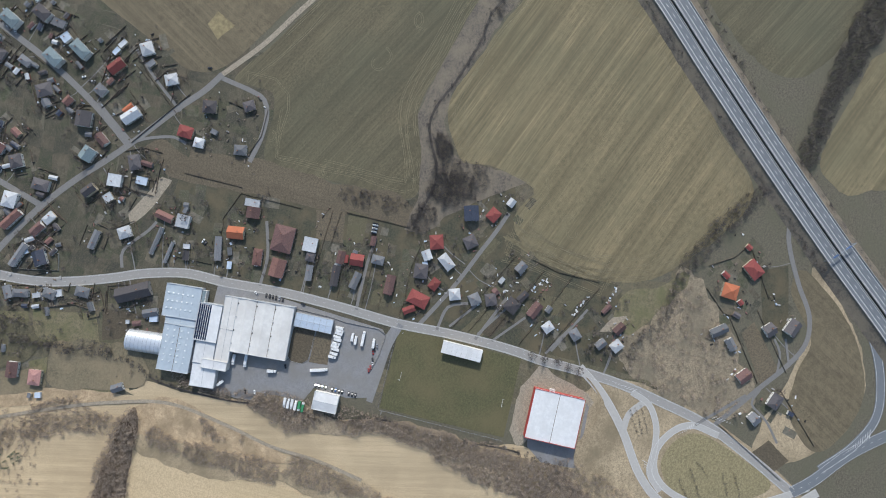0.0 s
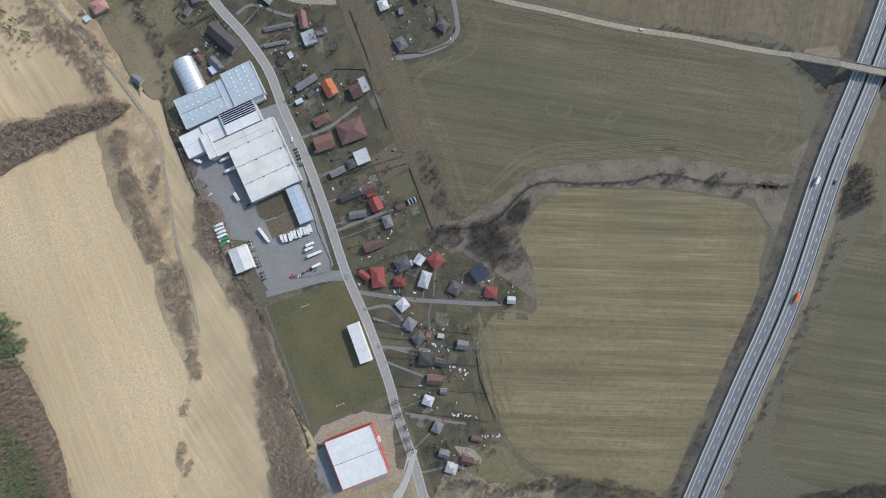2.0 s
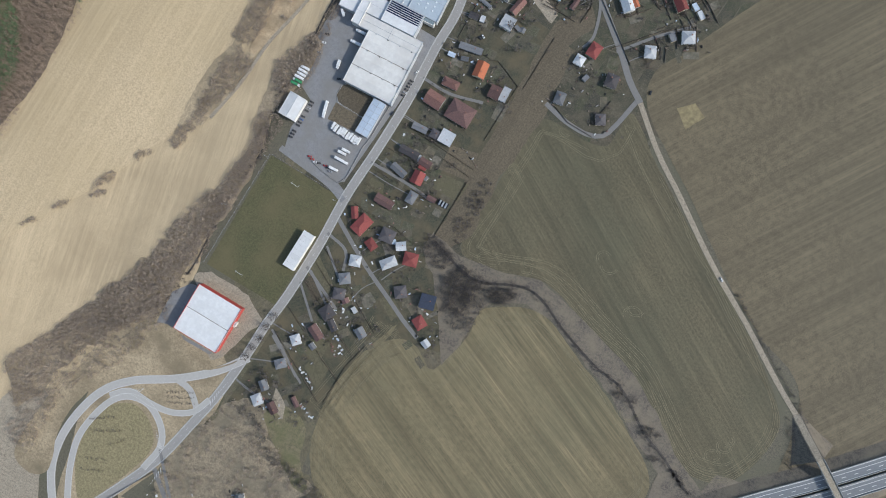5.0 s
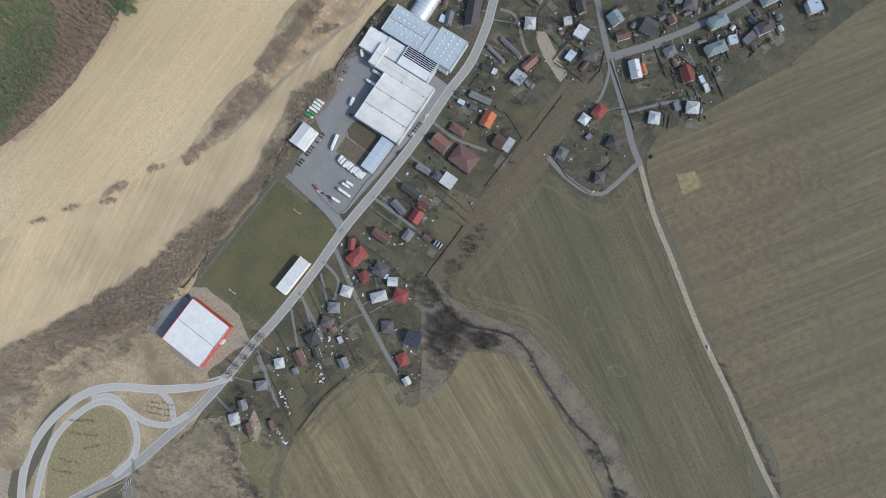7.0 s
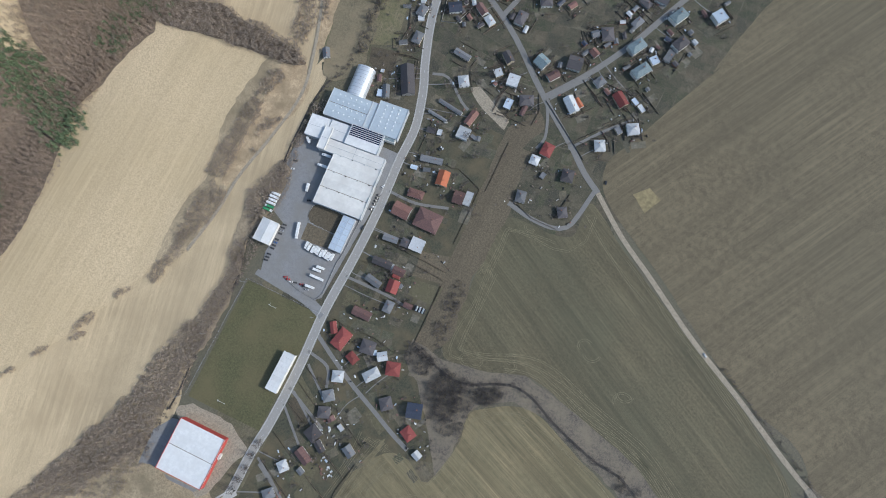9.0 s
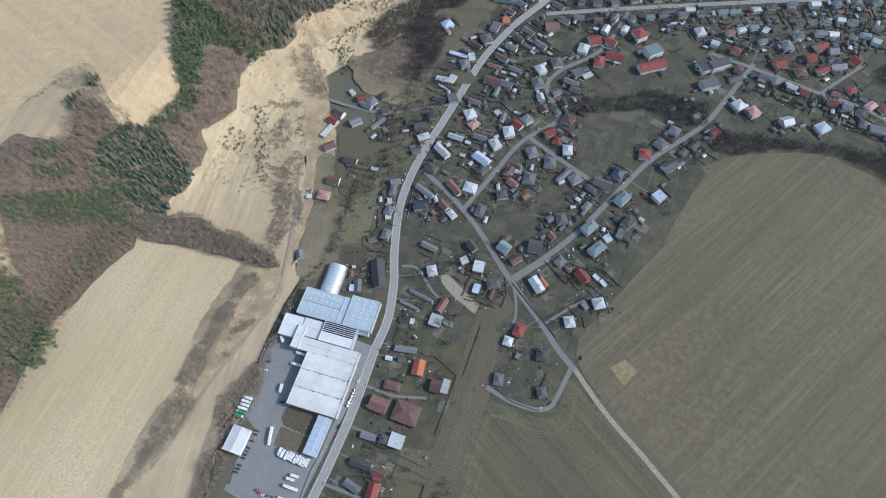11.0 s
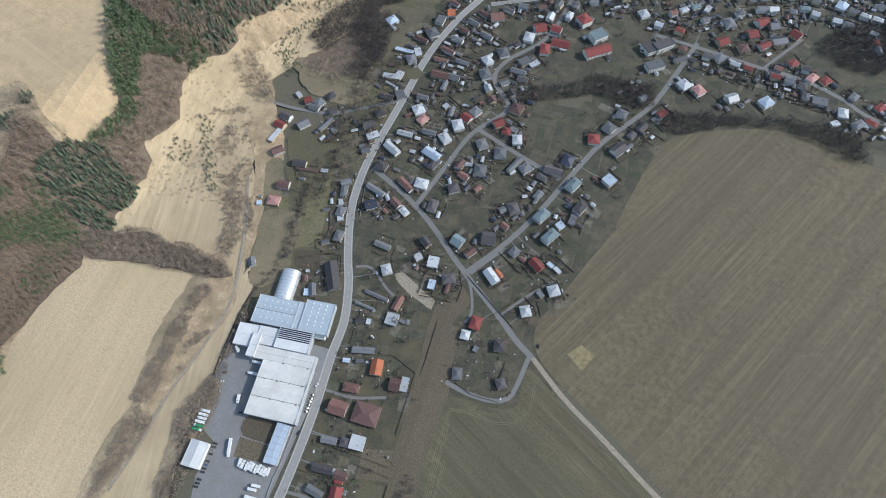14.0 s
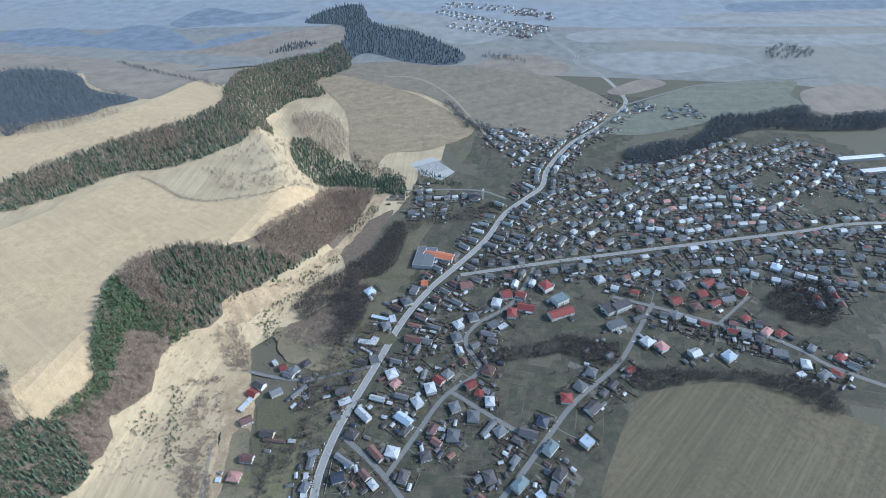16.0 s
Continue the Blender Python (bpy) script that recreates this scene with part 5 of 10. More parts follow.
def church(x, y, turn):
    t = thing("church", x, y, 0, turn, "modern round church with a dark roof and white tower", "church")
    n = 14
    ring = [(11 * math.cos(6.283 * i / n), 11 * math.sin(6.283 * i / n)) for i in range(n)]
    v = [(p, q, -1) for p, q in ring] + [(p, q, 5) for p, q in ring]
    part("wall", mesh_of("wall", v, [(i, (i + 1) % n, n + (i + 1) % n, n + i) for i in range(n)], M["wall_w"]), t)
    v = [(p * 1.08, q * 1.08, 4.8) for p, q in ring] + [(p * 0.15, q * 0.15, 9.5) for p, q in ring]
    part("roof", mesh_of("roof", v, [(i, (i + 1) % n, n + (i + 1) % n, n + i) for i in range(n)] + [tuple(range(n, 2 * n))], M["dark"]), t)
    part("tower", mesh_of("tower", *box(13, -2, -1, 17, 2, 17), M["wall_w"]), t)
    part("spire", mesh_of("spire", [(12.7, -2.3, 17), (17.3, -2.3, 17), (17.3, 2.3, 17), (12.7, 2.3, 17), (15, 0, 23)], [(0, 1, 4), (1, 2, 4), (2, 3, 4), (3, 0, 4), (0, 3, 2, 1)], M["white"]), t)


def motorway(pts):
    """Two raised carriageways on piers, with parapets, crash rails and lane marks."""
    for s, half in ((-7.5, 6.4), (8.1, 6.9)):
        t = tagged(new("motorway", mesh_of("motorway", *ribbon(pts, half, 6.0, shift=s, side=1.2, step=12), M["motorway"])), "grey concrete and asphalt carriageway of a raised motorway", "motorway", kind="structure")
        for o in (0.3 - half, half - 0.3):
            part("parapet", mesh_of("parapet", *ribbon(pts, 0.25, 6.9, shift=s + o, side=1.0, step=12), M["concrete"]), t)
        for o, dash in ((-5.1, None), (5.1, None), (-1.8, None), (1.7, (4, 8))):
            part("road_marking", mesh_of("road_marking", *ribbon(pts, 0.22, 6.03, shift=s + o, dash=dash, step=12), M["paint"]), t)
    for s, half in ((-13.6, 1), (14.7, -1)):
        part("embankment", mesh_of("embankment", *bank_side(pts, s, half), M["bank"]), t)


def bank_side(pts, shift, side):
    """The sloping earth bank under one edge of the deck."""
    c = spline(pts, 12)
    d = np.gradient(c, axis=0)
    d /= np.linalg.norm(d, axis=1)[:, None]
    n = np.stack([-d[:, 1], d[:, 0]], 1)
    vs, fs = [], []
    for p, q in zip(c, n):
        for o, z in ((shift, 5.6), (shift - side * 2, 4.6), (shift - side * 8, 1.2), (shift - side * 11, -0.3)):
            e = p + q * o
            vs.append((e[0], e[1], z + 0.4 * noise.noise((e[0] * 0.1, e[1] * 0.1, 2.0)) * (z < 5)))
    for i in range(len(c) - 1):
        for j in range(3):
            k = 4 * i + j
            fs.append((k, k + 1, k + 5, k + 4) if side > 0 else (k, k + 4, k + 5, k + 1))
    return vs, fs


def gantry(x, y, turn, span=30):
    t = thing("sign_gantry", x, y, 6, turn, "pale steel sign gantry over the motorway", "gantry", "motorway gantries")
    for s in (-span / 2, span / 2):
        part("leg", mesh_of("leg", *box(-0.25, s - 0.25, -6, 0.25, s + 0.25, 6.5), M["rail"]), t)
    part("beam", mesh_of("beam", *box(-0.4, -span / 2, 6.2, 0.4, span / 2, 7.2), M["rail"]), t)
    for s in (-8, 7):
        part("sign", mesh_of("sign", *box(-0.6, s - 3, 5.5, -0.42, s + 3, 8.2), M["car_b"]), t)


# ---- ground ----
GX = np.concatenate([np.arange(-4600, -1300, 100), np.arange(-1300, -200, 13), np.arange(-200, 4601, 150)])
GY = np.concatenate([np.arange(-4600, -700, 150), np.arange(-700, 1600, 15), np.arange(1600, 4601, 100)])
gx, gy = np.meshgrid(GX, GY)
gw = len(GX)
tagged(new("ground", mesh_of("ground", np.column_stack([gx.ravel(), gy.ravel(), (terrain(gx, gy) - 1.6 * ease((-250 - gx) / 25) * (gy < 2150) * (gy > -1150)).ravel()]),
       [(j * gw + i, j * gw + i + 1, (j + 1) * gw + i + 1, (j + 1) * gw + i) for j in range(len(GY) - 1) for i in range(gw - 1)], M["ground"], True)),
       "rough brown-green winter grassland of the valley", "ground", kind="structure")

sheet("meadow", [(-181.8, -421.4), (-246.3, -363.2), (-237.3, -286.9), (-203.7, -239.7), (-190.4, -194.5), (-189.3, -134.3), (-194.2, -120.4), (-199.3, -55.1), (-195.4, -4.2), (-207, 31.7), (-209.5, 64.3), (-206.9, 98.2), (-212, 141.3), (-213.2, 201.9), (-200.3, 238.7), (-200.2, 294.2), (-230, 227.1), (-235.9, 262.3), (-248.1, 297.5), (-267.4, 339.9), (-282.3, 360.6), (-282.3, 402), (-283.2, 438.1), (-312.8, 488.7), (-287.1, 532.7), (-241, 608.8), (-259.9, 728.1), (-224.4, 851.9), (-192.5, 914.8), (-190, 1000), (-250, 1500), (-500, 2200), (-3000, 2200), (-3000, -1200), (-500, -1200)],
      M["meadow"], 0.08, "pale dry winter meadow on the hillside", "meadow", False, 2)
sheet("field", [(-411.9, 183), (-368.5, 200.8), (-318.1, 211.2), (-284.7, 210.2), (-272.7, 194.8), (-283.4, 127.2), (-279.9, 78.6), (-281.6, 35.4), (-277.6, -24.2), (-298.6, -83.6), (-329.5, -147.7), (-365.1, -211.1), (-390.8, -247.9), (-419.8, -237), (-415.3, -87.6), (-415.6, 71.9)],
      M["straw"], 0.6, "pale straw-coloured mown field", "field", True, 1.5)
sheet("field", [(-867.1, 316.4), (-899.1, 340.8), (-791.5, 515.9), (-760.1, 570.5), (-731.4, 634.5), (-705.6, 710.8), (-678, 749), (-647.2, 744.5), (-603.6, 727.7), (-545.8, 702.7), (-482.7, 706.9), (-428.7, 734.6), (-389.2, 808.4), (-335.1, 912), (-326.6, 835.4), (-338.5, 690.8), (-376.1, 593.9), (-430.8, 544.4), (-451.9, 509.7), (-445.5, 469.1), (-427.4, 418.3), (-405.3, 367.5), (-412.4, 318.9), (-434.4, 300.7), (-468.5, 310.2), (-522.2, 344.2), (-547.3, 321.9), (-554.5, 278.2), (-596.8, 205.1)],
      M["hilltop"], 0.7, "pale hilltop field of dry grass", "field", True, 1.5)
sheet("field", [(54.3, -96), (60.8, -72.7), (65.1, -50), (62.4, -25.2), (74.2, -13.3), (99, 0.7), (123.2, 2.3), (166.2, -14.9), (208.7, -31.6), (248.5, -53.1), (275.8, -69.8), (285, -84.3), (284, -104.8), (264.2, -135.6), (256.8, -174), (216.4, -211.2), (158.6, -253.1), (125.2, -287.6), (107.6, -301.4), (90.5, -303.1), (54.7, -283.3), (17.9, -252.2), (-7.3, -221.9), (-16.1, -184.2), (-18.2, -149.5), (-9.5, -109.8), (2.3, -80.6), (-16, -188.8), (-15.9, -151.4), (-8.4, -114.5), (6.8, -90.1), (28.4, -85.2), (48.4, -97.6)],
      M["crop_a"], 0.15, "olive winter wheat field with drill rows", "field", True, 1)
sheet("field", [(88, 210.6), (133.2, 180.4), (185.8, 148.6), (227.1, 123.8), (282.8, 92), (335.3, 56), (357.8, 29.7), (358, -7.9), (343.1, -41.2), (313.2, -52.5), (290.7, -45), (246.2, -15.4), (208.6, 3.4), (159.7, 14.7), (125.9, 26), (95.7, 29.8), (58, 16.9), (31.6, 11), (14.3, 19.1), (14.3, 67.6), (12.7, 124.2), (16.5, 161.9), (76.8, 167.7), (84.3, 188.1)],
      M["crop_b"], 0.15, "grey-green stubble field with wheel tracks", "field", True, 1)
sheet("field", [(95.2, 224.5), (85.3, 255.4), (102.6, 294.9), (125.2, 345.5), (159.1, 417.2), (145.3, 393.1), (170.8, 487), (191.9, 531), (254.9, 562.5), (325.3, 577.3), (401, 557.9), (640, 470), (900, 330), (1000, 60), (430, -130), (395, -110), (363.4, 56.1), (295.9, 93.9), (243.1, 123.9), (172.3, 173.5), (129.4, 199.5)],
      M["crop_c"], 0.15, "large grazed brown-green field", "field", True, 1)
sheet("pitch", [(-186.1, -2.5), (-107.4, -2.5), (-108.6, -122.8), (-184.8, -124.1)],
      M["pitch"], 0.2, "dark green football pitch beside the road", "pitch", False, 0.3)
sheet("yard", [(-182.5, 176), (-103.9, 175.7), (-112.8, 12.6), (-117.7, 8.3), (-105.8, 4), (-105.8, -2.5), (-147.5, 4), (-179, 9.4), (-184.4, 30), (-182.2, 62.5), (-204.4, 73.3), (-209.7, 132.8), (-206.9, 170.6)],
      M["yard"], 0.22, "grey asphalt factory yard", "yard", False, 0)
sheet("yard", [(-191.3, -139.3), (-175, -129.5), (-134.2, -129.4), (-110.8, -144.6), (-117.9, -166.3), (-126.1, -192.4), (-137, -197.9), (-136.9, -146.3), (-177.7, -148), (-183.2, -145.8)],
      M["dirt"], 0.22, "sandy building ground round the new hall", "yard", True, 4)
sheet("yard", [(-199, -164.4), (-188.1, -148), (-175, -145.8), (-175.1, -195.3), (-134.3, -193.5), (-137, -196.8), (-175.1, -198), (-196.9, -197)],
      M["yard"], 0.24, "dark grey strip beside the new hall", "yard", False, 0.5)
sheet("gardens", [(-97.4, 245.7), (-97.6, 2.9), (-97.9, -241.3), (-17.6, -197.5), (-14.9, -154.1), (-12.1, -99.9), (31.1, -83.6), (60.8, -75.4), (55.4, -56.5), (20.3, -24.1), (4.1, 8.3), (-4, 73.1), (4.1, 180.8), (14.8, 234.5)],
      M["lawn"], 0.1, "dull winter lawns of the village gardens", "garden", False, 1)

def gore(a, b, width, n, z=0.62):
    """White diagonal bars painted between two lanes that part, on their own kerbless island."""
    a, b = np.array(a), np.array(b)
    d = (b - a) / np.linalg.norm(b - a)
    nrm = np.array([-d[1], d[0]])
    ob = tagged(new("painted_island"), "white diagonal bars painted on the asphalt", "road marking", kind="structure")
    for k in range(n):
        u = (k + 0.5) / n
        c, hw = a + (b - a) * u, width * u / 2
        q = [c - nrm * hw - d * hw, c - nrm * hw - d * hw + d * 0.6, c + nrm * hw + d * hw + d * 0.6, c + nrm * hw + d * hw]
        part("bar", mesh_of("bar", [(x, y, z) for x, y in q], [(0, 1, 2, 3)], M["paint"]), ob)
    return ob


# ---- roads ----
road("road", [(-169.7, -403), (-147.5, -359), (-126.7, -309.7), (-116.2, -262.8), (-109.1, -222.1), (-105.9, -176.8), (-105.3, -143.2), (-102.2, -109), (-101.6, -53.1), (-104.1, 2.1), (-102, 58.4), (-101.9, 114.2), (-105.5, 169.1), (-106.2, 208), (-116.1, 247), (-127.2, 274.5), (-139.8, 311.6), (-147.8, 346), (-150.6, 388.9), (-148, 430.7), (-143.1, 472.3), (-138.5, 513), (-129.5, 591.2), (-109, 664), (-85.7, 716.3), (-54.5, 791.6), (-35, 876.1), (-5.9, 933.9), (18.5, 983.7), (22.6, 1053.9), (58.5, 1166.8), (113.9, 1260.5), (168.6, 1389.6), (159.1, 1465.3), (110.4, 1574.7), (40.9, 1664.9), (31.5, 1735.6), (-34.1, 1841.8), (-81, 1952.5)],
     7.8, M["asphalt"], "grey asphalt main road through the village", 0.3, lines=((0, 0.06, (3, 6)), (-3.6, 0.08, None), (3.6, 0.08, None)), verge=0.7)
road("road", [(-73.7, 699.4), (66.3, 763.3), (251.8, 842.9), (431.8, 918.4), (586.9, 978.6), (900, 1010), (1500, 1050)],
     6.0, M["street"], "grey asphalt road leaving the crossroads", 0.28, lines=((0, 0.06, (3, 6)),), verge=0.4)
road("road", [(-141.6, 395.4), (-108.4, 378), (-77.7, 359.6), (-46.4, 335.4), (-15.2, 306.5), (12.9, 282.7), (45.8, 256.6), (68.3, 236.4), (88.4, 223.2)],
     6, M["lane"], "grey village street", 0.26)
road("road", [(88.4, 223.2), (126.6, 191.9), (166.4, 166.4), (224.4, 128.4), (282.8, 95.8), (336.7, 63.3), (365.3, 48)],
     5, M["dirt"], "pale gravel field road", 0.25)
road("road", [(1.5, 295.8), (32.4, 339.1), (59.7, 387.9), (87.4, 450.6), (113.2, 503.7), (160.8, 573), (186.2, 636.1), (208.1, 698.5)],
     6, M["lane"], "grey village street", 0.26)
road("road", [(-76.4, 360), (-60.6, 414.1), (-41.9, 473.5), (-12, 514.4), (-9.5, 532.1), (-35.7, 565.8), (-28.5, 601.2), (9.3, 647.6), (25.2, 692.8), (33.6, 741)],
     5.5, M["lane"], "narrow grey village lane", 0.26)
road("road", [(-37.5, 484.3), (18.1, 460.5), (73.7, 438.1)],
     5.5, M["lane"], "narrow grey village lane", 0.25)
road("road", [(-138, 502.6), (-180.7, 479.1), (-220.1, 458.8), (-266.7, 454.2), (-295.3, 454.1)],
     4.5, M["lane"], "narrow lane to the hillside houses", 0.25)
road("road", [(153.1, 699.6), (207.1, 690.7), (256.6, 681.2), (292.1, 674.6), (340.5, 668), (387.2, 648.2), (436.6, 619.8), (640, 560)],
     6, M["lane"], "grey village street", 0.25)
road("road", [(292.1, 674.6), (326, 721.7), (340, 741.2)],
     4, M["lane"], "short village lane", 0.24)
road("road", [(-104.2, -17.7), (-77.1, -32.8), (-50, -46.9), (-17.6, -60.9), (4.1, -70.6), (24.6, -78.2)],
     4, M["lane"], "narrow lane between houses", 0.25)
road("road", [(84.8, 222.4), (79.4, 191.3), (74.1, 177.9), (60.6, 171.5), (36.4, 171.5), (12.2, 176.5)],
     4.5, M["lane"], "curved lane round a few houses", 0.25)
road("road", [(-104.2, -3.6), (-125.8, 2.9), (-158.4, 6.1), (-182.8, 8.3)],
     6, M["yard"], "asphalt drive to the factory yard", 0.26)
road("road", [(-102.3, -179.1), (-122.6, -206.8), (-151.3, -232.9), (-188, -258.4), (-208.8, -285.9), (-217.3, -327.9), (-211.8, -364.7), (-192.5, -396), (-163.6, -427.3)],
     8, M["slip"], "curving slip road of the interchange", 0.27, lines=((-3.4, 0.12, None), (3.4, 0.12, None)))
road("road", [(-161, -418.4), (-178.2, -391.3), (-195.2, -358.4), (-203.3, -327.1), (-197.1, -291.1), (-183.4, -272.7), (-161.5, -268.5), (-140.8, -279.5), (-130.3, -297.2), (-133.9, -323.2)],
     6.5, M["slip"], "looping slip road of the interchange", 0.29, lines=((-2.8, 0.12, None), (2.8, 0.12, None)))
road("road", [(-198.3, -281), (-184.3, -267.2), (-160.9, -266.6), (-139.2, -263.2), (-121.3, -251.8), (-113.6, -233.3)],
     6, M["slip"], "curved link road of the interchange", 0.31, lines=((-2.6, 0.12, None), (2.6, 0.12, None)))
road("road", [(-152.2, -233.6), (-135, -235.2), (-119.2, -247.4)],
     6, M["slip"], "short link road of the interchange", 0.33)
road("road", [(-169.7, -403), (-153.1, -421.4), (-122.4, -447.8), (-95.8, -479.7), (-72.3, -514.7)],
     11, M["motorway"], "grey road joining the interchange", 0.31, lines=((0, 0.12, (3, 6)), (-5, 0.12, None), (5, 0.12, None)))
road("road", [(73.1, -391.6), (38.7, -411.7), (10.8, -434.8), (-18.3, -452.5), (-48.9, -463.7), (-81.4, -466.5), (-112.8, -451.2), (-142.4, -424.5)],
     9, M["motorway"], "slip road down from the motorway", 0.32, lines=((-3.6, 0.15, None), (3.6, 0.15, None)))
road("road", [(89.4, -344), (62.2, -347.9), (27.1, -364.9), (-2.1, -382.7), (-29.4, -385), (-55.1, -371.3), (-82.6, -349.7), (-124.7, -317.6)],
     4.5, M["lane"], "narrow lane past the houses", 0.25)

road("track", [(-279.6, 343.5), (-259.1, 294.7), (-241.3, 244.3), (-229.5, 192.1), (-236.3, 134.9), (-245.6, 88.2), (-248.2, 43.3), (-255.9, -2.9)],
     3.2, M["dirt"], "pale dirt track along the foot of the slope", 0.75)
gore((-123.7, -442.6), (-97.4, -464.5), 7, 12)
gore((-107.6, -207.8), (-111.6, -236.6), 3.5, 9)
gore((-142.8, -284.6), (-129.5, -298.2), 5, 8)
gore((-188.2, -267.5), (-173.6, -259.7), 4, 6)
gore((-120.2, -336.1), (-117.8, -314.4), 4, 7)
gore((62.0, -381.2), (46.0, -396.0), 5, 8)

# ---- the factory ----
hall("factory_hall", "large cream-roofed warehouse with three shallow bays", -138.9, 122.1, 50.7, 53.2, 4.1, 8.5, "whitehall", "wall_m", 3, 0.9, doors=4, vents=4)
hall("factory_hall", "pale blue sheet-roofed factory hall with rows of roof domes", -175.5, 195.9, 43.3, 29.7, 4.0, 8, "bluehall", "wall_m", 2, 0.7, lights=(6, 4, 1.4, 1.4, 0.2, 0.88, 0.2, 0.85))
hall("factory_hall", "pale blue sheet-roofed factory hall with rows of roof domes", -132.1, 201.8, 30.5, 33.5, 4.8, 7.5, "bluehall", "wall_m", 1, 0.6, lights=(3, 6, 1.5, 1.7, 0.25, 0.72, 0.22, 0.9))
hall("factory_hall", "narrow pale blue link between two factory halls", -150.8, 198.7, 5.9, 28.7, 5.0, 7, "bluehall", "wall_m", 1, 0.3)
hall("factory_hall", "white-roofed hall with dark solar strips", -144.9, 172.7, 35.2, 21.7, 4.1, 9, "white", "wall_m", 1, 0.5, panels=6)
hall("factory_hall", "white flat-roofed factory wing", -173.3, 169.6, 20.1, 18.5, 4.4, 7.5, "white", "wall_m", 1, 0.3)
hall("factory_hall", "white flat-roofed loading wing", -194.3, 165.4, 21.5, 22.7, 5.5, 7, "white", "wall_m", 1, 0.4)
hall("factory_hall", "tall white block on the factory", -181.7, 157.3, 8.0, 23.8, 3.6, 9.6, "white", "wall_w", 1, 0.3)
hall("factory_hall", "long cream-roofed factory wing", -147.2, 154.4, 62.1, 13.3, 4.0, 7.6, "whitehall", "wall_m", 1, 0.4, joints=1)
hall("canopy", "long low canopy with a pale blue roof beside the road", -122.3, 77.2, 35.9, 12.9, 91.6, 4.8, "pale", "wall_m", 1, 0.4, joints=5)
hall("store_shed", "white-roofed store shed at the edge of the yard", -191.7, 47.8, 23.0, 17.2, 91.2, 5.5, "white", "wall_w", 1, 1.6)
hall("office", "small grey-green office front", -129.0, 184.3, 23.6, 5.9, 5.0, 6.5, "teal", "wall_w", 1, 0.2)
vault("silver barrel-vaulted steel hall", -178.3, 227.5, 34.2, 20.3, -84.8, 9)
hall("sports_hall", "new white-roofed hall with red cladding", -153.6, -165.3, 46.5, 48.1, 0.8, 9, "white", "wall_r", 2, 0.5)
hall("entrance_block", "small white entrance block of the new hall", -131.3, -158.0, 5.4, 4.8, 0.1, 4.5, "white", "wall_w", 1, 0.2)
grandstand(-114.3, -65.6, 38.5, 11.5, 89.5, 6.5)
goal(-151.9, -15.0, 0)
goal(-153.2, -114.8, 180)
greenhouse(-21.1, 43.4, 11.3, 5.4, 2.7)
hall("shop", "pale blue and grey shop building at the crossroads", -137.5, 724.4, 47.7, 31.1, 94.3, 6, "grey", "wall_m", 1, 0.6)
hall("shop", "long shop with an orange tiled roof", -117.1, 734.4, 48.3, 16.8, -6.6, 5, "orange", "wall_w", 1, 2.5)
hall("farm_hall", "long white-roofed distant farm hall", 614.0, 1205.7, 92.7, 12.8, 19.5, 5, "white", "wall_m", 1, 1)
hall("farm_hall", "long white-roofed distant farm hall", 640.0, 1162.7, 92.4, 13.5, 21.8, 5, "white", "wall_m", 1, 1)

# ---- ground patches ----
sheet("lawn", [(-162.6, 91.6), (-158.2, 94.9), (-132.2, 95.4), (-129.5, 91.6), (-129.5, 74.8), (-158.3, 74.9), (-163.2, 79.7)],
      M["bed"], 0.36, "oval of dry brown grass inside the yard", "lawn", True, 0.3)
sheet("lawn", [(-159.9, 73.3), (-129.5, 73.2), (-129.6, 58.1), (-158.3, 55.4)],
      M["bed"], 0.36, "strip of dry grass in the factory yard", "lawn", False, 0.3)
sheet("bare_ground", [(-267.4, 224.6), (-240.5, 223.6), (-229.7, 176.1), (-238.6, 127.5), (-249.6, 77.7), (-260.3, 76), (-262.2, 154.5)],
      M["sand"], 0.66, "eroded bare sandy ground on the slope", "bare ground", True, 3)
sheet("bare_ground", [(-297, 449.3), (-311.5, 415.1), (-279.1, 361.8), (-254.3, 295.5), (-241.2, 240.7), (-232.4, 243.5), (-242.9, 315), (-246, 364.3), (-264.4, 413.2)],
      M["sand"], 0.4, "pale sandy track along the hillside", "bare ground", True, 2)
sheet("bare_ground", [(-364.6, 538.4), (-319.9, 610.3), (-286.6, 746.6), (-277.7, 886.8), (-261, 884.2), (-272.2, 739.8), (-297.3, 636.6), (-321.4, 554.3), (-346, 503.9), (-358.6, 509.6)],
      M["sand"], 0.8, "pale sandy strip between scrub and wood", "bare ground", True, 3)
sheet("bare_ground", [(120.4, 236.3), (132.9, 249.8), (147.7, 242.7), (137.6, 223.4)],
      M["margin"], 0.3, "square scrape of bare earth in the field", "bare ground", False, 1)
sheet("lot", [(-284.3, -351.4), (-268, -311), (-240.9, -317.5), (-230.8, -351), (-216.4, -380.8), (-204.3, -412.2), (-230.6, -433.2)],
      M["dirt"], 0.2, "pale gravel depot yard by the slip road", "yard", True, 1)
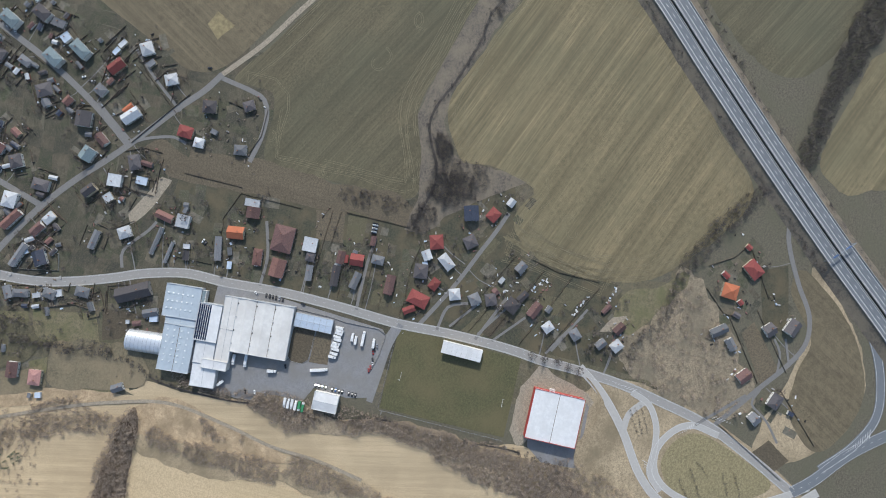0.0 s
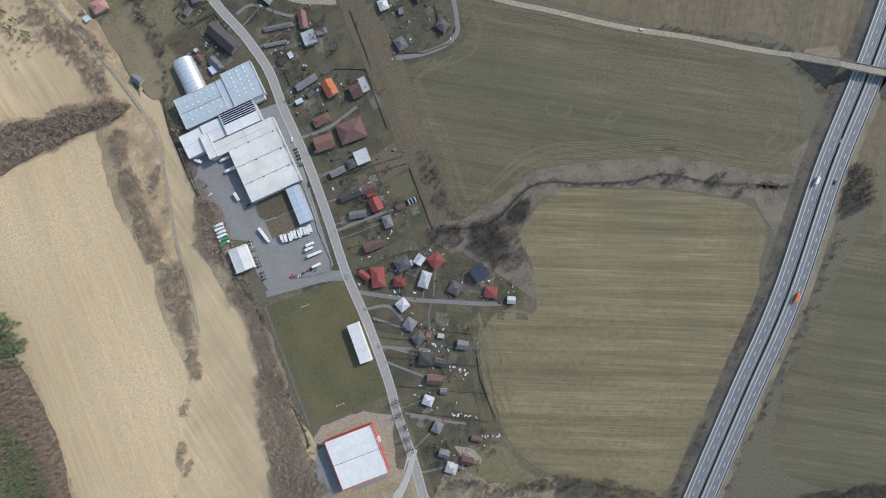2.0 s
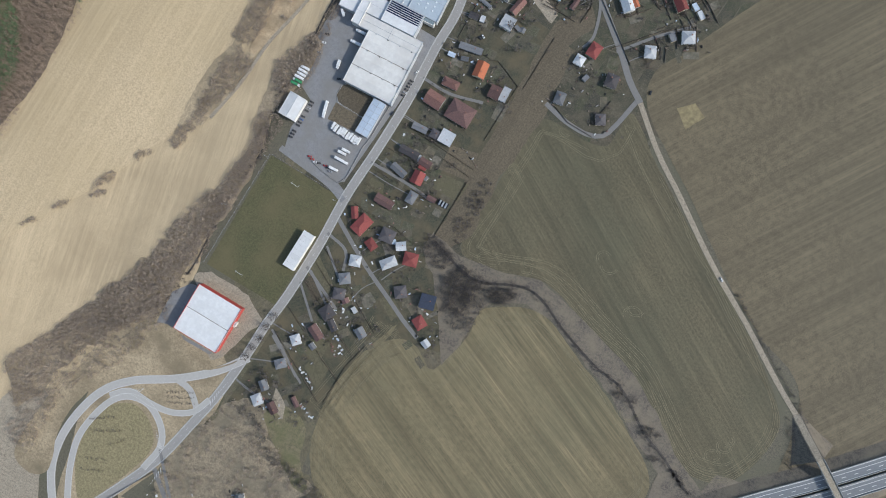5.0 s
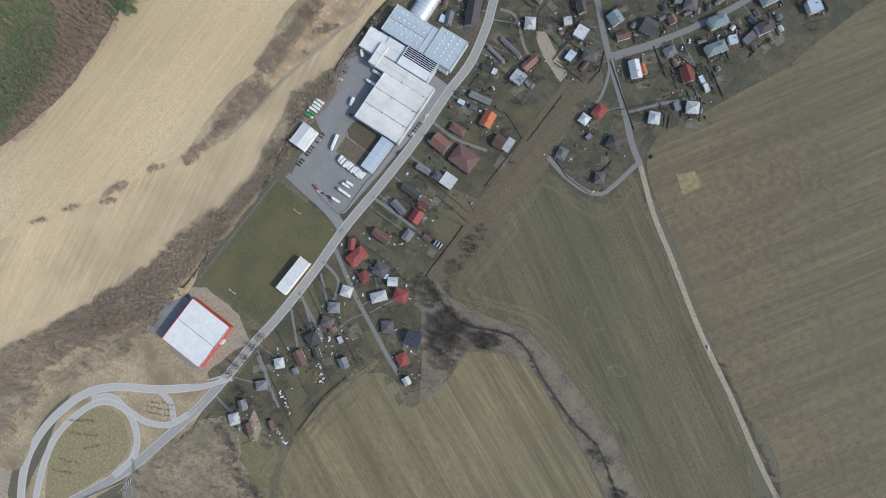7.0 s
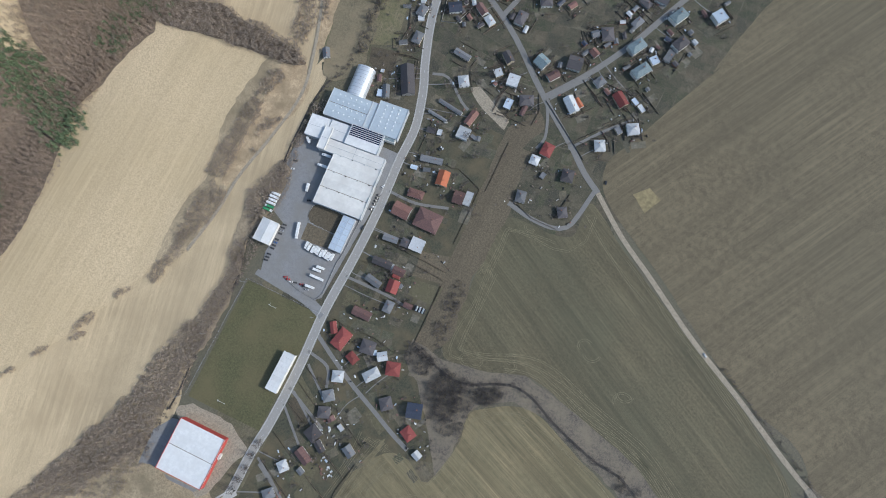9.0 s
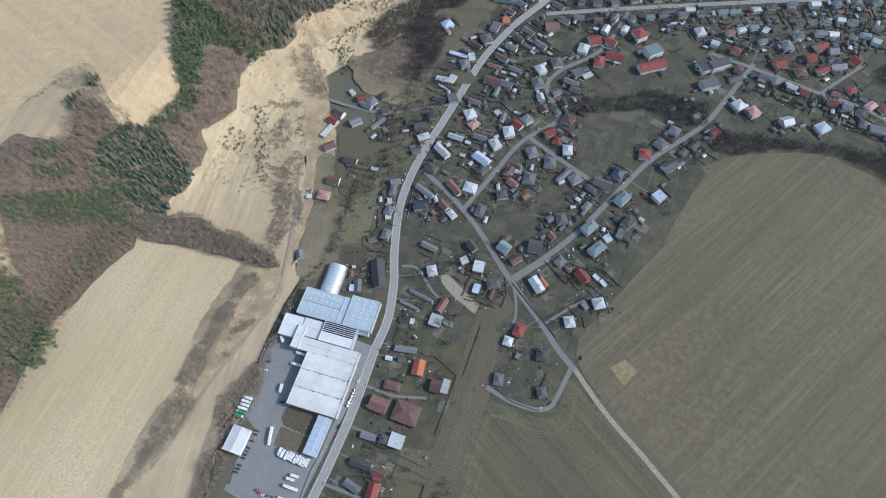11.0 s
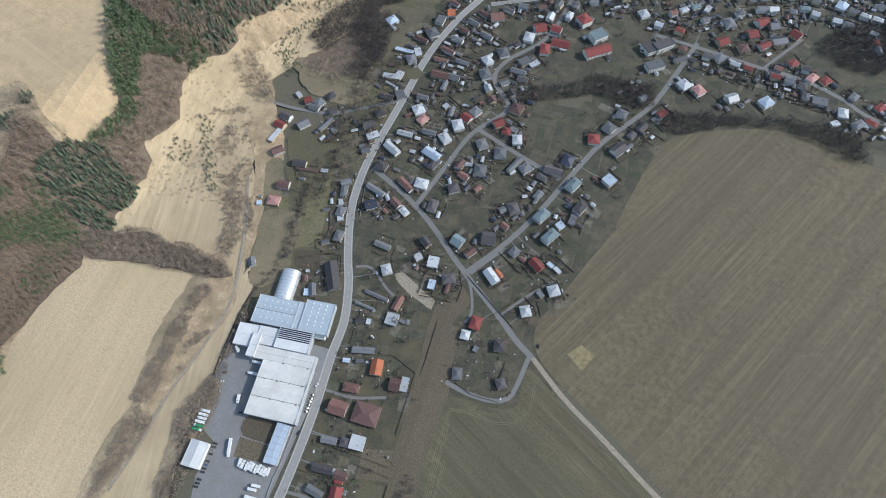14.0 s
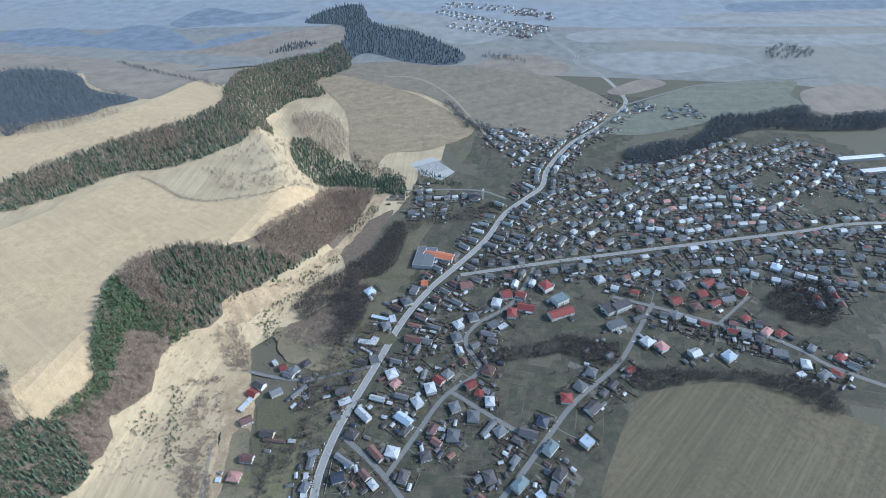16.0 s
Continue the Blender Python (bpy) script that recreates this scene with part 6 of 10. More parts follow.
sheet("scrub_ground", [(-211.9, -44.9), (-209.9, -5.3), (-217.8, 20.3), (-225.4, 64.5), (-223, 98.2), (-213.3, 119.2), (-200.6, 110), (-199.7, 63.8), (-208.9, 27.7), (-196.2, 2.4), (-194.7, -15.4), (-192.4, -56.8), (-196.3, -94.3), (-200.1, -131.1), (-198.1, -163.3), (-204.6, -189), (-220.9, -213.6), (-248.7, -239.2), (-276.6, -267.8), (-277, -252.5), (-255.1, -208.7), (-242.1, -168.4), (-233.7, -129.7), (-227.9, -85.6)],
      M["scrub"], 0.5, "brown leaf litter under shrubs", "scrub", True, 5)
sheet("scrub_ground", [(-300, -301.3), (-284.4, -268.5), (-267.6, -227.7), (-249.7, -183.1), (-220.2, -133.8), (-203.3, -163), (-198.3, -188.4), (-224.6, -226), (-249.1, -276.2), (-258.9, -317), (-272.4, -335.6)],
      M["scrub"], 0.55, "brown leaf litter under shrubs", "scrub", True, 5)
sheet("scrub_ground", [(-282.1, 202.7), (-266.3, 213.8), (-263.9, 127.4), (-266.7, 73.3), (-250.7, 70.7), (-253.5, 19.2), (-261.7, -18.8), (-277.6, -24.2), (-282.7, 29.9), (-274.7, 73.3), (-286.5, 127.1)],
      M["drygrass"], 0.7, "brown scrub strip across the field", "scrub", True, 3)
sheet("scrub_ground", [(-120.7, -311.4), (-107.7, -268.3), (-88.2, -213.9), (-34.7, -236.1), (11.2, -266.8), (-86.8, -345.3)],
      M["rough"], 0.2, "brown rough ground with bushes", "scrub", True, 9)
sheet("grass_island", [(-197.5, -338.3), (-201.3, -303.5), (-188.3, -284.2), (-170.2, -275.4), (-147.7, -285), (-136.6, -307), (-149.4, -347.9), (-167.3, -382.6), (-189.3, -359.2)],
      M["island"], 0.2, "grass inside the slip road loop", "grass", True, 0.5)
sheet("grass_island", [(-62.9, -317.2), (-35.2, -249.3), (-64.1, -222.6), (-91.6, -223.5), (-103.4, -265.3), (-117.8, -318.8), (-94.3, -324.5)],
      M["rough"], 0.15, "dry rough grass beside the road", "grass", True, 6)
sheet("grass_patch", [(-20.3, -207.7), (-11.4, -232.5), (10.4, -257.1), (-1.1, -262.6), (-35.1, -238.1), (-60.9, -217.4), (-47.6, -199.1)],
      M["oldgrass"], 0.2, "olive rough lawn by the wheat field", "grass", True, 2)
sheet("garden_strip", [(-11, 234.6), (13.8, 234.5), (12.1, 202.3), (17.5, 164.6), (12.2, 94.6), (17.6, 29.9), (4.1, 8.3), (-11.1, 8.3)],
      M["bed"], 0.14, "rough brown grass strip behind the gardens", "grass", False, 3)
sheet("wood_floor", [(-498.5, 496.6), (-494, 522.4), (-484.3, 560.5), (-466.9, 582.6), (-438.7, 588.2), (-395.3, 604.8), (-365.4, 680.1), (-355.2, 773), (-364.4, 877.8), (-328.3, 895.4), (-293.3, 893.6), (-284.9, 841.8), (-285, 814.3), (-291.1, 772.5), (-302.2, 717.8), (-311.6, 675.5), (-323.9, 633.9), (-335.8, 595.5), (-346.2, 564.8), (-361.9, 541.6), (-365, 524.4), (-358.2, 513.2), (-365.2, 487.4), (-377.4, 468.5), (-388.2, 452.6), (-389.2, 434.6), (-386.9, 409.5), (-379.2, 382.7), (-386.5, 357.2), (-394.9, 336.8), (-384.9, 323.2), (-382.2, 302.2), (-385, 289.3), (-383.3, 265.9), (-391.8, 249.5), (-383.4, 231.2), (-352, 242.3), (-313.6, 236.8), (-270.8, 234.2), (-240.2, 224.3), (-258.9, 214.4), (-303.6, 210.5), (-347.2, 205), (-389, 195.8), (-410.4, 201.7), (-396.9, 187.7), (-410.4, 144), (-417.8, 105.3), (-443.4, 74.3), (-538.7, 219.7), (-488.8, 244.9), (-487.8, 271.5), (-493.8, 301.3), (-466.8, 300.5), (-450.3, 293.9), (-431.3, 309.1), (-420.8, 342.5), (-437, 388.7), (-466.5, 434.9)],
      M["woodfloor"], 0.95, "brown forest floor on the bank", "forest floor", True, 3)
sheet("wood_floor", [(-548.6, 13.7), (-458.5, 116.4), (-423.2, 50.2), (-410.4, -22.9), (-411, -73.3), (-425.7, -138.9), (-448.5, -192.9)],
      M["woodfloor"], 0.95, "brown forest floor on the slope", "forest floor", True, 2)
sheet("wood_floor", [(-335.5, 733.3), (-293.1, 763.1), (-233.7, 849.2), (-235.1, 766.2), (-214.2, 656.1), (-196.3, 561.5), (-243.9, 512.8), (-287.1, 532.7), (-241, 608.8), (-266.8, 696.4)],
      M["woodfloor"], 0.5, "dark floor of the valley wood", "forest floor", True, 4)
sheet("verge", [(-218.8, -154.1), (-121.6, -191.7), (-104.4, -221), (-108.6, -266.6), (-129.6, -338.2), (-167.3, -408), (-186.7, -406.8), (-243.2, -176.6)],
      M["drygrass"], 0.12, "dry grass verges round the interchange", "grass", True, 2)
sheet("verge", [(46.7, -376.2), (6.9, -418.8), (-36.7, -445.4), (-74.8, -448.3), (-119.2, -424.9), (-145.2, -386.3), (-136.1, -356.4), (-59, -377.8), (-18.2, -385.3)],
      M["drygrass"], 0.1, "dull dry grass beside the slip road", "grass", True, 2)
sheet("verge", [(-68, -206.7), (-33.8, -254.6), (-52.4, -314.8), (-87.8, -328.6), (-116.5, -312.9), (-103.4, -265.3), (-91.6, -223.5)],
      M["rough"], 0.13, "dry rough grass beside the road", "grass", True, 6)
sheet("verge", [(-248, -378.4), (-247.9, -309.2), (-229.3, -252.8), (-190.4, -194.5), (-136.4, -207.4), (-110.3, -186.8), (-128.6, -208.1), (-191.5, -254.3), (-217.1, -284.8), (-224.2, -328.5), (-212.1, -377.3)],
      M["drygrass"], 0.6, "dry grass slope above the slip road", "grass", True, 2)
sheet("bank", [(-14.8, 16.4), (20.3, 9.4), (60.7, 18), (95.7, 29.8), (133.4, 23.3), (165.7, 14.7), (214, 1.8), (251.6, -17.6), (294.5, -45.6), (326.6, -59), (333.1, -39.1), (358.8, -31.5), (312.6, -94.6), (275.1, -149.5), (292, -110.2), (284.9, -67.1), (248.4, -51), (208.7, -28.4), (165.7, -12.2), (123.2, 3.9), (95.8, 2.9), (68.8, -10.6), (60.8, -24.1), (63.5, -51.1), (58.1, -89), (36.5, -56.6), (4.1, -18.7), (-14.8, -2.5)],
      M["bank"], 0.13, "dull brown rough banks of the stream", "grass", False, 2)
sheet("field", [(274.9, -216.3), (369.9, -131.2), (442.2, -68), (544.9, -471.7), (352.7, -387.1), (313.6, -370), (263.6, -355.6), (236.4, -339), (219.9, -314.3), (227, -278.6), (253, -244.2)],
      M["crop_b"], 0.1, "brown-green field past the motorway", "field", True, 2)
sheet("field", [(268.7, -398.8), (217.3, -377.3), (168, -362.9), (139.3, -362), (121.5, -393.1), (135.9, -428.3), (163, -525.2), (309.9, -493.5)],
      M["crop_a"], 0.1, "olive field past the motorway", "field", True, 2)
sheet("field", [(14.9, -361), (39.4, -369.4), (1.6, -420), (-52.5, -448.9), (-98.4, -442.4), (-127.1, -415.5), (-96.4, -383.5), (-57.7, -383.1), (-22.8, -389.1)],
      M["crop_c"], 0.17, "rough grass field inside the slip road", "field", True, 1)
sheet("garden_patch", [(-33.7, -322.8), (-20.1, -332.5), (-59.3, -365.5), (-76.7, -351.1)],
      M["bed"], 0.18, "pale brown dug garden strip", "garden", False, 0.5)
sheet("garden_patch", [(28.9, -326.9), (40.8, -352.3), (-22.8, -366.7), (-23.4, -341.7)],
      M["lawn"], 0.18, "green lawn between houses", "garden", False, 0.5)
sheet("bare_ground", [(-261.4, 86.8), (-255, 123), (-254.4, 170.8), (-242.5, 211), (-223.9, 198.8), (-227.2, 169.8), (-236.8, 138.3), (-248.7, 99.4)],
      M["sand"], 0.72, "eroded bare sandy ground on the slope", "bare ground", True, 3)
sheet("lawn", [(-174.8, 341.1), (-164.5, 281.6), (-189.7, 271.5), (-203.6, 332.2)],
      M["oldgrass"], 0.2, "yellow-green rough lawn behind the houses", "garden", False, 1)
sheet("garden_patch", [(-157.2, 276.9), (-154.8, 242.5), (-181.6, 252.5), (-187.1, 270)],
      M["bed"], 0.2, "brown dug garden behind the houses", "garden", False, 1)
sheet("lawn", [(-223.2, 304.6), (-205.4, 259.5), (-232.5, 246.7), (-250.5, 303.8)],
      M["oldgrass"], 0.2, "dry olive grass by the brook", "garden", False, 1)
sheet("lawn", [(-183.3, 371), (-177.9, 344.7), (-202.5, 336.9), (-201.5, 366.1)],
      M["oldgrass"], 0.2, "rough lawn behind the houses", "garden", False, 1)
sheet("lawn", [(-223.4, 332.3), (-214.8, 315.2), (-229.6, 312.9), (-235.7, 326.2)],
      M["oldgrass"], 0.2, "small lawn beside a house", "garden", False, 1)
sheet("garden_patch", [(-95.8, -60.6), (-69.4, -77.5), (-70.7, -96.8), (-98.2, -80.1)],
      M["dulllawn"], 0.21, "dull lawn beside a drive", "garden", False, 1)
sheet("garden_patch", [(-92.7, -79.9), (-74.1, -92.1), (-76.2, -101.5), (-95.9, -89.6)],
      M["bed"], 0.21, "brown dug plot between two drives", "garden", False, 1)
sheet("garden_patch", [(-16.2, -55.4), (-1.1, -66.3), (-5.1, -77.4), (-25.9, -65.7)],
      M["dulllawn"], 0.21, "small fenced lawn by the lane", "garden", False, 1)
sheet("garden_patch", [(-79.5, 30.6), (-71.9, 15.8), (-92.6, 16.1), (-93.2, 29.9)],
      M["dulllawn"], 0.21, "small dry lawn beside a house", "garden", False, 1)
sheet("garden_patch", [(-17.3, 102.4), (-12.5, 74.4), (-41.8, 70.4), (-45.2, 95.3)],
      M["bed"], 0.21, "dull brown garden behind the houses", "garden", False, 1)
sheet("garden_patch", [(-9.6, 71.8), (-10.5, 52.5), (-38.2, 51.1), (-41, 67.2)],
      M["dulllawn"], 0.21, "long dry lawn behind a house", "garden", False, 1)
sheet("garden_patch", [(-65.6, -189.4), (-48.6, -199.4), (-44.3, -212.3), (-61.7, -205.3)],
      M["dirt"], 0.21, "bare sandy yard beside a shed", "garden", False, 1)
sheet("garden_patch", [(-43.5, -125.4), (-42.9, -150.4), (-60.7, -146.3), (-61, -126.9)],
      M["dulllawn"], 0.21, "dry lawn beside the sheds", "garden", False, 1)
sheet("garden_patch", [(-31.3, -147.6), (-31.4, -170), (-53.2, -158.5), (-50.2, -143.8)],
      M["dulllawn"], 0.21, "dry lawn beside the sheds", "garden", False, 1)
sheet("garden_patch", [(-141.3, -357.6), (-127, -371), (-140.7, -393.6), (-154.3, -382.8)],
      M["bed"], 0.21, "dull ploughed plot by the slip road", "garden", False, 1)
sheet("lawn", [(-255.8, 423.2), (-196.7, 431.4), (-187.8, 384.3), (-189.1, 346.1), (-203.6, 323.3), (-226, 339), (-246.2, 384.3)],
      M["dulllawn"], 0.45, "dull grass below the hillside houses", "grass", True, 4)
sheet("lawn", [(-240.2, 302.7), (-200.9, 313.2), (-186.8, 260.5), (-189.5, 232.6), (-215.1, 218.1), (-231.8, 260.7)],
      M["roughgreen"], 0.45, "olive rough grass by the brook", "grass", True, 4)
sheet("lawn", [(-266.1, 369), (-247.7, 375), (-228.4, 322), (-245.6, 312.8)],
      M["roughgreen"], 0.45, "rough grass round the hillside houses", "grass", True, 4)
sheet("lawn", [(-299, 530.5), (-246.3, 547.6), (-185.1, 520.8), (-201, 479.3), (-250.3, 480.2), (-281.4, 502.4)],
      M["roughgreen"], 0.45, "rough grass above the lane", "grass", True, 4)
sheet("lawn", [(-190.6, 513.8), (-161.2, 533.3), (-145.4, 511.3), (-180.7, 488.4)],
      M["oldgrass"], 0.45, "yellowish grass beside the lane", "grass", True, 4)
sheet("lawn", [(-177.7, 567.7), (-133.8, 560.1), (-135.5, 540.8), (-181.5, 543.8)],
      M["dulllawn"], 0.45, "dull lawn behind a white house", "grass", True, 4)

# ---- streams ----
tagged(new("stream", mesh_of("stream", *ribbon([(-10, 9.4), (10.6, 3.4), (31.6, -2), (50.5, -0.4), (73.1, 11), (92, 16.9), (112.4, 13.1), (133.4, 3.4), (159.8, -5.8), (186.1, -13.3), (208.7, -15.4), (227.5, -24.6), (253.8, -41.8), (279.5, -51), (309.5, -66), (294.3, -59.1), (319, -69.5)], 1.2, 0.19), M["water"])), "narrow dark winding stream in the field", "stream", kind="structure")
tagged(new("stream", mesh_of("stream", *ribbon([(-211.8, 363.2), (-201.8, 293.8), (-201.3, 238.4), (-212.9, 204.8), (-213.6, 140.9), (-208.4, 97.8), (-211.1, 63.9), (-208.5, 31.3), (-196.4, -4.5), (-200.3, -55.4), (-195.2, -120.6), (-195.3, -142.8)], 0.8, 0.5), M["water"])), "dark ditch along the foot of the slope", "stream", kind="structure")

# ---- the motorway ----
motorway([(1009.1, 695.6), (911.9, 581.3), (814.7, 467), (717.6, 352.8), (620.4, 238.5), (555.6, 162.3), (490.8, 86.2), (426, 10), (357, -66), (278, -164), (207, -238), (134, -315), (65.7, -390), (14, -450), (-39.1, -509.8), (-105.6, -584.5), (-185.3, -674.2), (-251.7, -749)])
overbridge([(365.3, 48.0, 0.3), (381.2, 35.6, 5.5), (397.2, 23.2, 12.0), (436.6, -1.5, 12.0), (478.9, -28.2, 6.0), (529.7, -60.1, 0.3)])
gantry(63.6, -392.0, -132)

# ---- wheel tracks in the fields ----
tracks([(54.3, -96), (60.8, -72.7), (65.1, -50), (62.4, -25.2), (74.2, -13.3), (99, 0.7), (123.2, 2.3), (166.2, -14.9), (208.7, -31.6), (248.5, -53.1), (275.8, -69.8), (285, -84.3), (284, -104.8), (264.2, -135.6), (256.8, -174), (216.4, -211.2), (158.6, -253.1), (125.2, -287.6), (107.6, -301.4), (90.5, -303.1), (54.7, -283.3), (17.9, -252.2), (-7.3, -221.9), (-16.1, -184.2), (-18.2, -149.5), (-9.5, -109.8), (2.3, -80.6), (-16, -188.8), (-15.9, -151.4), (-8.4, -114.5), (6.8, -90.1), (28.4, -85.2), (48.4, -97.6)], (1.5, 3, 4.5, 6.5, 9, 12, 16, 21), "pale wheel marks round the wheat field")
tracks([(88, 210.6), (133.2, 180.4), (185.8, 148.6), (227.1, 123.8), (282.8, 92), (335.3, 56), (357.8, 29.7), (358, -7.9), (343.1, -41.2), (313.2, -52.5), (290.7, -45), (246.2, -15.4), (208.6, 3.4), (159.7, 14.7), (125.9, 26), (95.7, 29.8), (58, 16.9), (31.6, 11), (14.3, 19.1), (14.3, 67.6), (12.7, 124.2), (16.5, 161.9), (76.8, 167.7), (84.3, 188.1)], (2, 4, 6.5, 9, 13, 18), "pale wheel marks round the stubble field")
wheel_turns([(-1.3, -181.2), (28.4, -191.9), (58.2, -218.9), (227.8, -167), (211.8, -191.4), (171.5, -213.1), (12.2, -102.6), (25.7, -137.7), (79.6, -18.7), (101.2, -10.6), (25.6, 105.4), (41.8, 24.5), (74.2, 32.5), (138.7, 80.9), (181.7, 51.3), (321.2, -29.4), (326.5, -7.9), (41.8, 169.9), (235.5, -34.8)], "loops of pale wheel marks at the field edges")

# ---- woods, scrub and hedges ----
grove("scrub", fill([(352.7, -106.7), (367.1, -86.2), (382.1, -68.8), (397.8, -80.4), (391, -106.6), (373.8, -114.5)], 3.4, 0.95), BARE, M["twig_d"], "dark thicket beside the motorway", "scrub", (0.45, 0.8))
grove("scrub", fill([(352.8, 45.2), (386.5, 28.1), (392.4, 13.3), (383.4, -3.4), (375.5, 13.9), (360.7, 35.4)], 3.4, 0.8), BUSH, M["twig_d"], "dark shrubs beside the bridge ramp", "scrub", (0.6, 1.1))
grove("scrub", along([(258.9, 115.9), (296.5, 93.8), (343.4, 66), (390.2, 38.2)], 2.6, 1.2), BUSH, M["twig_d"], "dark hedge along the field road", "scrub", (0.5, 1.0))
grove("scrub", fill([(212.4, -16.5), (218.9, -21), (214.4, -29.5), (206, -24.9)], 2.8, 0.95), BARE, M["twig_d"], "dark alder thicket by the stream", "scrub", (0.35, 0.6))
grove("scrub", fill([(257, -32.7), (268.8, -36), (260.5, -42.4), (245.2, -39)], 2.8, 0.95), BARE, M["twig_d"], "dark alder thicket by the stream", "scrub", (0.35, 0.6))
grove("scrub", fill([(272, -54.2), (279.5, -57.2), (274.3, -62.8), (264.6, -59.8)], 2.8, 0.95), BARE, M["twig_d"], "dark alder thicket by the stream", "scrub", (0.35, 0.6))
grove("scrub", fill([(230.1, -14.4), (235.5, -17.4), (231.8, -23), (224.8, -20)], 2.8, 0.95), BARE, M["twig_d"], "dark alder thicket by the stream", "scrub", (0.35, 0.6))
grove("forest", fill([(-536.2, 9.9), (-454.9, 100.7), (-427.5, 50.8), (-414.8, -20.2), (-414.9, -70.4), (-428, -136.3), (-441.7, -174.1)], 3.8, 0.9), LARCH, M["twig_w"], "brown leafless wood on the slope", "forest", (0.5, 0.85))
grove("forest", fill([(-530.3, -7.7), (-500.4, 14.4), (-454.3, -18.7), (-431, -60.3), (-430.7, -124.1), (-449.2, -165.4)], 3.268, 0.9), PINES, M["pine"], "green young pines on the bank", "forest", (0.62, 1.05))
grove("forest", fill([(-536.6, 213.1), (-476.6, 253), (-452.5, 243.2), (-448.8, 221.3), (-472.1, 198.8), (-504.4, 170.9)], 3.8, 0.85), LARCH, M["twig_w"], "brown leafless wood", "forest", (0.6, 0.95))
grove("forest", fill([(-504.4, 170.9), (-474, 203.4), (-442.2, 229), (-410.6, 217.1), (-440.6, 190.1), (-495.9, 153)], 3.268, 0.9), PINES, M["pine"], "strip of green young pines", "forest", (0.47, 0.85))
grove("forest", fill([(-502.3, 148.7), (-462.6, 175.7), (-418.2, 209.7), (-375.7, 216.3), (-397.4, 197.2), (-412.3, 145), (-419.5, 105.4), (-441.7, 42.9)], 3.6, 0.92), LARCH, M["twig_w"], "dense brown leafless wood", "forest", (0.5, 0.85))
grove("forest", fill([(-516.6, 91.5), (-481, 108.4), (-448.4, 87.3), (-419.1, 64.9), (-412, 37.1), (-457.4, 46.4), (-507.2, 49.1)], 3.268, 0.9), PINES, M["pine"], "green young pines on the bank", "forest", (0.43, 0.8))
grove("forest", fill([(-532.4, 146.3), (-433, 232.5), (-411, 181.8), (-415.4, 131.2), (-418.1, 68.7), (-454.5, 89.8), (-484.7, 108.1), (-517.6, 96.2)], 3.8, 0.85), LARCH, M["twig_w"], "brown leafless wood on the slope", "forest", (0.5, 0.8))
grove("forest", fill([(-506.7, 46.7), (-454.9, 41.3), (-411.5, 25.5), (-406.6, -14.2), (-405.8, -67.5), (-423.5, -131)], 3.9, 0.85), LARCH, M["twig_w"], "brown leafless wood on the slope", "forest", (0.5, 0.8))
grove("forest", fill([(-430.6, 204.5), (-413, 198.1), (-416.3, 146.1), (-437.8, 144.8)], 3.44, 0.8), PINES, M["pine"], "green pines at the wood edge", "forest", (0.47, 0.9))
grove("wood", fill([(-195.7, 527.6), (-162.2, 571.8), (-148.9, 489), (-160.3, 409), (-173.6, 353.2), (-186, 317.3), (-185.6, 279.9), (-191.2, 351.8), (-192.3, 421.9)], 6.5, 0.7), BARE, M["twig_d"], "leafless trees along the brook", "wood", (0.6, 1.0))
grove("scrub", fill([(-268.9, -353.3), (-255, -300.8), (-247.8, -239.5), (-207.9, -173.3), (-188.6, -179.1), (-191.3, -202.1), (-204.6, -247.3), (-229.4, -287.6), (-237.4, -321.6), (-234.8, -367.9)], 4, 0.75), BARE, M["twig"], "leafless shrubs beside the slip road", "scrub", (0.4, 0.8))
grove("scrub", fill([(-117.7, -312.4), (-108.4, -267.5), (-90.3, -215.6), (-34.7, -236.1), (5.8, -264.4), (-85.8, -337.8)], 5, 0.5), BUSH, M["twig"], "scattered brown shrubs on rough ground", "scrub", (0.7, 1.4))
grove("scrub", fill([(25.7, 5.6), (58, -2.5), (63.5, -45.7), (41.9, -51.1), (14.9, -24.1), (20.3, -7.9)], 3.6, 0.75), BARE, M["twig_d"], "dark alder thicket by the stream", "scrub", (0.4, 0.75))
grove("scrub", fill([(55.3, -2.5), (68.8, 7.2), (85, 5.6), (82.3, -5.2), (66.1, -10.6)], 3.2, 0.95), BARE, M["twig_d"], "dark thicket by the stream", "scrub", (0.4, 0.7))
grove("scrub", along([(-10, 9.4), (10.6, 3.4), (31.6, -2), (50.5, -0.4), (73.1, 11), (92, 16.9), (112.4, 13.1), (133.4, 3.4), (159.8, -5.8), (186.1, -13.3), (208.7, -15.4), (227.5, -24.6), (253.8, -41.8), (279.5, -51), (309.5, -66), (294.3, -59.1), (319, -69.5)], 2.6, 1.6), BUSH, M["twig_d"], "dark shrubs along the stream", "scrub", (0.6, 1.2))
grove("scrub", along([(-210.2, 363.7), (-200.2, 294.2), (-200.3, 238.7), (-211.2, 202.5), (-212.5, 141.1), (-207.4, 98.1), (-210, 64.2), (-207.5, 31.5), (-195.4, -4.2), (-199.3, -55.1), (-194.2, -120.4), (-195.5, -148.4), (-198.2, -193.4)], 2.8, 1.8), BUSH, M["twig_d"], "dark shrubs along the ditch", "scrub", (0.6, 1.2))
grove("scrub", fill([(-2.4, 83.8), (10.5, 83.8), (12.2, 19.1), (1.4, 19.1)], 3.4, 0.5), BUSH, M["twig_d"], "dark shrubs behind the gardens", "scrub", (0.8, 1.5))
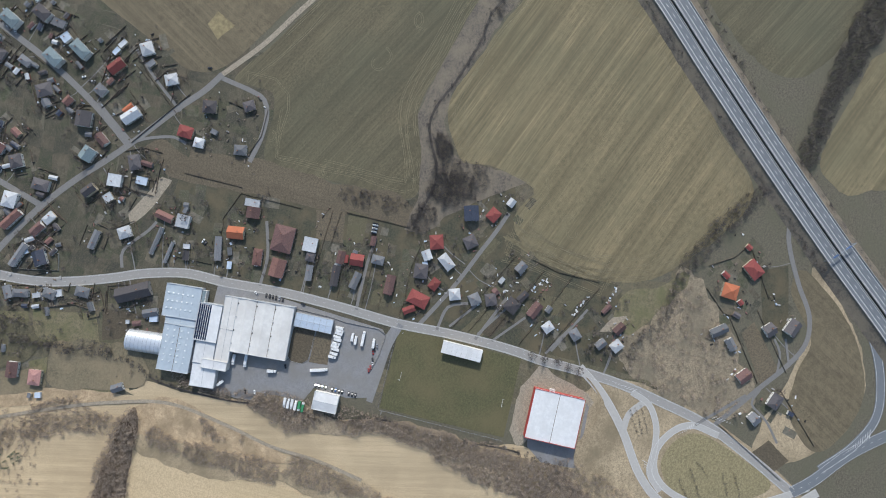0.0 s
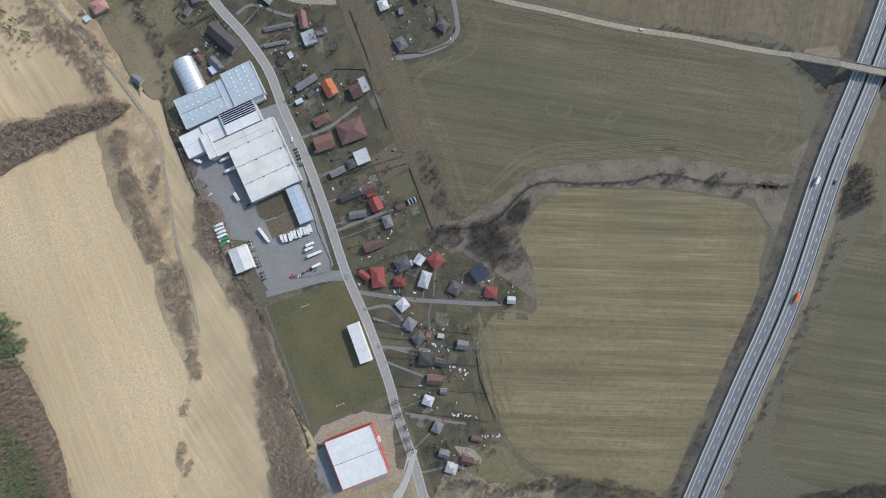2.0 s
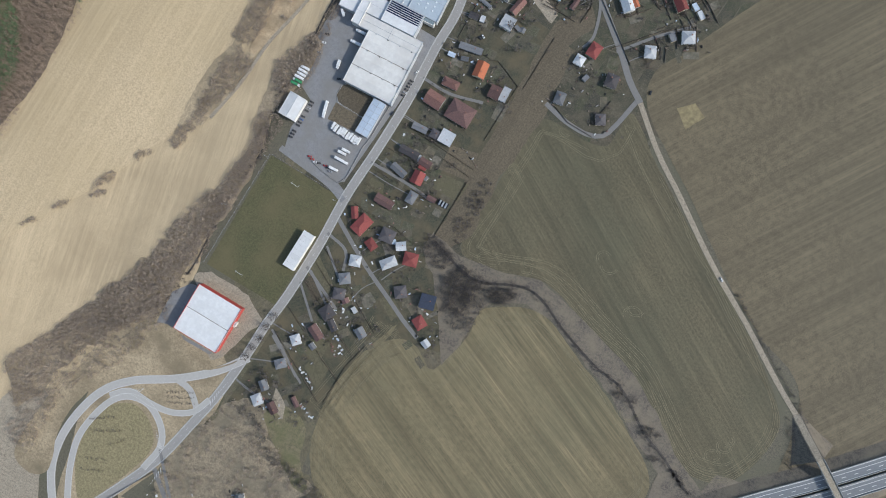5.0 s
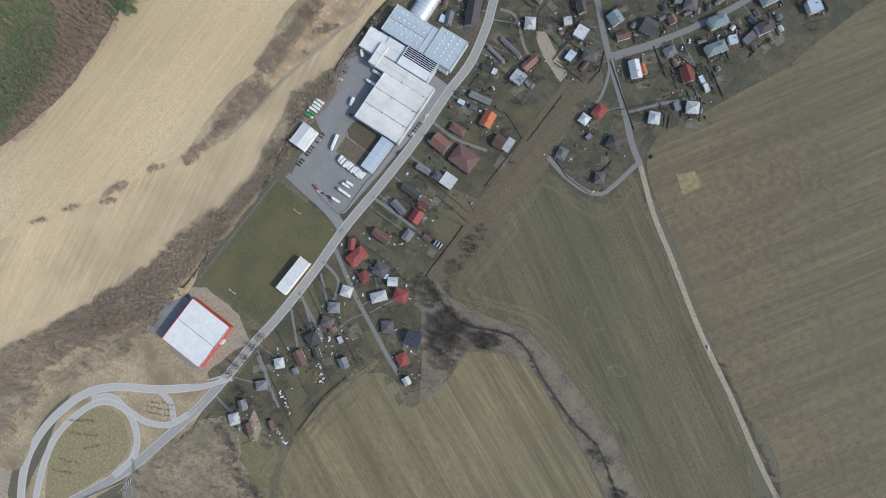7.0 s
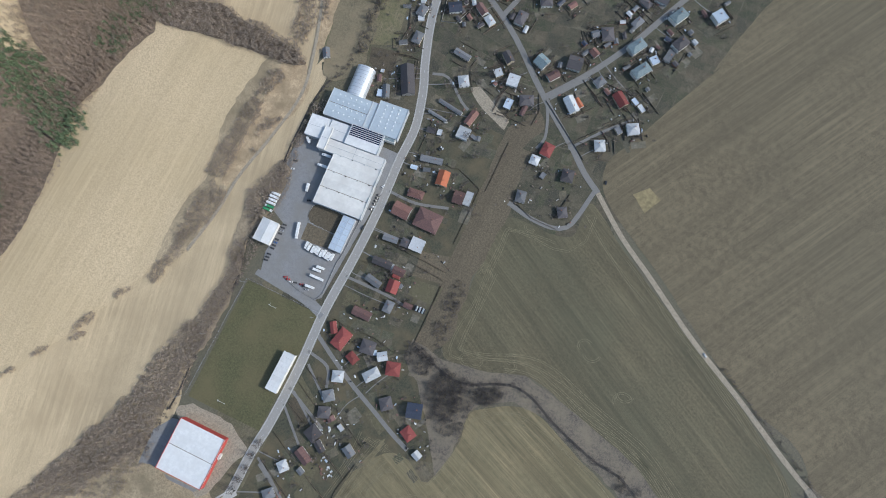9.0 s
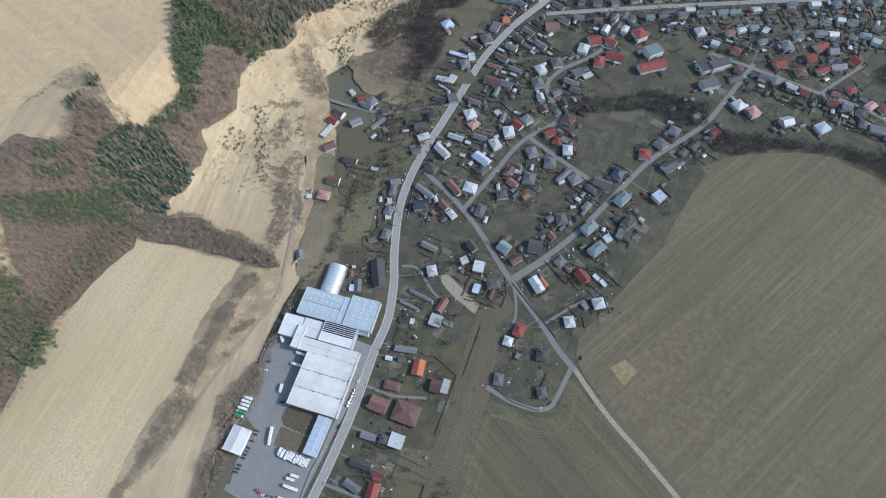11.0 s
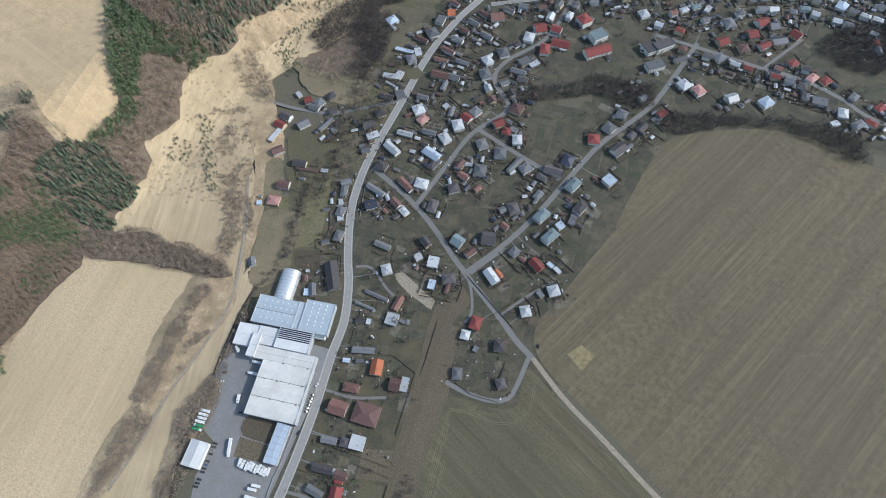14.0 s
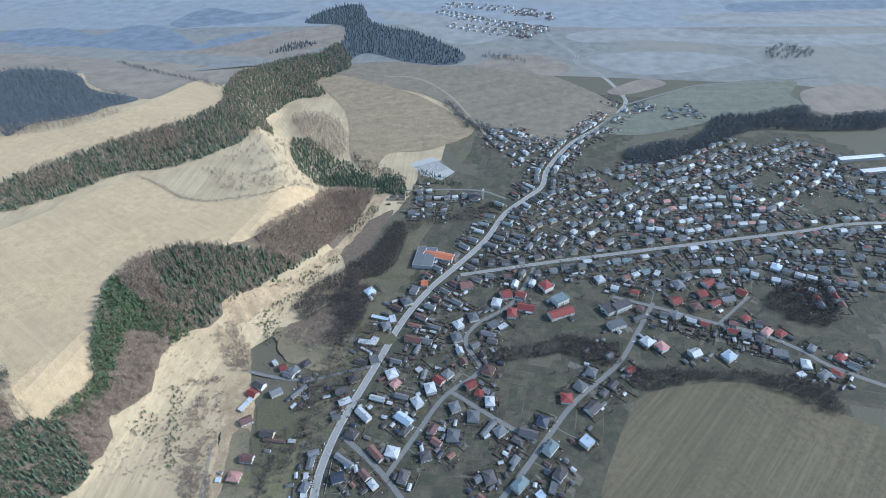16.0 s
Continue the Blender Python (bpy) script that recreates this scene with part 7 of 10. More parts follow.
grove("scrub", fill([(23.5, -250.7), (63.8, -273.7), (111, -305), (106.1, -316), (54.7, -288.2), (3.3, -260.4), (-30.7, -253.4), (-52.9, -243.6), (-33.5, -241.6)], 3.6, 0.8), BARE, M["twig_d"], "leafless trees along the field edge", "scrub", (0.45, 0.85))
grove("scrub", fill([(312.2, -364.6), (350, -376.2), (344.4, -400.3), (293.9, -395.5), (252.7, -380.8), (211.9, -367.2), (173, -360.1), (136.6, -351.3), (150.6, -334.6), (191.7, -343.4), (239.1, -349.7), (275.9, -358.5)], 3.4, 0.95), BARE, M["twig_d"], "leafless hedge trees across the fields", "scrub", (0.5, 0.9))
grove("scrub", along([(345.4, -76.1), (266.4, -151.9), (191.2, -231.7), (129.4, -293.2), (99.5, -325), (39.7, -388.5)], 1.6, 2.2), BUSH, M["twig_d"], "shrubs on the motorway bank", "scrub", (0.7, 1.4))
grove("scrub", along([(347.9, -130.4), (257.4, -226.3), (153.7, -322.4), (78.9, -401.7), (35.8, -451.3)], 4, 3), BUSH, M["twig_d"], "shrubs on the motorway bank", "scrub", (0.7, 1.4))
grove("wood", fill([(178.2, 570.6), (235.1, 578.7), (326.5, 597.8), (412, 588.5), (406.9, 549.1), (325.4, 579.1), (254.9, 566.2), (190.3, 536.9)], 4.2, 0.85), BARE, M["twig_d"], "dark leafless trees along the brook", "wood", (0.7, 1.1))
grove("wood", fill([(65.4, 591.5), (107, 611.7), (165.3, 606.5), (167.4, 577), (140.5, 566.7), (97, 575.2), (62.7, 562.5)], 4.2, 0.85), BARE, M["twig_d"], "dark leafless trees in the village dip", "wood", (0.7, 1.1))
grove("wood", fill([(-23.3, 546.3), (66.2, 586.4), (62.7, 562.5), (1.2, 537.5)], 4.2, 0.8), BARE, M["twig_d"], "dark leafless trees behind the gardens", "wood", (0.6, 1.0))
grove("wood", fill([(363.3, 743.4), (454.3, 806.2), (439.6, 701.4), (374.6, 713.3)], 4.6, 0.8), BARE, M["twig_d"], "dark leafless wood", "wood", (0.8, 1.2))
grove("forest", fill([(-501.6, 496.4), (-467.9, 435.2), (-440.2, 391.1), (-420.7, 358.8), (-428.7, 325.1), (-434.8, 309.1), (-421.7, 314.5), (-407.8, 351.2), (-414.1, 389.5), (-425.8, 421.2), (-410.9, 439.6), (-385, 442.3), (-376.2, 468.1), (-392.1, 477.4), (-422.6, 469.3), (-454.9, 479.7)], 3.956, 0.9), PINES, M["pine"], "green pines along the edge of the bank wood", "forest", (0.85, 1.4))
grove("forest", fill([(-464.5, 581.4), (-434.1, 590.5), (-392.5, 601.3), (-358.4, 627.2), (-318.8, 643), (-331.9, 596.9), (-346.8, 559.3), (-360.7, 537.3), (-365.4, 517.5), (-357.5, 510.3), (-365.2, 484.9), (-376.7, 469.3), (-392.1, 477.4), (-414.6, 485.1), (-449.8, 512), (-475.5, 543.5)], 3.864, 0.7), FIRS + PINES, M["fir"], "dark conifers on the steep bank", "forest", (0.72, 1.2))
grove("forest", fill([(-464.5, 581.4), (-434.1, 590.5), (-392.5, 601.3), (-358.4, 627.2), (-318.8, 643), (-331.9, 596.9), (-346.8, 559.3), (-360.7, 537.3), (-365.4, 517.5), (-357.5, 510.3), (-365.2, 484.9), (-376.7, 469.3), (-392.1, 477.4), (-414.6, 485.1), (-449.8, 512), (-475.5, 543.5)], 5.5, 0.6), LARCH, M["twig_w"], "leafless larches among the conifers", "forest", (1.1, 1.6))
grove("forest", fill([(-501.6, 496.4), (-467.9, 435.2), (-440.2, 391.1), (-420.7, 358.8), (-428.7, 325.1), (-434.8, 309.1), (-421.7, 314.5), (-407.8, 351.2), (-414.1, 389.5), (-425.8, 421.2), (-410.9, 439.6), (-385, 442.3), (-376.2, 468.1), (-392.1, 477.4), (-422.6, 469.3), (-454.9, 479.7)], 8, 0.4), LARCH, M["twig_w"], "leafless larches among the pines", "forest", (1.0, 1.5))
grove("forest", fill([(-423.8, 414.3), (-404.1, 437.6), (-384.8, 437.4), (-385, 408.1), (-377.3, 381.2), (-384.6, 355.9), (-397.5, 333.3), (-414.8, 332), (-407.4, 356.9), (-412.8, 386.6)], 4.4, 0.9), LARCH, M["twig_w"], "brown leafless larches on the bank", "forest", (0.8, 1.3))
grove("forest", fill([(-372.1, 642), (-366.4, 684.4), (-356.8, 778.1), (-363.4, 876.8), (-289.1, 891.6), (-283.6, 839.1), (-282.5, 808.7), (-288.7, 767.3), (-299.3, 711.7), (-312.9, 670), (-329.2, 629.6), (-356, 630.5)], 4.4, 0.9), LARCH, M["twig_w"], "tall grey-brown larches on the bank", "forest", (1.1, 1.7))
grove("forest", fill([(-372.1, 642), (-366.4, 684.4), (-356.8, 778.1), (-363.4, 876.8), (-289.1, 891.6), (-283.6, 839.1), (-282.5, 808.7), (-288.7, 767.3), (-299.3, 711.7), (-312.9, 670), (-329.2, 629.6), (-356, 630.5)], 8.4, 0.25), FIRS + PINES, M["fir"], "single firs among the larches", "forest", (0.65, 1.05))
grove("forest", fill([(-496.7, 504.3), (-484.7, 557.1), (-451.9, 517.7), (-392.6, 478.7), (-387.8, 449.7), (-428.6, 464.7)], 4.4, 0.9), LARCH, M["twig_w"], "tall grey-brown larches on the bank", "forest", (1.1, 1.6))
grove("wood", fill([(-395, 869.7), (-389.3, 937.9), (-328.4, 954.2), (-289.2, 906.2), (-331.6, 904.2), (-372.2, 896.3)], 4.51, 0.85), FIRS + PINES + PINES, M["fir"], "dark conifers behind the larches", "wood", (0.68, 1.12))
grove("wood", fill([(-299.9, 951.8), (-260.8, 962.4), (-222.8, 896.4), (-271.6, 901.6)], 4.51, 0.85), FIRS + PINES + PINES, M["fir"], "dark conifers above the houses", "wood", (0.68, 1.12))
grove("scrub", fill([(16.5, -14.8), (27, 2.8), (45.9, -5.8), (52.7, -29), (40.9, -42.1)], 2.8, 0.9), BARE, M["twig_d"], "dark alder thicket by the stream", "scrub", (0.4, 0.7))
grove("scrub", fill([(55.8, -3.6), (76.5, 11), (86.1, 3.6), (72.5, -12.3)], 2.8, 0.9), BARE, M["twig_d"], "dark alder thicket by the stream", "scrub", (0.4, 0.7))
grove("scrub", fill([(-20.9, 11.4), (-1.2, 12.7), (18.6, 0.4), (9.4, -10), (-13.1, -3.3)], 2.8, 0.9), BARE, M["twig_d"], "dark alder thicket by the stream", "scrub", (0.4, 0.7))
grove("scrub", fill([(-211.4, 138.2), (-198.9, 127.4), (-192, 57.1), (-192.1, 2.9), (-196.6, -67.6), (-191.3, -111.1), (-202.2, -143.7), (-215.8, -143.7), (-210.2, -67.6), (-208.4, 2.9), (-211.5, 73.3)], 2.9, 0.85), BUSH, M["twig"], "dense grey-brown shrubs along the ditch", "scrub", (0.6, 1.2))
grove("forest", fill([(-490.8, 94.3), (-475.1, 100), (-450.5, 86), (-416, 76.4), (-400.7, 62.3), (-411, 27), (-445.4, 36.1), (-473.7, 57.8)], 4.2, 0.5), PINES, M["pine"], "green young pines on the slope", "forest", (0.6, 0.95))
grove("forest", fill([(-505.4, 162.6), (-476.6, 191.6), (-436.1, 212.2), (-386.1, 222.8), (-384.4, 208.3), (-444, 184.2), (-487.2, 156.1)], 4.2, 0.5), PINES, M["pine"], "green young pines on the slope", "forest", (0.6, 0.95))
grove("forest", fill([(-497.8, 111.7), (-474.1, 111.8), (-434.1, 90.3), (-410, 66.5), (-446.2, 58.3), (-484.5, 67.7)], 4.2, 0.5), PINES, M["pine"], "green young pines on the slope", "forest", (0.6, 0.95))
grove("young_trees", fill([(-327.5, 641.6), (-312.7, 687.8), (-303.5, 690.6), (-318.3, 638.2), (-332, 593.2), (-340.9, 587.2)], 4, 0.8), FIRS, M["fir"], "small firs along the lower wood edge", "scrub", (0.4, 0.8))
grove("forest", fill([(-461.2, 269.5), (-448.3, 291.3), (-430.9, 310.2), (-418.1, 310.2), (-399.1, 296.6), (-381.5, 290.1), (-382, 267.5), (-390.3, 254), (-413.9, 255.8), (-385.2, 240.4), (-387.6, 228.6), (-420.7, 228.9), (-440.2, 240.7), (-454.9, 251.8)], 3.5, 0.92), FIRS + PINES + PINES, M["fir"], "dark conifers in the gully", "forest", (0.65, 1.05))
grove("forest", fill([(-461.2, 269.5), (-448.3, 291.3), (-430.9, 310.2), (-418.1, 310.2), (-399.1, 296.6), (-381.5, 290.1), (-382, 267.5), (-390.3, 254), (-413.9, 255.8), (-385.2, 240.4), (-387.6, 228.6), (-420.7, 228.9), (-440.2, 240.7), (-454.9, 251.8)], 8, 0.4), LARCH, M["twig_w"], "leafless larches in the gully", "forest", (0.9, 1.3))
grove("forest", fill([(-426.5, 311), (-416.3, 332.8), (-396.5, 334.8), (-386.6, 325.1), (-381.6, 301.8), (-385.3, 290.7), (-406, 299.2)], 4.4, 0.9), LARCH, M["twig_w"], "brown larches at the foot of the bank", "forest", (0.8, 1.2))
grove("forest", fill([(-492.3, 247), (-491.3, 272.8), (-495.6, 304.2), (-466.8, 301.3), (-451.2, 291.2), (-461.8, 269.7), (-455.6, 248.8), (-462.6, 231.4), (-479.3, 232.1)], 4.4, 0.85), LARCH, M["twig_w"], "brown leafless wood on the slope", "forest", (0.8, 1.3))
grove("forest", fill([(-503.8, 228.1), (-490, 246.9), (-479.5, 242), (-483.6, 229.9), (-497.7, 218.1)], 3.612, 0.9), PINES, M["pine"], "green pines on the slope", "forest", (0.57, 1))
grove("forest", fill([(-493.4, 210), (-474.1, 230), (-464.9, 224.3), (-482, 205.3), (-489, 200.7)], 3.612, 0.8), PINES, M["pine"], "green pines on the slope", "forest", (0.57, 1))
grove("forest", fill([(-477.2, 237.2), (-462.3, 235.2), (-443.2, 227.5), (-462.9, 201.9), (-485.8, 193.3), (-489, 200.7), (-464.9, 224.3)], 4.2, 0.9), LARCH, M["twig_w"], "brown leafless wood on the slope", "forest", (0.6, 1.0))
grove("forest", fill([(-483.6, 187.1), (-465.3, 206.7), (-445.5, 226.4), (-430.3, 224.4), (-419.1, 205.7), (-432.6, 195.1), (-457.6, 187.2), (-475.5, 167.6)], 3.096, 0.95), PINES, M["pine"], "dense green young pines", "forest", (0.43, 0.8))
grove("forest", fill([(-467.8, 247.4), (-451, 247), (-426.3, 226.9), (-439, 221.8), (-459.2, 231.9)], 3.612, 0.8), PINES, M["pine"], "green pines beside the gully", "forest", (0.57, 1))
grove("forest", fill([(-475.3, 167.2), (-457, 185.8), (-431.9, 193.7), (-411.1, 201.9), (-397.7, 187.9), (-411.3, 144.2), (-418.7, 105.3), (-423.3, 81)], 3.6, 0.92), LARCH, M["twig_w"], "dense brown leafless wood", "forest", (0.55, 0.9))
grove("scrub", fill([(-419.9, 217.4), (-384.9, 231.8), (-355.4, 245.9), (-315.6, 238.5), (-272.6, 236), (-238.3, 224.5), (-259.3, 213.9), (-304.1, 209.9), (-347.9, 204.4), (-389.8, 195.2), (-412.9, 198.9)], 3.4, 0.85), BARE, M["twig"], "leafless trees in a gully", "scrub", (0.6, 1.1))
grove("wood", fill([(-536.1, 308.8), (-526.9, 338.9), (-500.6, 334.6), (-461.8, 306.9), (-452, 309), (-442.6, 305.5), (-454.4, 286), (-465.1, 264.8), (-481.4, 260.8), (-488.7, 286.4), (-515.4, 307.9)], 4.5, 0.8), LARCH, M["twig"], "clump of bare trees in the hill field", "wood", (0.6, 1.0))
grove("wood", fill([(-515.4, 294.9), (-504.8, 306.7), (-488.4, 290.5), (-485.7, 282.3), (-503.2, 285.8)], 3.69, 0.9), FIRS + PINES + PINES, M["fir"], "dark firs in the hill field clump", "wood", (0.52, 0.88))
grove("wood", fill([(-510.9, 325.2), (-502.5, 334), (-488.9, 322.8), (-499.1, 316.2)], 3.69, 0.9), FIRS + PINES + PINES, M["fir"], "dark firs in the hill field clump", "wood", (0.52, 0.88))
grove("scrub", along([(-555.2, 278.8), (-545.4, 289.5), (-540, 309.6)], 3, 1.5), BUSH, M["twig"], "hedge of low shrubs across the hill field", "scrub", (0.6, 1.2))
grove("forest", fill([(-291.9, 573.7), (-285.6, 609.9), (-276, 640.3), (-252.9, 674.5), (-227.5, 732.1), (-212.8, 814.3), (-189.1, 788.8), (-180.2, 730.8), (-186.2, 679.8), (-214.7, 658.1), (-219.8, 623.9), (-193.9, 594.1), (-187.4, 558.4), (-208, 563.9), (-223.6, 603.9), (-248.4, 595.5), (-263.6, 559.2)], 4.2, 0.9), BARE, M["twig_d"], "dark leafless valley wood", "wood", (0.8, 1.3))
grove("scrub", fill([(-263.6, 588), (-225.9, 604.1), (-206.4, 565.1), (-185.3, 554), (-194.4, 523.5), (-244.1, 503.4), (-274.9, 515.8), (-273.7, 550.9)], 5, 0.5), BARE, M["twig"], "thin leafless scrub on a brown slope", "scrub", (0.4, 0.8))
grove("young_trees", fill([(-327.7, 591.6), (-315.1, 619.6), (-308.4, 612.5), (-322.1, 586.9)], 3.6, 0.6), PINES, M["fir"], "young pines scattered on the slope", "scrub", (0.28, 0.6))
grove("young_trees", fill([(-310.7, 618.5), (-295.6, 665.7), (-281.3, 656.3), (-294.7, 619.8)], 3.6, 0.6), PINES, M["fir"], "young pines scattered on the slope", "scrub", (0.28, 0.6))
grove("young_trees", fill([(-291.1, 676.6), (-279.1, 704), (-268.4, 693.7), (-283.5, 668.6)], 3.6, 0.6), PINES, M["fir"], "young pines scattered on the slope", "scrub", (0.28, 0.6))
grove("young_trees", fill([(-327.7, 542.2), (-306.6, 587.4), (-289, 616.4), (-279.5, 608.4), (-300.7, 572.7), (-308.5, 523.7), (-319.9, 522.6)], 3.6, 0.6), PINES, M["fir"], "young pines scattered on the slope", "scrub", (0.28, 0.6))
grove("young_trees", fill([(-367, 530.6), (-355.2, 548.9), (-349.7, 547.2), (-360.6, 526.3)], 3.6, 0.6), PINES, M["fir"], "young pines scattered on the slope", "scrub", (0.28, 0.6))
grove("young_trees", fill([(-366.1, 398.5), (-357.9, 409.5), (-300.1, 314.4), (-309.2, 306.2), (-341.1, 350.3)], 3.6, 0.6), PINES, M["fir"], "young pines scattered on the slope", "scrub", (0.28, 0.6))
grove("young_trees", fill([(-377.5, 347.2), (-373.9, 359.7), (-358.6, 364.4), (-347, 343.6), (-367.4, 332.9)], 3.6, 0.6), PINES, M["fir"], "young pines scattered on the slope", "scrub", (0.28, 0.6))
grove("young_trees", fill([(-315.2, 530.1), (-301.8, 546.2), (-279.9, 511.8), (-297.7, 501.2)], 3.6, 0.6), PINES, M["fir"], "young pines scattered on the slope", "scrub", (0.28, 0.6))
grove("young_trees", fill([(-294.8, 780.7), (-271.5, 855.5), (-257.3, 838.5), (-279.2, 766.3)], 3.6, 0.6), PINES, M["fir"], "young pines scattered on the slope", "scrub", (0.28, 0.6))
grove("wood", fill([(-356.6, 490.7), (-343.2, 509.7), (-311.1, 487.8), (-290.7, 450.5), (-317.9, 452.8), (-345.5, 471)], 4.2, 0.85), LARCH, M["twig"], "clump of leafless trees on the slope", "wood", (0.7, 1.1))
grove("scrub", fill([(-335.2, 394), (-321.2, 404.3), (-307.6, 372.1), (-324.4, 361.1)], 3, 0.6), BUSH, M["twig"], "brown leafless shrubs on the pale slope", "scrub", (0.7, 1.3))
grove("scrub", fill([(-301.3, 314), (-268.7, 321.5), (-251.5, 299.2), (-250.7, 269.3), (-252.8, 238.6), (-272, 239.3), (-275.8, 275.9)], 3, 0.6), BUSH, M["twig"], "brown leafless shrubs on the pale slope", "scrub", (0.7, 1.3))
grove("scrub", fill([(-301.7, 347.6), (-285.5, 366.7), (-270.6, 329), (-285.3, 318.2)], 3, 0.6), BUSH, M["twig"], "brown leafless shrubs on the pale slope", "scrub", (0.7, 1.3))
grove("scrub", fill([(-362.5, 412.3), (-320, 439), (-315, 432.7), (-358.9, 406)], 3, 0.6), BUSH, M["twig"], "brown leafless shrubs on the pale slope", "scrub", (0.7, 1.3))
grove("scrub", fill([(-315, 411.7), (-309.7, 416.7), (-299.6, 391.7), (-305.7, 385.6)], 3, 0.6), BUSH, M["twig"], "brown leafless shrubs on the pale slope", "scrub", (0.7, 1.3))
grove("scrub", fill([(-393.4, 442.3), (-356.3, 487.2), (-315.9, 446.8), (-280.3, 364.1), (-284.6, 303.9), (-375.3, 285.8), (-387.8, 323.7), (-377.2, 380.7)], 4.6, 0.45), BUSH, M["twig"], "low bushes on the pale slope", "scrub", (0.4, 1.0))
grove("scrub", fill([(-359.9, 533.5), (-315.7, 631.3), (-280.3, 769.1), (-254.9, 808.7), (-278.2, 644.3), (-305.9, 527.3), (-343.6, 508.2)], 4.4, 0.5), BUSH, M["twig"], "low bushes on the pale slope", "scrub", (0.4, 1.0))
grove("scrub", fill([(-276.4, 72.9), (-277.6, 98.7), (-276.4, 126.1), (-277.6, 152.7), (-266.3, 170.6), (-256.3, 164.4), (-257.9, 128.4), (-256.5, 95.7), (-262.2, 76.5)], 2.7, 0.85), BUSH, M["twig"], "grey-brown shrub strip between the fields", "scrub", (0.8, 1.35))
grove("scrub", fill([(-270.5, 169.9), (-272, 191.3), (-260.9, 207.9), (-253, 199.2), (-259, 176.9)], 2.7, 0.85), BUSH, M["twig"], "grey-brown shrub strip between the fields", "scrub", (0.8, 1.35))
grove("scrub", fill([(-270.9, -11.2), (-273.6, 16.1), (-272.6, 48.7), (-266.9, 71), (-254.4, 71.7), (-246.4, 59.9), (-249.6, 30.7), (-259, 7.2), (-261.4, -19.1), (-270.1, -43.7), (-280.1, -44.9)], 2.7, 0.85), BUSH, M["twig"], "grey-brown shrub strip between the fields", "scrub", (0.8, 1.35))
grove("scrub", fill([(-295.8, -76.9), (-295.5, -64.6), (-284, -56.6), (-285.9, -67.3)], 2.7, 0.85), BUSH, M["twig"], "grey-brown shrub strip between the fields", "scrub", (0.8, 1.35))
grove("scrub", fill([(-314.2, -120.7), (-313.9, -108.6), (-304.2, -91.9), (-302.7, -102.1)], 2.7, 0.85), BUSH, M["twig"], "grey-brown shrub strip between the fields", "scrub", (0.8, 1.35))
grove("scrub", fill([(-315.6, -128.6), (-310.4, -120.1), (-299.4, -107.7), (-305.8, -122.7)], 2.7, 0.85), BUSH, M["twig"], "grey-brown shrub strip between the fields", "scrub", (0.8, 1.35))
grove("scrub", fill([(-338.2, -157), (-334.5, -145.2), (-325.6, -138), (-329.2, -149.2)], 2.7, 0.85), BUSH, M["twig"], "grey-brown shrub strip between the fields", "scrub", (0.8, 1.35))
grove("scrub", fill([(-353.5, -182.9), (-352.2, -175.3), (-340.9, -166.4), (-344.2, -173.8)], 2.7, 0.85), BUSH, M["twig"], "grey-brown shrub strip between the fields", "scrub", (0.8, 1.35))
grove("scrub", fill([(-250.8, 141.9), (-239.1, 160.9), (-234.4, 158.3), (-243.3, 138)], 2.7, 0.85), BUSH, M["twig"], "grey-brown shrub strip between the fields", "scrub", (0.8, 1.35))
grove("scrub", fill([(-248.9, 117.9), (-244.8, 122.5), (-241.3, 116.1), (-246, 112.6)], 2.7, 0.85), BUSH, M["twig"], "grey-brown shrub strip between the fields", "scrub", (0.8, 1.35))
grove("scrub", fill([(-216.3, 52.8), (-228.3, 69.7), (-223, 98.2), (-213.3, 119.2), (-200.6, 110), (-199.2, 83.3), (-206.2, 55.6)], 3, 0.85), BUSH, M["twig"], "dense grey-brown shrubs along the foot of the slope", "scrub", (0.8, 1.5))
grove("scrub", fill([(-216.3, 52.8), (-228.3, 69.7), (-223, 98.2), (-213.3, 119.2), (-200.6, 110), (-199.2, 83.3), (-206.2, 55.6)], 7, 0.5), BARE, M["twig"], "small leafless trees along the foot of the slope", "scrub", (0.5, 0.9))
grove("scrub", fill([(-212, 135.1), (-209.6, 167.8), (-207.7, 185.7), (-203.3, 200), (-199.2, 189.6), (-201.4, 156.1), (-205.6, 135.4)], 3, 0.85), BUSH, M["twig"], "dense grey-brown shrubs along the foot of the slope", "scrub", (0.8, 1.5))
grove("scrub", fill([(-212, 135.1), (-209.6, 167.8), (-207.7, 185.7), (-203.3, 200), (-199.2, 189.6), (-201.4, 156.1), (-205.6, 135.4)], 7, 0.5), BARE, M["twig"], "small leafless trees along the foot of the slope", "scrub", (0.5, 0.9))
grove("scrub", fill([(-211.9, -44.9), (-209.9, -5.3), (-217.8, 20.3), (-211.7, 32.7), (-196.2, 2.4), (-194.7, -15.4), (-192.4, -56.8), (-196.3, -94.3), (-200.1, -131.1), (-198.1, -163.3), (-204.6, -189), (-220.9, -213.6), (-248.7, -239.2), (-276.6, -267.8), (-277, -252.5), (-255.1, -208.7), (-242.1, -168.4), (-233.7, -129.7), (-227.9, -85.6)], 3, 0.85), BUSH, M["twig"], "dense grey-brown shrubs along the foot of the slope", "scrub", (0.8, 1.5))
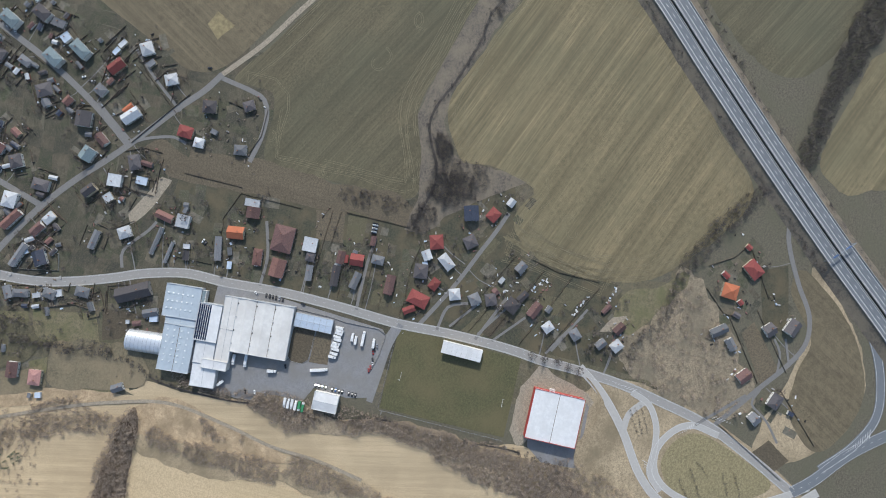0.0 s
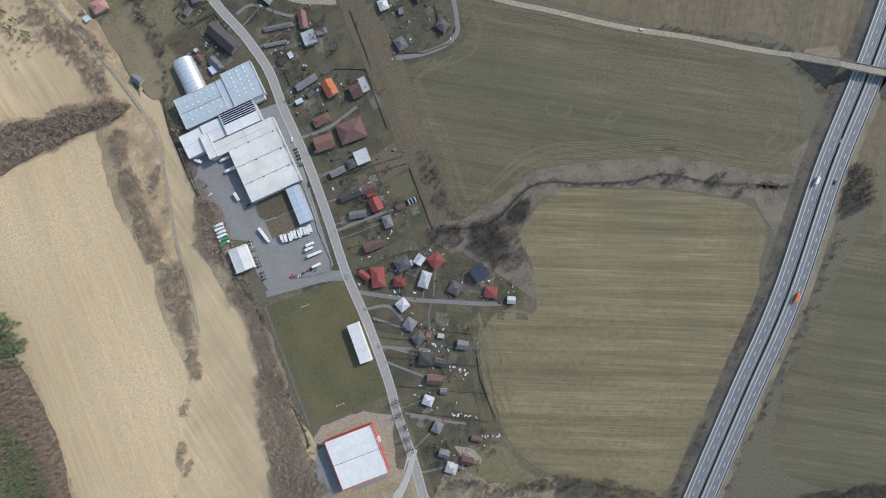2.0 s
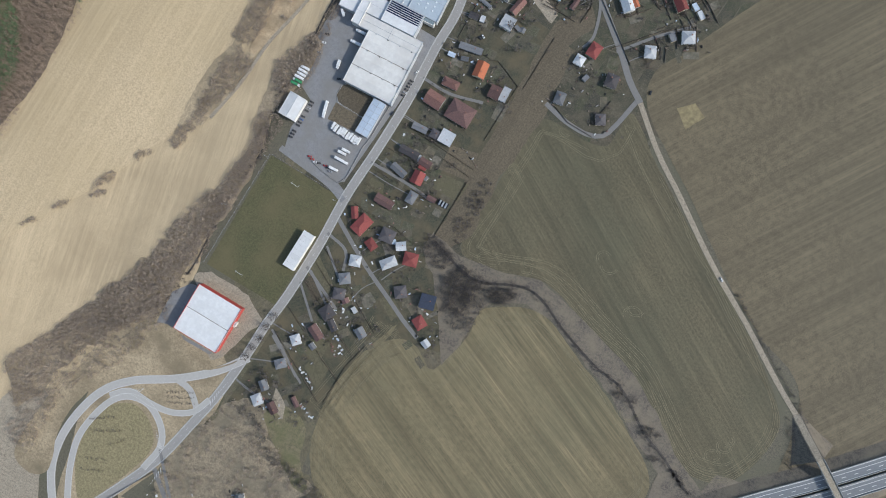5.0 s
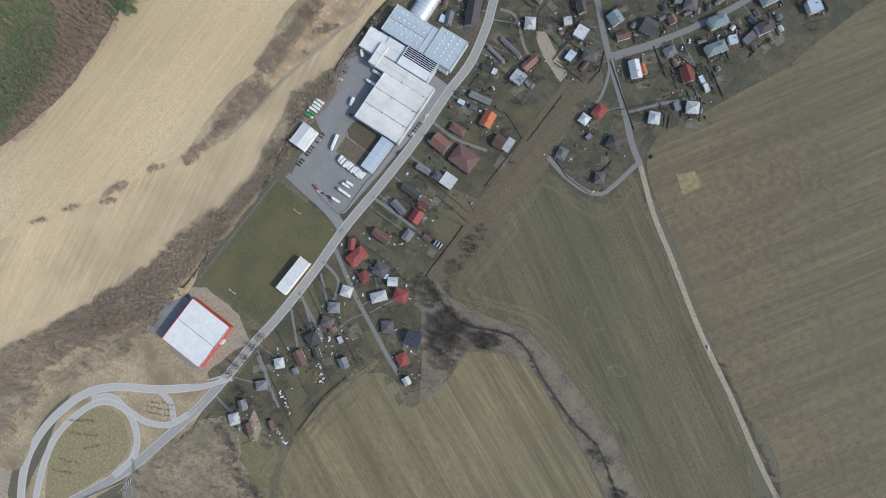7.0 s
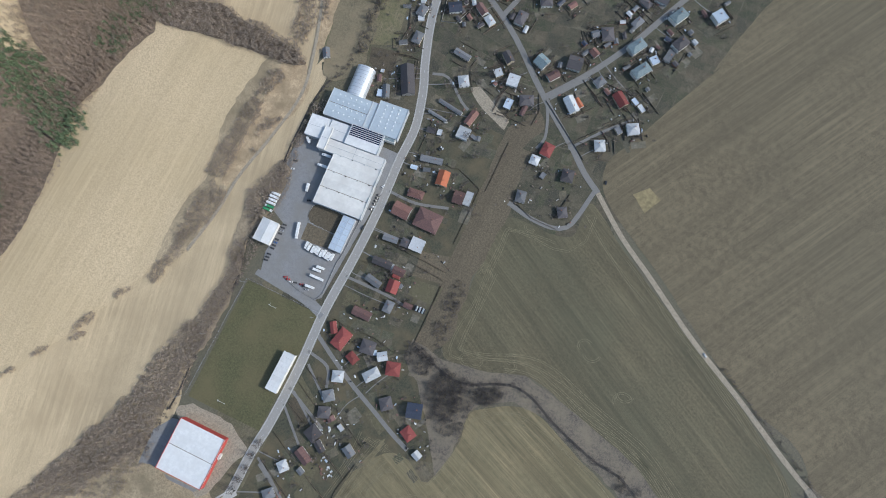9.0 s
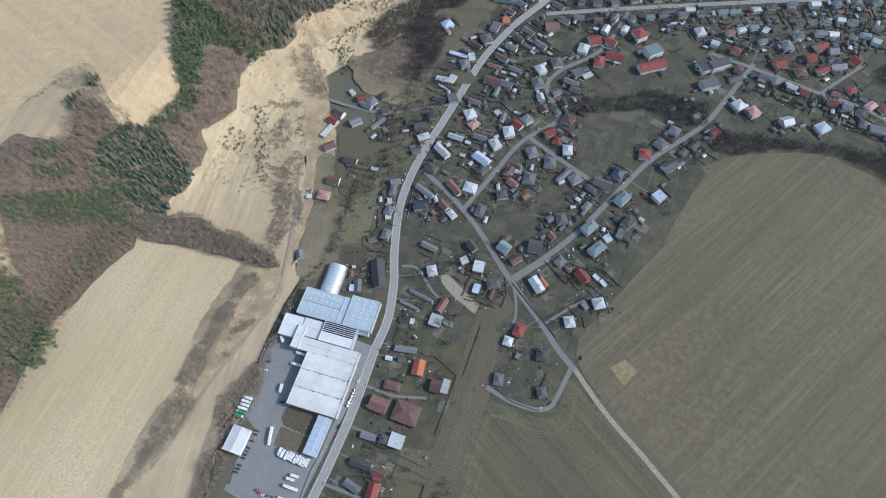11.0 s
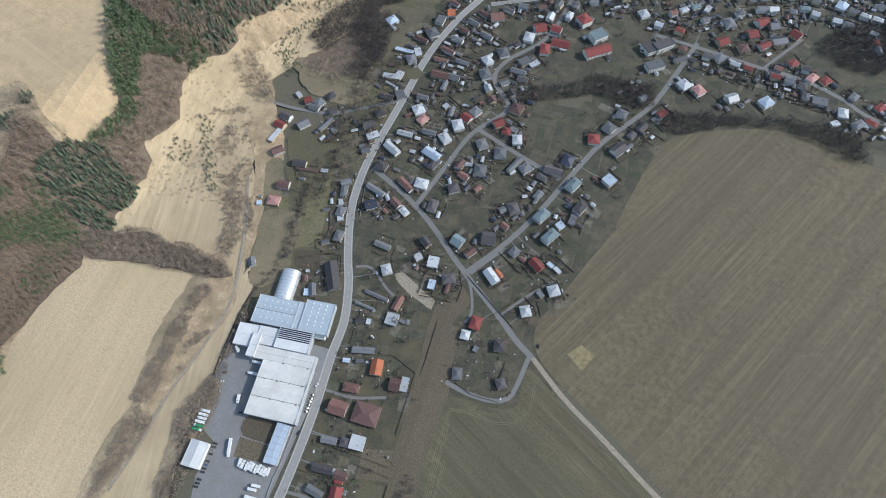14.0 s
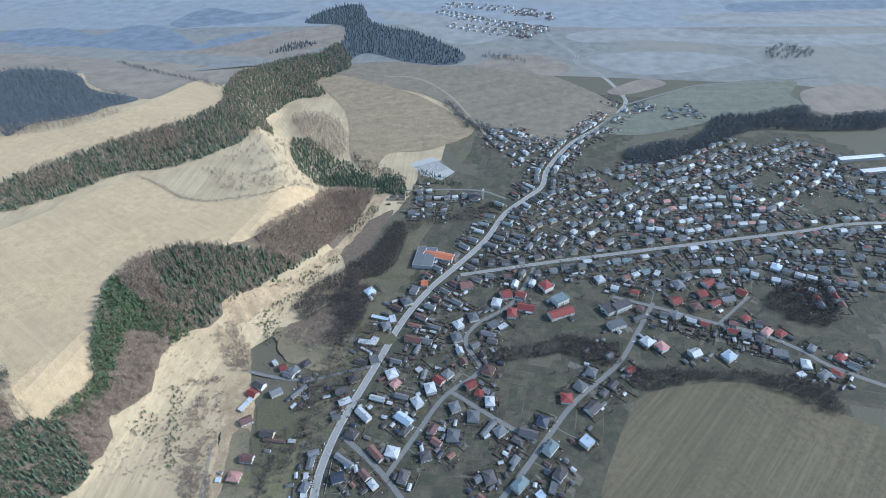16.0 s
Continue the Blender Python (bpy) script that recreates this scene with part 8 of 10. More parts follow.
grove("scrub", fill([(-211.9, -44.9), (-209.9, -5.3), (-217.8, 20.3), (-211.7, 32.7), (-196.2, 2.4), (-194.7, -15.4), (-192.4, -56.8), (-196.3, -94.3), (-200.1, -131.1), (-198.1, -163.3), (-204.6, -189), (-220.9, -213.6), (-248.7, -239.2), (-276.6, -267.8), (-277, -252.5), (-255.1, -208.7), (-242.1, -168.4), (-233.7, -129.7), (-227.9, -85.6)], 7, 0.5), BARE, M["twig"], "small leafless trees along the foot of the slope", "scrub", (0.5, 0.9))
grove("scrub", fill([(-300, -301.3), (-284.4, -268.5), (-267.6, -227.7), (-249.7, -183.1), (-220.2, -133.8), (-203.3, -163), (-198.3, -188.4), (-224.6, -226), (-249.1, -276.2), (-258.9, -317), (-272.4, -335.6)], 3.2, 0.8), BUSH, M["twig"], "dense grey-brown shrubs along the foot of the slope", "scrub", (0.8, 1.5))
grove("scrub", fill([(-288.3, 319.7), (-277.5, 319.4), (-265.7, 292.7), (-255, 259.9), (-256.7, 240.1), (-272, 252.2), (-282.2, 287.6), (-293, 306)], 3, 0.75), BUSH, M["twig"], "brown shrubs beside the hillside track", "scrub", (0.7, 1.4))
grove("scrub", fill([(-328.6, 232.6), (-304.2, 242.9), (-277, 239.6), (-251.2, 233.3), (-245.4, 221.1), (-281, 211.9), (-302.2, 212.4), (-321.7, 203.2)], 3, 0.75), BUSH, M["twig"], "brown shrubs beside the hillside track", "scrub", (0.7, 1.4))
grove("scrub", fill([(-259.1, 316.8), (-242.8, 277.2), (-247.3, 273.2), (-264.2, 315.3)], 3, 0.75), BUSH, M["twig"], "brown shrubs beside the hillside track", "scrub", (0.7, 1.4))
grove("scrub", fill([(-292.9, 339), (-285.6, 330.5), (-302.4, 323.6), (-309.9, 333)], 3, 0.75), BUSH, M["twig"], "brown shrubs beside the hillside track", "scrub", (0.7, 1.4))
grove("scrub", fill([(-242, 158.3), (-245.5, 132.5), (-253.2, 130.5), (-249.6, 153.6)], 3, 0.75), BUSH, M["twig"], "brown shrubs beside the hillside track", "scrub", (0.7, 1.4))
grove("scrub", fill([(-263.9, 207.6), (-256.9, 201.3), (-271.4, 194.4), (-273.3, 202.1)], 3, 0.75), BUSH, M["twig"], "brown shrubs beside the hillside track", "scrub", (0.7, 1.4))

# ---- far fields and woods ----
# Backdrop sheets carry the distance haze in their own colours, in tiers.
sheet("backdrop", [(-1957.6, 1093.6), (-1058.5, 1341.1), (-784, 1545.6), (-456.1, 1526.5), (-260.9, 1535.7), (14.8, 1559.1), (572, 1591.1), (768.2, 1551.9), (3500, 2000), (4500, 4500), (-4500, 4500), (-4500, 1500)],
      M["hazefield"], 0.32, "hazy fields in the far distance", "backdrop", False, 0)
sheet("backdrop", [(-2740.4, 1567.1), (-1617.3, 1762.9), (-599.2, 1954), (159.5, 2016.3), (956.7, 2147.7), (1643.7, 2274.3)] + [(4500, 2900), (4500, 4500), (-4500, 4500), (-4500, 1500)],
      M["hazesky"], 0.45, "fields in the farthest distance, tinted blue for haze", "backdrop", False, 0)
sheet("field", [(-1053.3, 820), (-972.9, 881.7), (-907.1, 969.1), (-898.3, 1100.5), (-918.2, 1273.8), (-817.1, 1237.4), (-748.5, 1125.5), (-738.5, 990.8), (-804.9, 897.1), (-853.6, 828.4), (-884.1, 737.4), (-874, 657.4)],
      M["hilltop"], 0.9, "pale field along the ridge", "field", True, 2)
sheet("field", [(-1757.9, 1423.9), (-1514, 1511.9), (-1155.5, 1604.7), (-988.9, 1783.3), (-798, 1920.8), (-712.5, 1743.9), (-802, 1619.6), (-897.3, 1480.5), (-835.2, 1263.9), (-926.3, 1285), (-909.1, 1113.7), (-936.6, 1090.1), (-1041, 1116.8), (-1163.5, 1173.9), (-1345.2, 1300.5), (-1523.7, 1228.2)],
      M["hazetan"], 0.8, "brown field on the far slope, greyed for haze", "field", True, 2)
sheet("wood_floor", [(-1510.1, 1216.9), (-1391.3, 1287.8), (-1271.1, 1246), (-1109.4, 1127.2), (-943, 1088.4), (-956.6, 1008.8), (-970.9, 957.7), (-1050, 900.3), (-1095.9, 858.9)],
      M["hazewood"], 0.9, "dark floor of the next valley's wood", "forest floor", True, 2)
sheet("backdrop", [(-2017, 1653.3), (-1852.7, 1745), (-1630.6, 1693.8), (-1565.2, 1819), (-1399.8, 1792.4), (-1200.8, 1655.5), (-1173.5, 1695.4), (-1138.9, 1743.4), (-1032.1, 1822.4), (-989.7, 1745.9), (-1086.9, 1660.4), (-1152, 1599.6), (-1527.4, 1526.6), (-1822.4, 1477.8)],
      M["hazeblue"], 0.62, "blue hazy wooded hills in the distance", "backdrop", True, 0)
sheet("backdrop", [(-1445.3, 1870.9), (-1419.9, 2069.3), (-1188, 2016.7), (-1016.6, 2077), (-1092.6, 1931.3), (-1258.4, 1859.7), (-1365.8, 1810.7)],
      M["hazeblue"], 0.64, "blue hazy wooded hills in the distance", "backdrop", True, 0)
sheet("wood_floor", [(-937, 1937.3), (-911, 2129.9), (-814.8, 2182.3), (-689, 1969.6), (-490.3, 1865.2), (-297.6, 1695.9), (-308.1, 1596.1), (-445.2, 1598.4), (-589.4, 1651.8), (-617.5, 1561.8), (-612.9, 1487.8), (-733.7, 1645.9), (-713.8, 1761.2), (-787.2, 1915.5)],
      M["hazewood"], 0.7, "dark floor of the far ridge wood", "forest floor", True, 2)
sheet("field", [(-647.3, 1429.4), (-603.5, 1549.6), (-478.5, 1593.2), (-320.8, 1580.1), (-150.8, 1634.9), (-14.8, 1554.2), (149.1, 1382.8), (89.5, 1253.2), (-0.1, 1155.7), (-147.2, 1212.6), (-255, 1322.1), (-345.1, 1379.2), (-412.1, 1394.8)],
      M["farcrop"], 0.66, "wide brown field behind the village, greyed for haze", "field", True, 2)
sheet("field", [(-649.8, 1416.2), (-604, 1466.9), (-376.5, 1381.4), (-264.4, 1303.1), (-158.2, 1190), (-232, 1085.4), (-310.1, 1052.4), (-322.1, 981.6), (-381.9, 1013.3), (-484.9, 1230.2)],
      M["fartan"], 0.72, "tan field on the rise behind the village", "field", True, 2)
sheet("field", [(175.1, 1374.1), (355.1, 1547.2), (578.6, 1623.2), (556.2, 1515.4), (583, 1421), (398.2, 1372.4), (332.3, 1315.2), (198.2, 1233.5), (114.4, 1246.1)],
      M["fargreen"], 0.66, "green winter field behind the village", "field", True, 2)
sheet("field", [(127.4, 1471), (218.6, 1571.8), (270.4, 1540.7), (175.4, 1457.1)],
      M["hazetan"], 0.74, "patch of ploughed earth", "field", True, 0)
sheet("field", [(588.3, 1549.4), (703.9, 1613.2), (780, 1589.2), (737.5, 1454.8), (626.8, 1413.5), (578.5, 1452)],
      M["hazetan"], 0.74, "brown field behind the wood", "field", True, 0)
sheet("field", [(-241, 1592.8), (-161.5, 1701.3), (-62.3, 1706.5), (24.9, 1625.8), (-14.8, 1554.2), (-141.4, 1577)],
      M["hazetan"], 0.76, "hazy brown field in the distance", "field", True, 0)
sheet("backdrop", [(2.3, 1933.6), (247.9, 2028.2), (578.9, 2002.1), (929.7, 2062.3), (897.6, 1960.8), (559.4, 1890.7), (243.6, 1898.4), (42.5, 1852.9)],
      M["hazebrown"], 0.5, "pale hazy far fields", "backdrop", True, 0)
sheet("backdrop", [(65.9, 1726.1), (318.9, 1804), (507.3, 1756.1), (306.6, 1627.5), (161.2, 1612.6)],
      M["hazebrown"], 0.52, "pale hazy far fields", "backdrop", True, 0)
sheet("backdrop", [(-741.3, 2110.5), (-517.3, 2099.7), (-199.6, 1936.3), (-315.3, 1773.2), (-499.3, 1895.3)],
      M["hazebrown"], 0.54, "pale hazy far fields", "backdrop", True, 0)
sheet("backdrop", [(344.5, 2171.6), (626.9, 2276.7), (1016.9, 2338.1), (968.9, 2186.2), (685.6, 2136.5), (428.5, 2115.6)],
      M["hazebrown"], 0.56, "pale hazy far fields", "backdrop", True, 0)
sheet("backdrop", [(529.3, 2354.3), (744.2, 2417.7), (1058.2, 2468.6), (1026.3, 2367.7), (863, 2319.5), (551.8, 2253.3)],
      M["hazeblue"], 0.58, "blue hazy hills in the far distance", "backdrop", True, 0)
RIDGE = [(-894.1, 679), (-871.9, 729.1), (-836.4, 813), (-790.2, 882.4), (-724.7, 974.3), (-727.9, 1098.3), (-812, 1244.7), (-871.3, 1441.7), (-798, 1576), (-728.4, 1628.2), (-710.8, 1719), (-601.9, 1556.5), (-605.3, 1472.4), (-643.6, 1405.5), (-581.5, 1323.8), (-646.1, 1275.3), (-650.3, 1194.8), (-629.6, 1110.2), (-575.8, 1050), (-555.5, 913.8), (-571.4, 879.7), (-610.6, 811.8), (-649.1, 783.1), (-693.8, 764), (-726.1, 717.8), (-756.4, 662.7), (-814, 607.7)]
grove("forest", fill(RIDGE, 5.8, 0.8), FIRS + PINES, M["fir"], "dark conifers along the ridge", "forest", (0.8, 1.2))
grove("forest", fill(RIDGE, 7.5, 0.6), LARCH, M["twig_w"], "leafless larches along the ridge", "forest", (1.0, 1.5))
grove("forest", fill([(-873.9, 730.5), (-838, 758.7), (-783.8, 727.8), (-782.4, 688.4), (-823.1, 669.6)], 6, 0.8), LARCH, M["twig_w"], "leafless larches on the ridge", "forest", (1.0, 1.5))
grove("forest", fill([(-795.1, 863.5), (-736.3, 933.3), (-661.5, 883.7), (-689.9, 820.2), (-738.2, 833.7)], 6, 0.8), LARCH, M["twig_w"], "leafless larches on the ridge", "forest", (1.0, 1.5))
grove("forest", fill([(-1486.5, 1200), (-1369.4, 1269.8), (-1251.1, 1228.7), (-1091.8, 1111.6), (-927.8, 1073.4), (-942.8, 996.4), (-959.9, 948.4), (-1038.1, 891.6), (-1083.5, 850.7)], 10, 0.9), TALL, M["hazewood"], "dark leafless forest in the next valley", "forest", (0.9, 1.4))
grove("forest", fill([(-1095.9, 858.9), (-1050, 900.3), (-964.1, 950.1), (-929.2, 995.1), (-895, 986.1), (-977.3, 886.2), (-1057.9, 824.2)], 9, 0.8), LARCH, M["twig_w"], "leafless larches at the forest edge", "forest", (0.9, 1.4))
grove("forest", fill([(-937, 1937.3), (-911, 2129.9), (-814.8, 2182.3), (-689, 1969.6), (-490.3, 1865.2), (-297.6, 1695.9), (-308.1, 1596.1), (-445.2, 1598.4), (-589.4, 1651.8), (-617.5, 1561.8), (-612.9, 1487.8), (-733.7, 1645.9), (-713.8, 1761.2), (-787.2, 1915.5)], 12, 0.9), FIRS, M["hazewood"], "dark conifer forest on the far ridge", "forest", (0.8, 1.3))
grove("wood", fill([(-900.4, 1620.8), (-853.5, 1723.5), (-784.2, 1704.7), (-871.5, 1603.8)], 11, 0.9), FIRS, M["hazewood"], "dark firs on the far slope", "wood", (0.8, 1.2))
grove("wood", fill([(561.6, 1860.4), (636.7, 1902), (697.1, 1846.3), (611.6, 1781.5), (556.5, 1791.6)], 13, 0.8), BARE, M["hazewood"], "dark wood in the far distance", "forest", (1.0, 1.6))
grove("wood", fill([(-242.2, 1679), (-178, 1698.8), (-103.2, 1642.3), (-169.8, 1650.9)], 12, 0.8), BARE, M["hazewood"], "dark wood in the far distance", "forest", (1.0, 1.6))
grove("wood", fill([(173.7, 1150), (254, 1208.9), (312, 1233), (370.8, 1352.3), (445.7, 1381.2), (564.2, 1446.5), (585.9, 1391.1), (732.8, 1444.8), (706.2, 1360.8), (569.2, 1321.7), (456.6, 1309.3), (368.2, 1238.3), (272.2, 1146.8), (194.9, 1094.2)], 6, 0.95), BARE, M["twig_haze"], "dark leafless wood behind the village", "wood", (1.0, 1.6))
grove("wood", fill([(-544.5, 1059.3), (-513.5, 1080.4), (-424.1, 1017.1), (-342.6, 972.3), (-261.4, 911.5), (-307.4, 881.8), (-381.4, 919.5), (-422.9, 875.2)], 4.51, 0.7), FIRS + PINES + PINES, M["fir"], "conifers below the hill field", "wood", (0.6, 0.96))
grove("wood", fill([(-601.7, 1186), (-553.6, 1211.1), (-479.1, 1176), (-403.1, 1060.1), (-407.2, 1007.8), (-471.1, 1033.9), (-545.6, 1103.2)], 6, 0.75), TALL, M["twig"], "bare trees round the clearings", "wood", (0.7, 1.1))
grove("wood", fill([(-395.8, 1041.1), (-345, 977.2), (-252.5, 918.3), (-240.7, 952.6), (-288.1, 988.3), (-346.3, 1012.8)], 5.5, 0.6), BARE, M["twig_d"], "bare trees above the village", "wood", (0.7, 1.1))
grove("scrub", fill([(-568.9, 799.3), (-463.8, 813.8), (-420.8, 927.5), (-327, 931.1), (-368.7, 825.3), (-462.9, 737.8), (-525.5, 768)], 9, 0.6), BARE, M["twig"], "rows of bare fruit trees on the slope", "scrub", (0.6, 1.0))
grove("scrub", fill([(-574.5, 881.6), (-583.2, 1050.4), (-535.8, 1054.2), (-437, 825.8), (-507.5, 811.3)], 9, 0.3), BARE, M["twig"], "bare shrubs round the clearings", "scrub", (0.5, 1.0))
grove("wood", fill([(-261.9, 1320.9), (-243.6, 1334.6), (-182.3, 1252.2), (-120.4, 1208.7), (-155.7, 1190.4), (-198.4, 1233.6)], 6, 0.6), BARE, M["twig_haze"], "bare trees beside the farm track", "wood", (0.9, 1.3))
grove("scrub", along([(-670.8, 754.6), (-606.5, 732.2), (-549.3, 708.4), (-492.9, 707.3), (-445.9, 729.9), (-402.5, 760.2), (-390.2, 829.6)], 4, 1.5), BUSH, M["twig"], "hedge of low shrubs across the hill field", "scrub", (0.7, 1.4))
grove("scrub", along([(-1292.2, 1422.6), (-1177.1, 1370.6), (-1063.9, 1324.9), (-944.9, 1286.6), (-824, 1235.5)], 6, 3), BARE, M["twig_haze"], "row of dark shrubs on the far slope", "scrub", (0.8, 1.3))
grove("wood", fill([(-231.6, 999.4), (-154.8, 974.1), (-117, 955.9), (-194.3, 951.1)], 4.1, 0.6), FIRS + PINES + PINES, M["fir"], "dark firs beside the graves", "wood", (0.38, 0.64))
grove("wood", fill([(-216.6, 811), (-108.2, 869.4), (-53.9, 908.6), (-65.4, 860.1), (-156, 815), (-198.4, 756.5), (-222.3, 767.6)], 5, 0.7), BARE, M["twig_d"], "leafless trees along the brook", "wood", (0.6, 1.0))
sheet("burial_ground", [(-255.4, 1018.4), (-217.4, 1055.1), (-156.1, 1002.8), (-175.5, 965.6), (-219.6, 978.9)],
      M["paving"], 0.3, "gravelled burial ground on the rise", "cemetery", False, 0)
churchyard(-205.3, 1011.6, 60, 44, 40)
church(-97.3, 915.3, 10)
road("road", [(-41.3, 926.7), (-92.6, 944.3), (-167, 933.4), (-250.6, 912.4)],
     5, M["lane"], "street to the church", 0.28)
road("road", [(-126.4, 1173), (-185.7, 1267.4), (-272.7, 1391.5), (-373.5, 1474.4), (-473.5, 1479.4)],
     4.5, M["dirt"], "pale farm track over the rise", 0.6)
grove("wood", along([(-191.6, 643.1), (-196.7, 585), (-202.3, 523.3), (-197.7, 475.9), (-204.4, 455.7), (-197.3, 415.6), (-190.1, 390.7), (-194.7, 367.5), (-204.7, 347.5), (-201.3, 304.7), (-192.4, 256.4)], 2.2, 4), BARE, M["twig_d"], "dark leafless trees along the village brook", "wood", (0.5, 1.0))
grove("wood", fill([(-249, 606.4), (-204.9, 643), (-185, 576.6), (-199.4, 526.4), (-221.6, 519.6), (-223.3, 565)], 4.5, 0.85), BARE, M["twig_d"], "dark leafless trees along the village brook", "wood", (0.7, 1.2))
road("road", [(168.6, 1389.6), (270.1, 1484.3), (355.5, 1551.1), (508.6, 1599.8), (650.9, 1654.9)],
     6, M["lane"], "pale far country road", 0.7)

# ---- houses and sheds ----
house(-58.5, 222.2, 12.0, 12.0, -90, 4.2, "f", "w", "w", 2)
house(-47.6, 223.2, 6.5, 3.5, -17, 2.4, "f", "k", "g", 2)
house(-42.8, 223.7, 4.6, 4.5, -84, 2.4, "g", "k", "c", 2)
house(-89.6, 211.9, 9.0, 5.6, 9, 2.4, "g", "d", "c", 2)
house(-81.1, 213.4, 6.2, 4.6, -81, 2.4, "f", "w", "g", 2)
house(-75.7, 183.5, 22.2, 5.6, 12, 3.4, "g", "k", "g", 2)
house(-75.7, 172.3, 7.2, 4.0, 19, 2.4, "g", "k", "t", 2)
house(-88.6, 169.4, 6.8, 4.0, 8, 2.4, "g", "l", "t", 2)
house(-57.0, 170.6, 14.8, 11.0, -82, 4.2, "g", "o", "c", 2)
house(-74.7, 145.0, 15.4, 7.8, 6, 3.4, "h", "s", "w", 2)
house(-34.5, 159.6, 10.0, 12.0, 6, 3.4, "g", "b", "c", 2)
house(-25.4, 162.5, 13.7, 6.7, -86, 3.4, "f", "w", "w", 2)
house(-79.8, 123.7, 16.9, 13.1, -2, 4.2, "g", "s", "g", 2)
house(-51.9, 125.5, 24.4, 19.0, -0, 4.2, "h", "b", "g", 2)
house(-50.9, 99.0, 12.6, 13.1, -88, 4.2, "f", "w", "w", 2)
house(-62.4, 96.1, 7.8, 7.8, -0, 3.4, "h", "d", "w", 2)
house(-77.4, 93.7, 14.3, 5.6, 6, 3.4, "g", "k", "w", 2)
house(-73.9, 68.8, 19.1, 6.7, 3, 3.4, "g", "d", "w", 2)
house(-63.2, 69.0, 6.2, 2.4, -86, 2.4, "f", "w", "w", 2)
house(-55.7, 67.7, 11.5, 6.7, -0, 3.4, "g", "b", "c", 2)
house(-55.7, 62.6, 7.3, 3.5, 4, 2.4, "g", "r", "c", 2)
house(-54.4, 52.2, 12.1, 10.5, -85, 3.4, "g", "r", "c", 2)
house(-47.4, 55.9, 4.6, 2.4, -90, 2.4, "f", "k", "w", 2)
house(-73.7, 49.0, 15.6, 6.2, -11, 3.4, "g", "k", "c", 2)
house(-32.9, 41.7, 8.9, 4.6, 3, 2.4, "g", "b", "t", 2)
house(-49.6, 32.9, 11.0, 7.8, 90, 3.4, "h", "k", "c", 2)
house(-69.7, 16.3, 18.0, 7.8, -0, 4.2, "g", "b", "g", 2)
house(-88.2, -7.3, 10.8, 5.6, -56, 3.4, "g", "r", "w", 2)
house(-76.4, -13.5, 18.5, 12.1, -103, 4.2, "h", "r", "c", 2)
house(-59.0, -25.0, 10.3, 7.8, -23, 3.4, "h", "r", "c", 2)
house(-50.1, -9.7, 13.2, 12.1, 7, 4.2, "h", "d", "g", 2)
house(-42.1, -11.6, 5.0, 3.5, 112, 2.4, "f", "l", "w", 2)
house(-33.8, -11.6, 8.9, 7.8, 34, 3.4, "g", "w", "w", 2)
house(-19.5, -17.5, 12.8, 12.1, 18, 4.2, "h", "r", "c", 2)
house(-35.6, -31.2, 14.9, 8.9, -128, 4.2, "h", "w", "w", 2)
house(-11.5, -48.9, 11.0, 11.0, -51, 3.4, "h", "d", "w", 2)
house(15.3, -43.2, 13.8, 13.1, 17, 4.2, "g", "n", "w", 2)
house(19.0, -64.1, 11.2, 9.9, -27, 3.4, "h", "r", "w", 2)
house(34.6, -78.1, 7.4, 6.7, -23, 2.4, "g", "w", "w", 2)
house(-63.8, -46.2, 10.1, 9.9, 20, 3.4, "h", "w", "w", 2)
house(-63.6, -65.8, 10.0, 9.9, 37, 3.4, "h", "k", "w", 2)
house(-60.4, -80.9, 10.8, 9.9, 22, 3.4, "h", "d", "w", 2)
house(-51.8, -83.5, 4.6, 6.7, -37, 2.4, "g", "b", "c", 2)
house(-40.0, -86.7, 6.4, 4.0, -27, 2.4, "f", "w", "c", 2)
house(-60.9, -101.8, 12.2, 12.1, -24, 4.2, "h", "d", "w", 2)
house(-23.6, -101.8, 9.8, 7.8, -30, 3.4, "g", "k", "c", 2)
house(-50.2, -109.9, 10.8, 5.7, -34, 3.4, "g", "d", "w", 2)
house(-59.9, -123.9, 14.6, 8.4, -25, 3.4, "g", "b", "w", 2)
house(-72.8, -140.0, 9.1, 8.4, -41, 3.4, "h", "w", "w", 2)
house(-56.1, -137.0, 6.2, 5.1, -23, 2.4, "g", "k", "w", 2)
house(-73.3, -166.9, 10.0, 8.3, 45, 3.4, "h", "k", "g", 2)
house(-42.4, -190.8, 10.1, 4.1, -33, 2.4, "g", "b", "t", 2)
house(-74.4, -207.9, 9.9, 8.9, -37, 3.4, "h", "w", "w", 2)
house(-57.8, -206.7, 10.8, 6.8, -34, 3.4, "g", "b", "t", 2)
house(-76.3, -192.8, 9.5, 6.8, -39, 3.4, "g", "k", "g", 2)
house(48.2, -310.3, 5.3, 4.7, -121, 2.4, "g", "r", "c", 2)
house(28.3, -318.8, 16.4, 12.3, -128, 4.2, "h", "r", "c", 2)
house(17.0, -294.7, 6.8, 4.7, -121, 2.4, "g", "r", "w", 2)
house(2.6, -301.4, 13.9, 13.3, -93, 4.2, "h", "o", "c", 2)
house(-5.3, -314.3, 4.6, 4.6, -130, 2.4, "g", "r", "w", 2)
house(-18.0, -313.3, 6.7, 4.6, -106, 2.4, "g", "d", "t", 2)
house(-36.6, -299.9, 15.7, 7.7, -53, 3.4, "g", "k", "w", 2)
house(-46.4, -313.8, 11.1, 6.8, -140, 3.4, "g", "k", "w", 2)
house(-24.4, -347.0, 9.5, 10.9, -45, 3.4, "g", "d", "w", 2)
house(-17.1, -367.5, 14.0, 11.0, -23, 4.2, "g", "d", "w", 2)
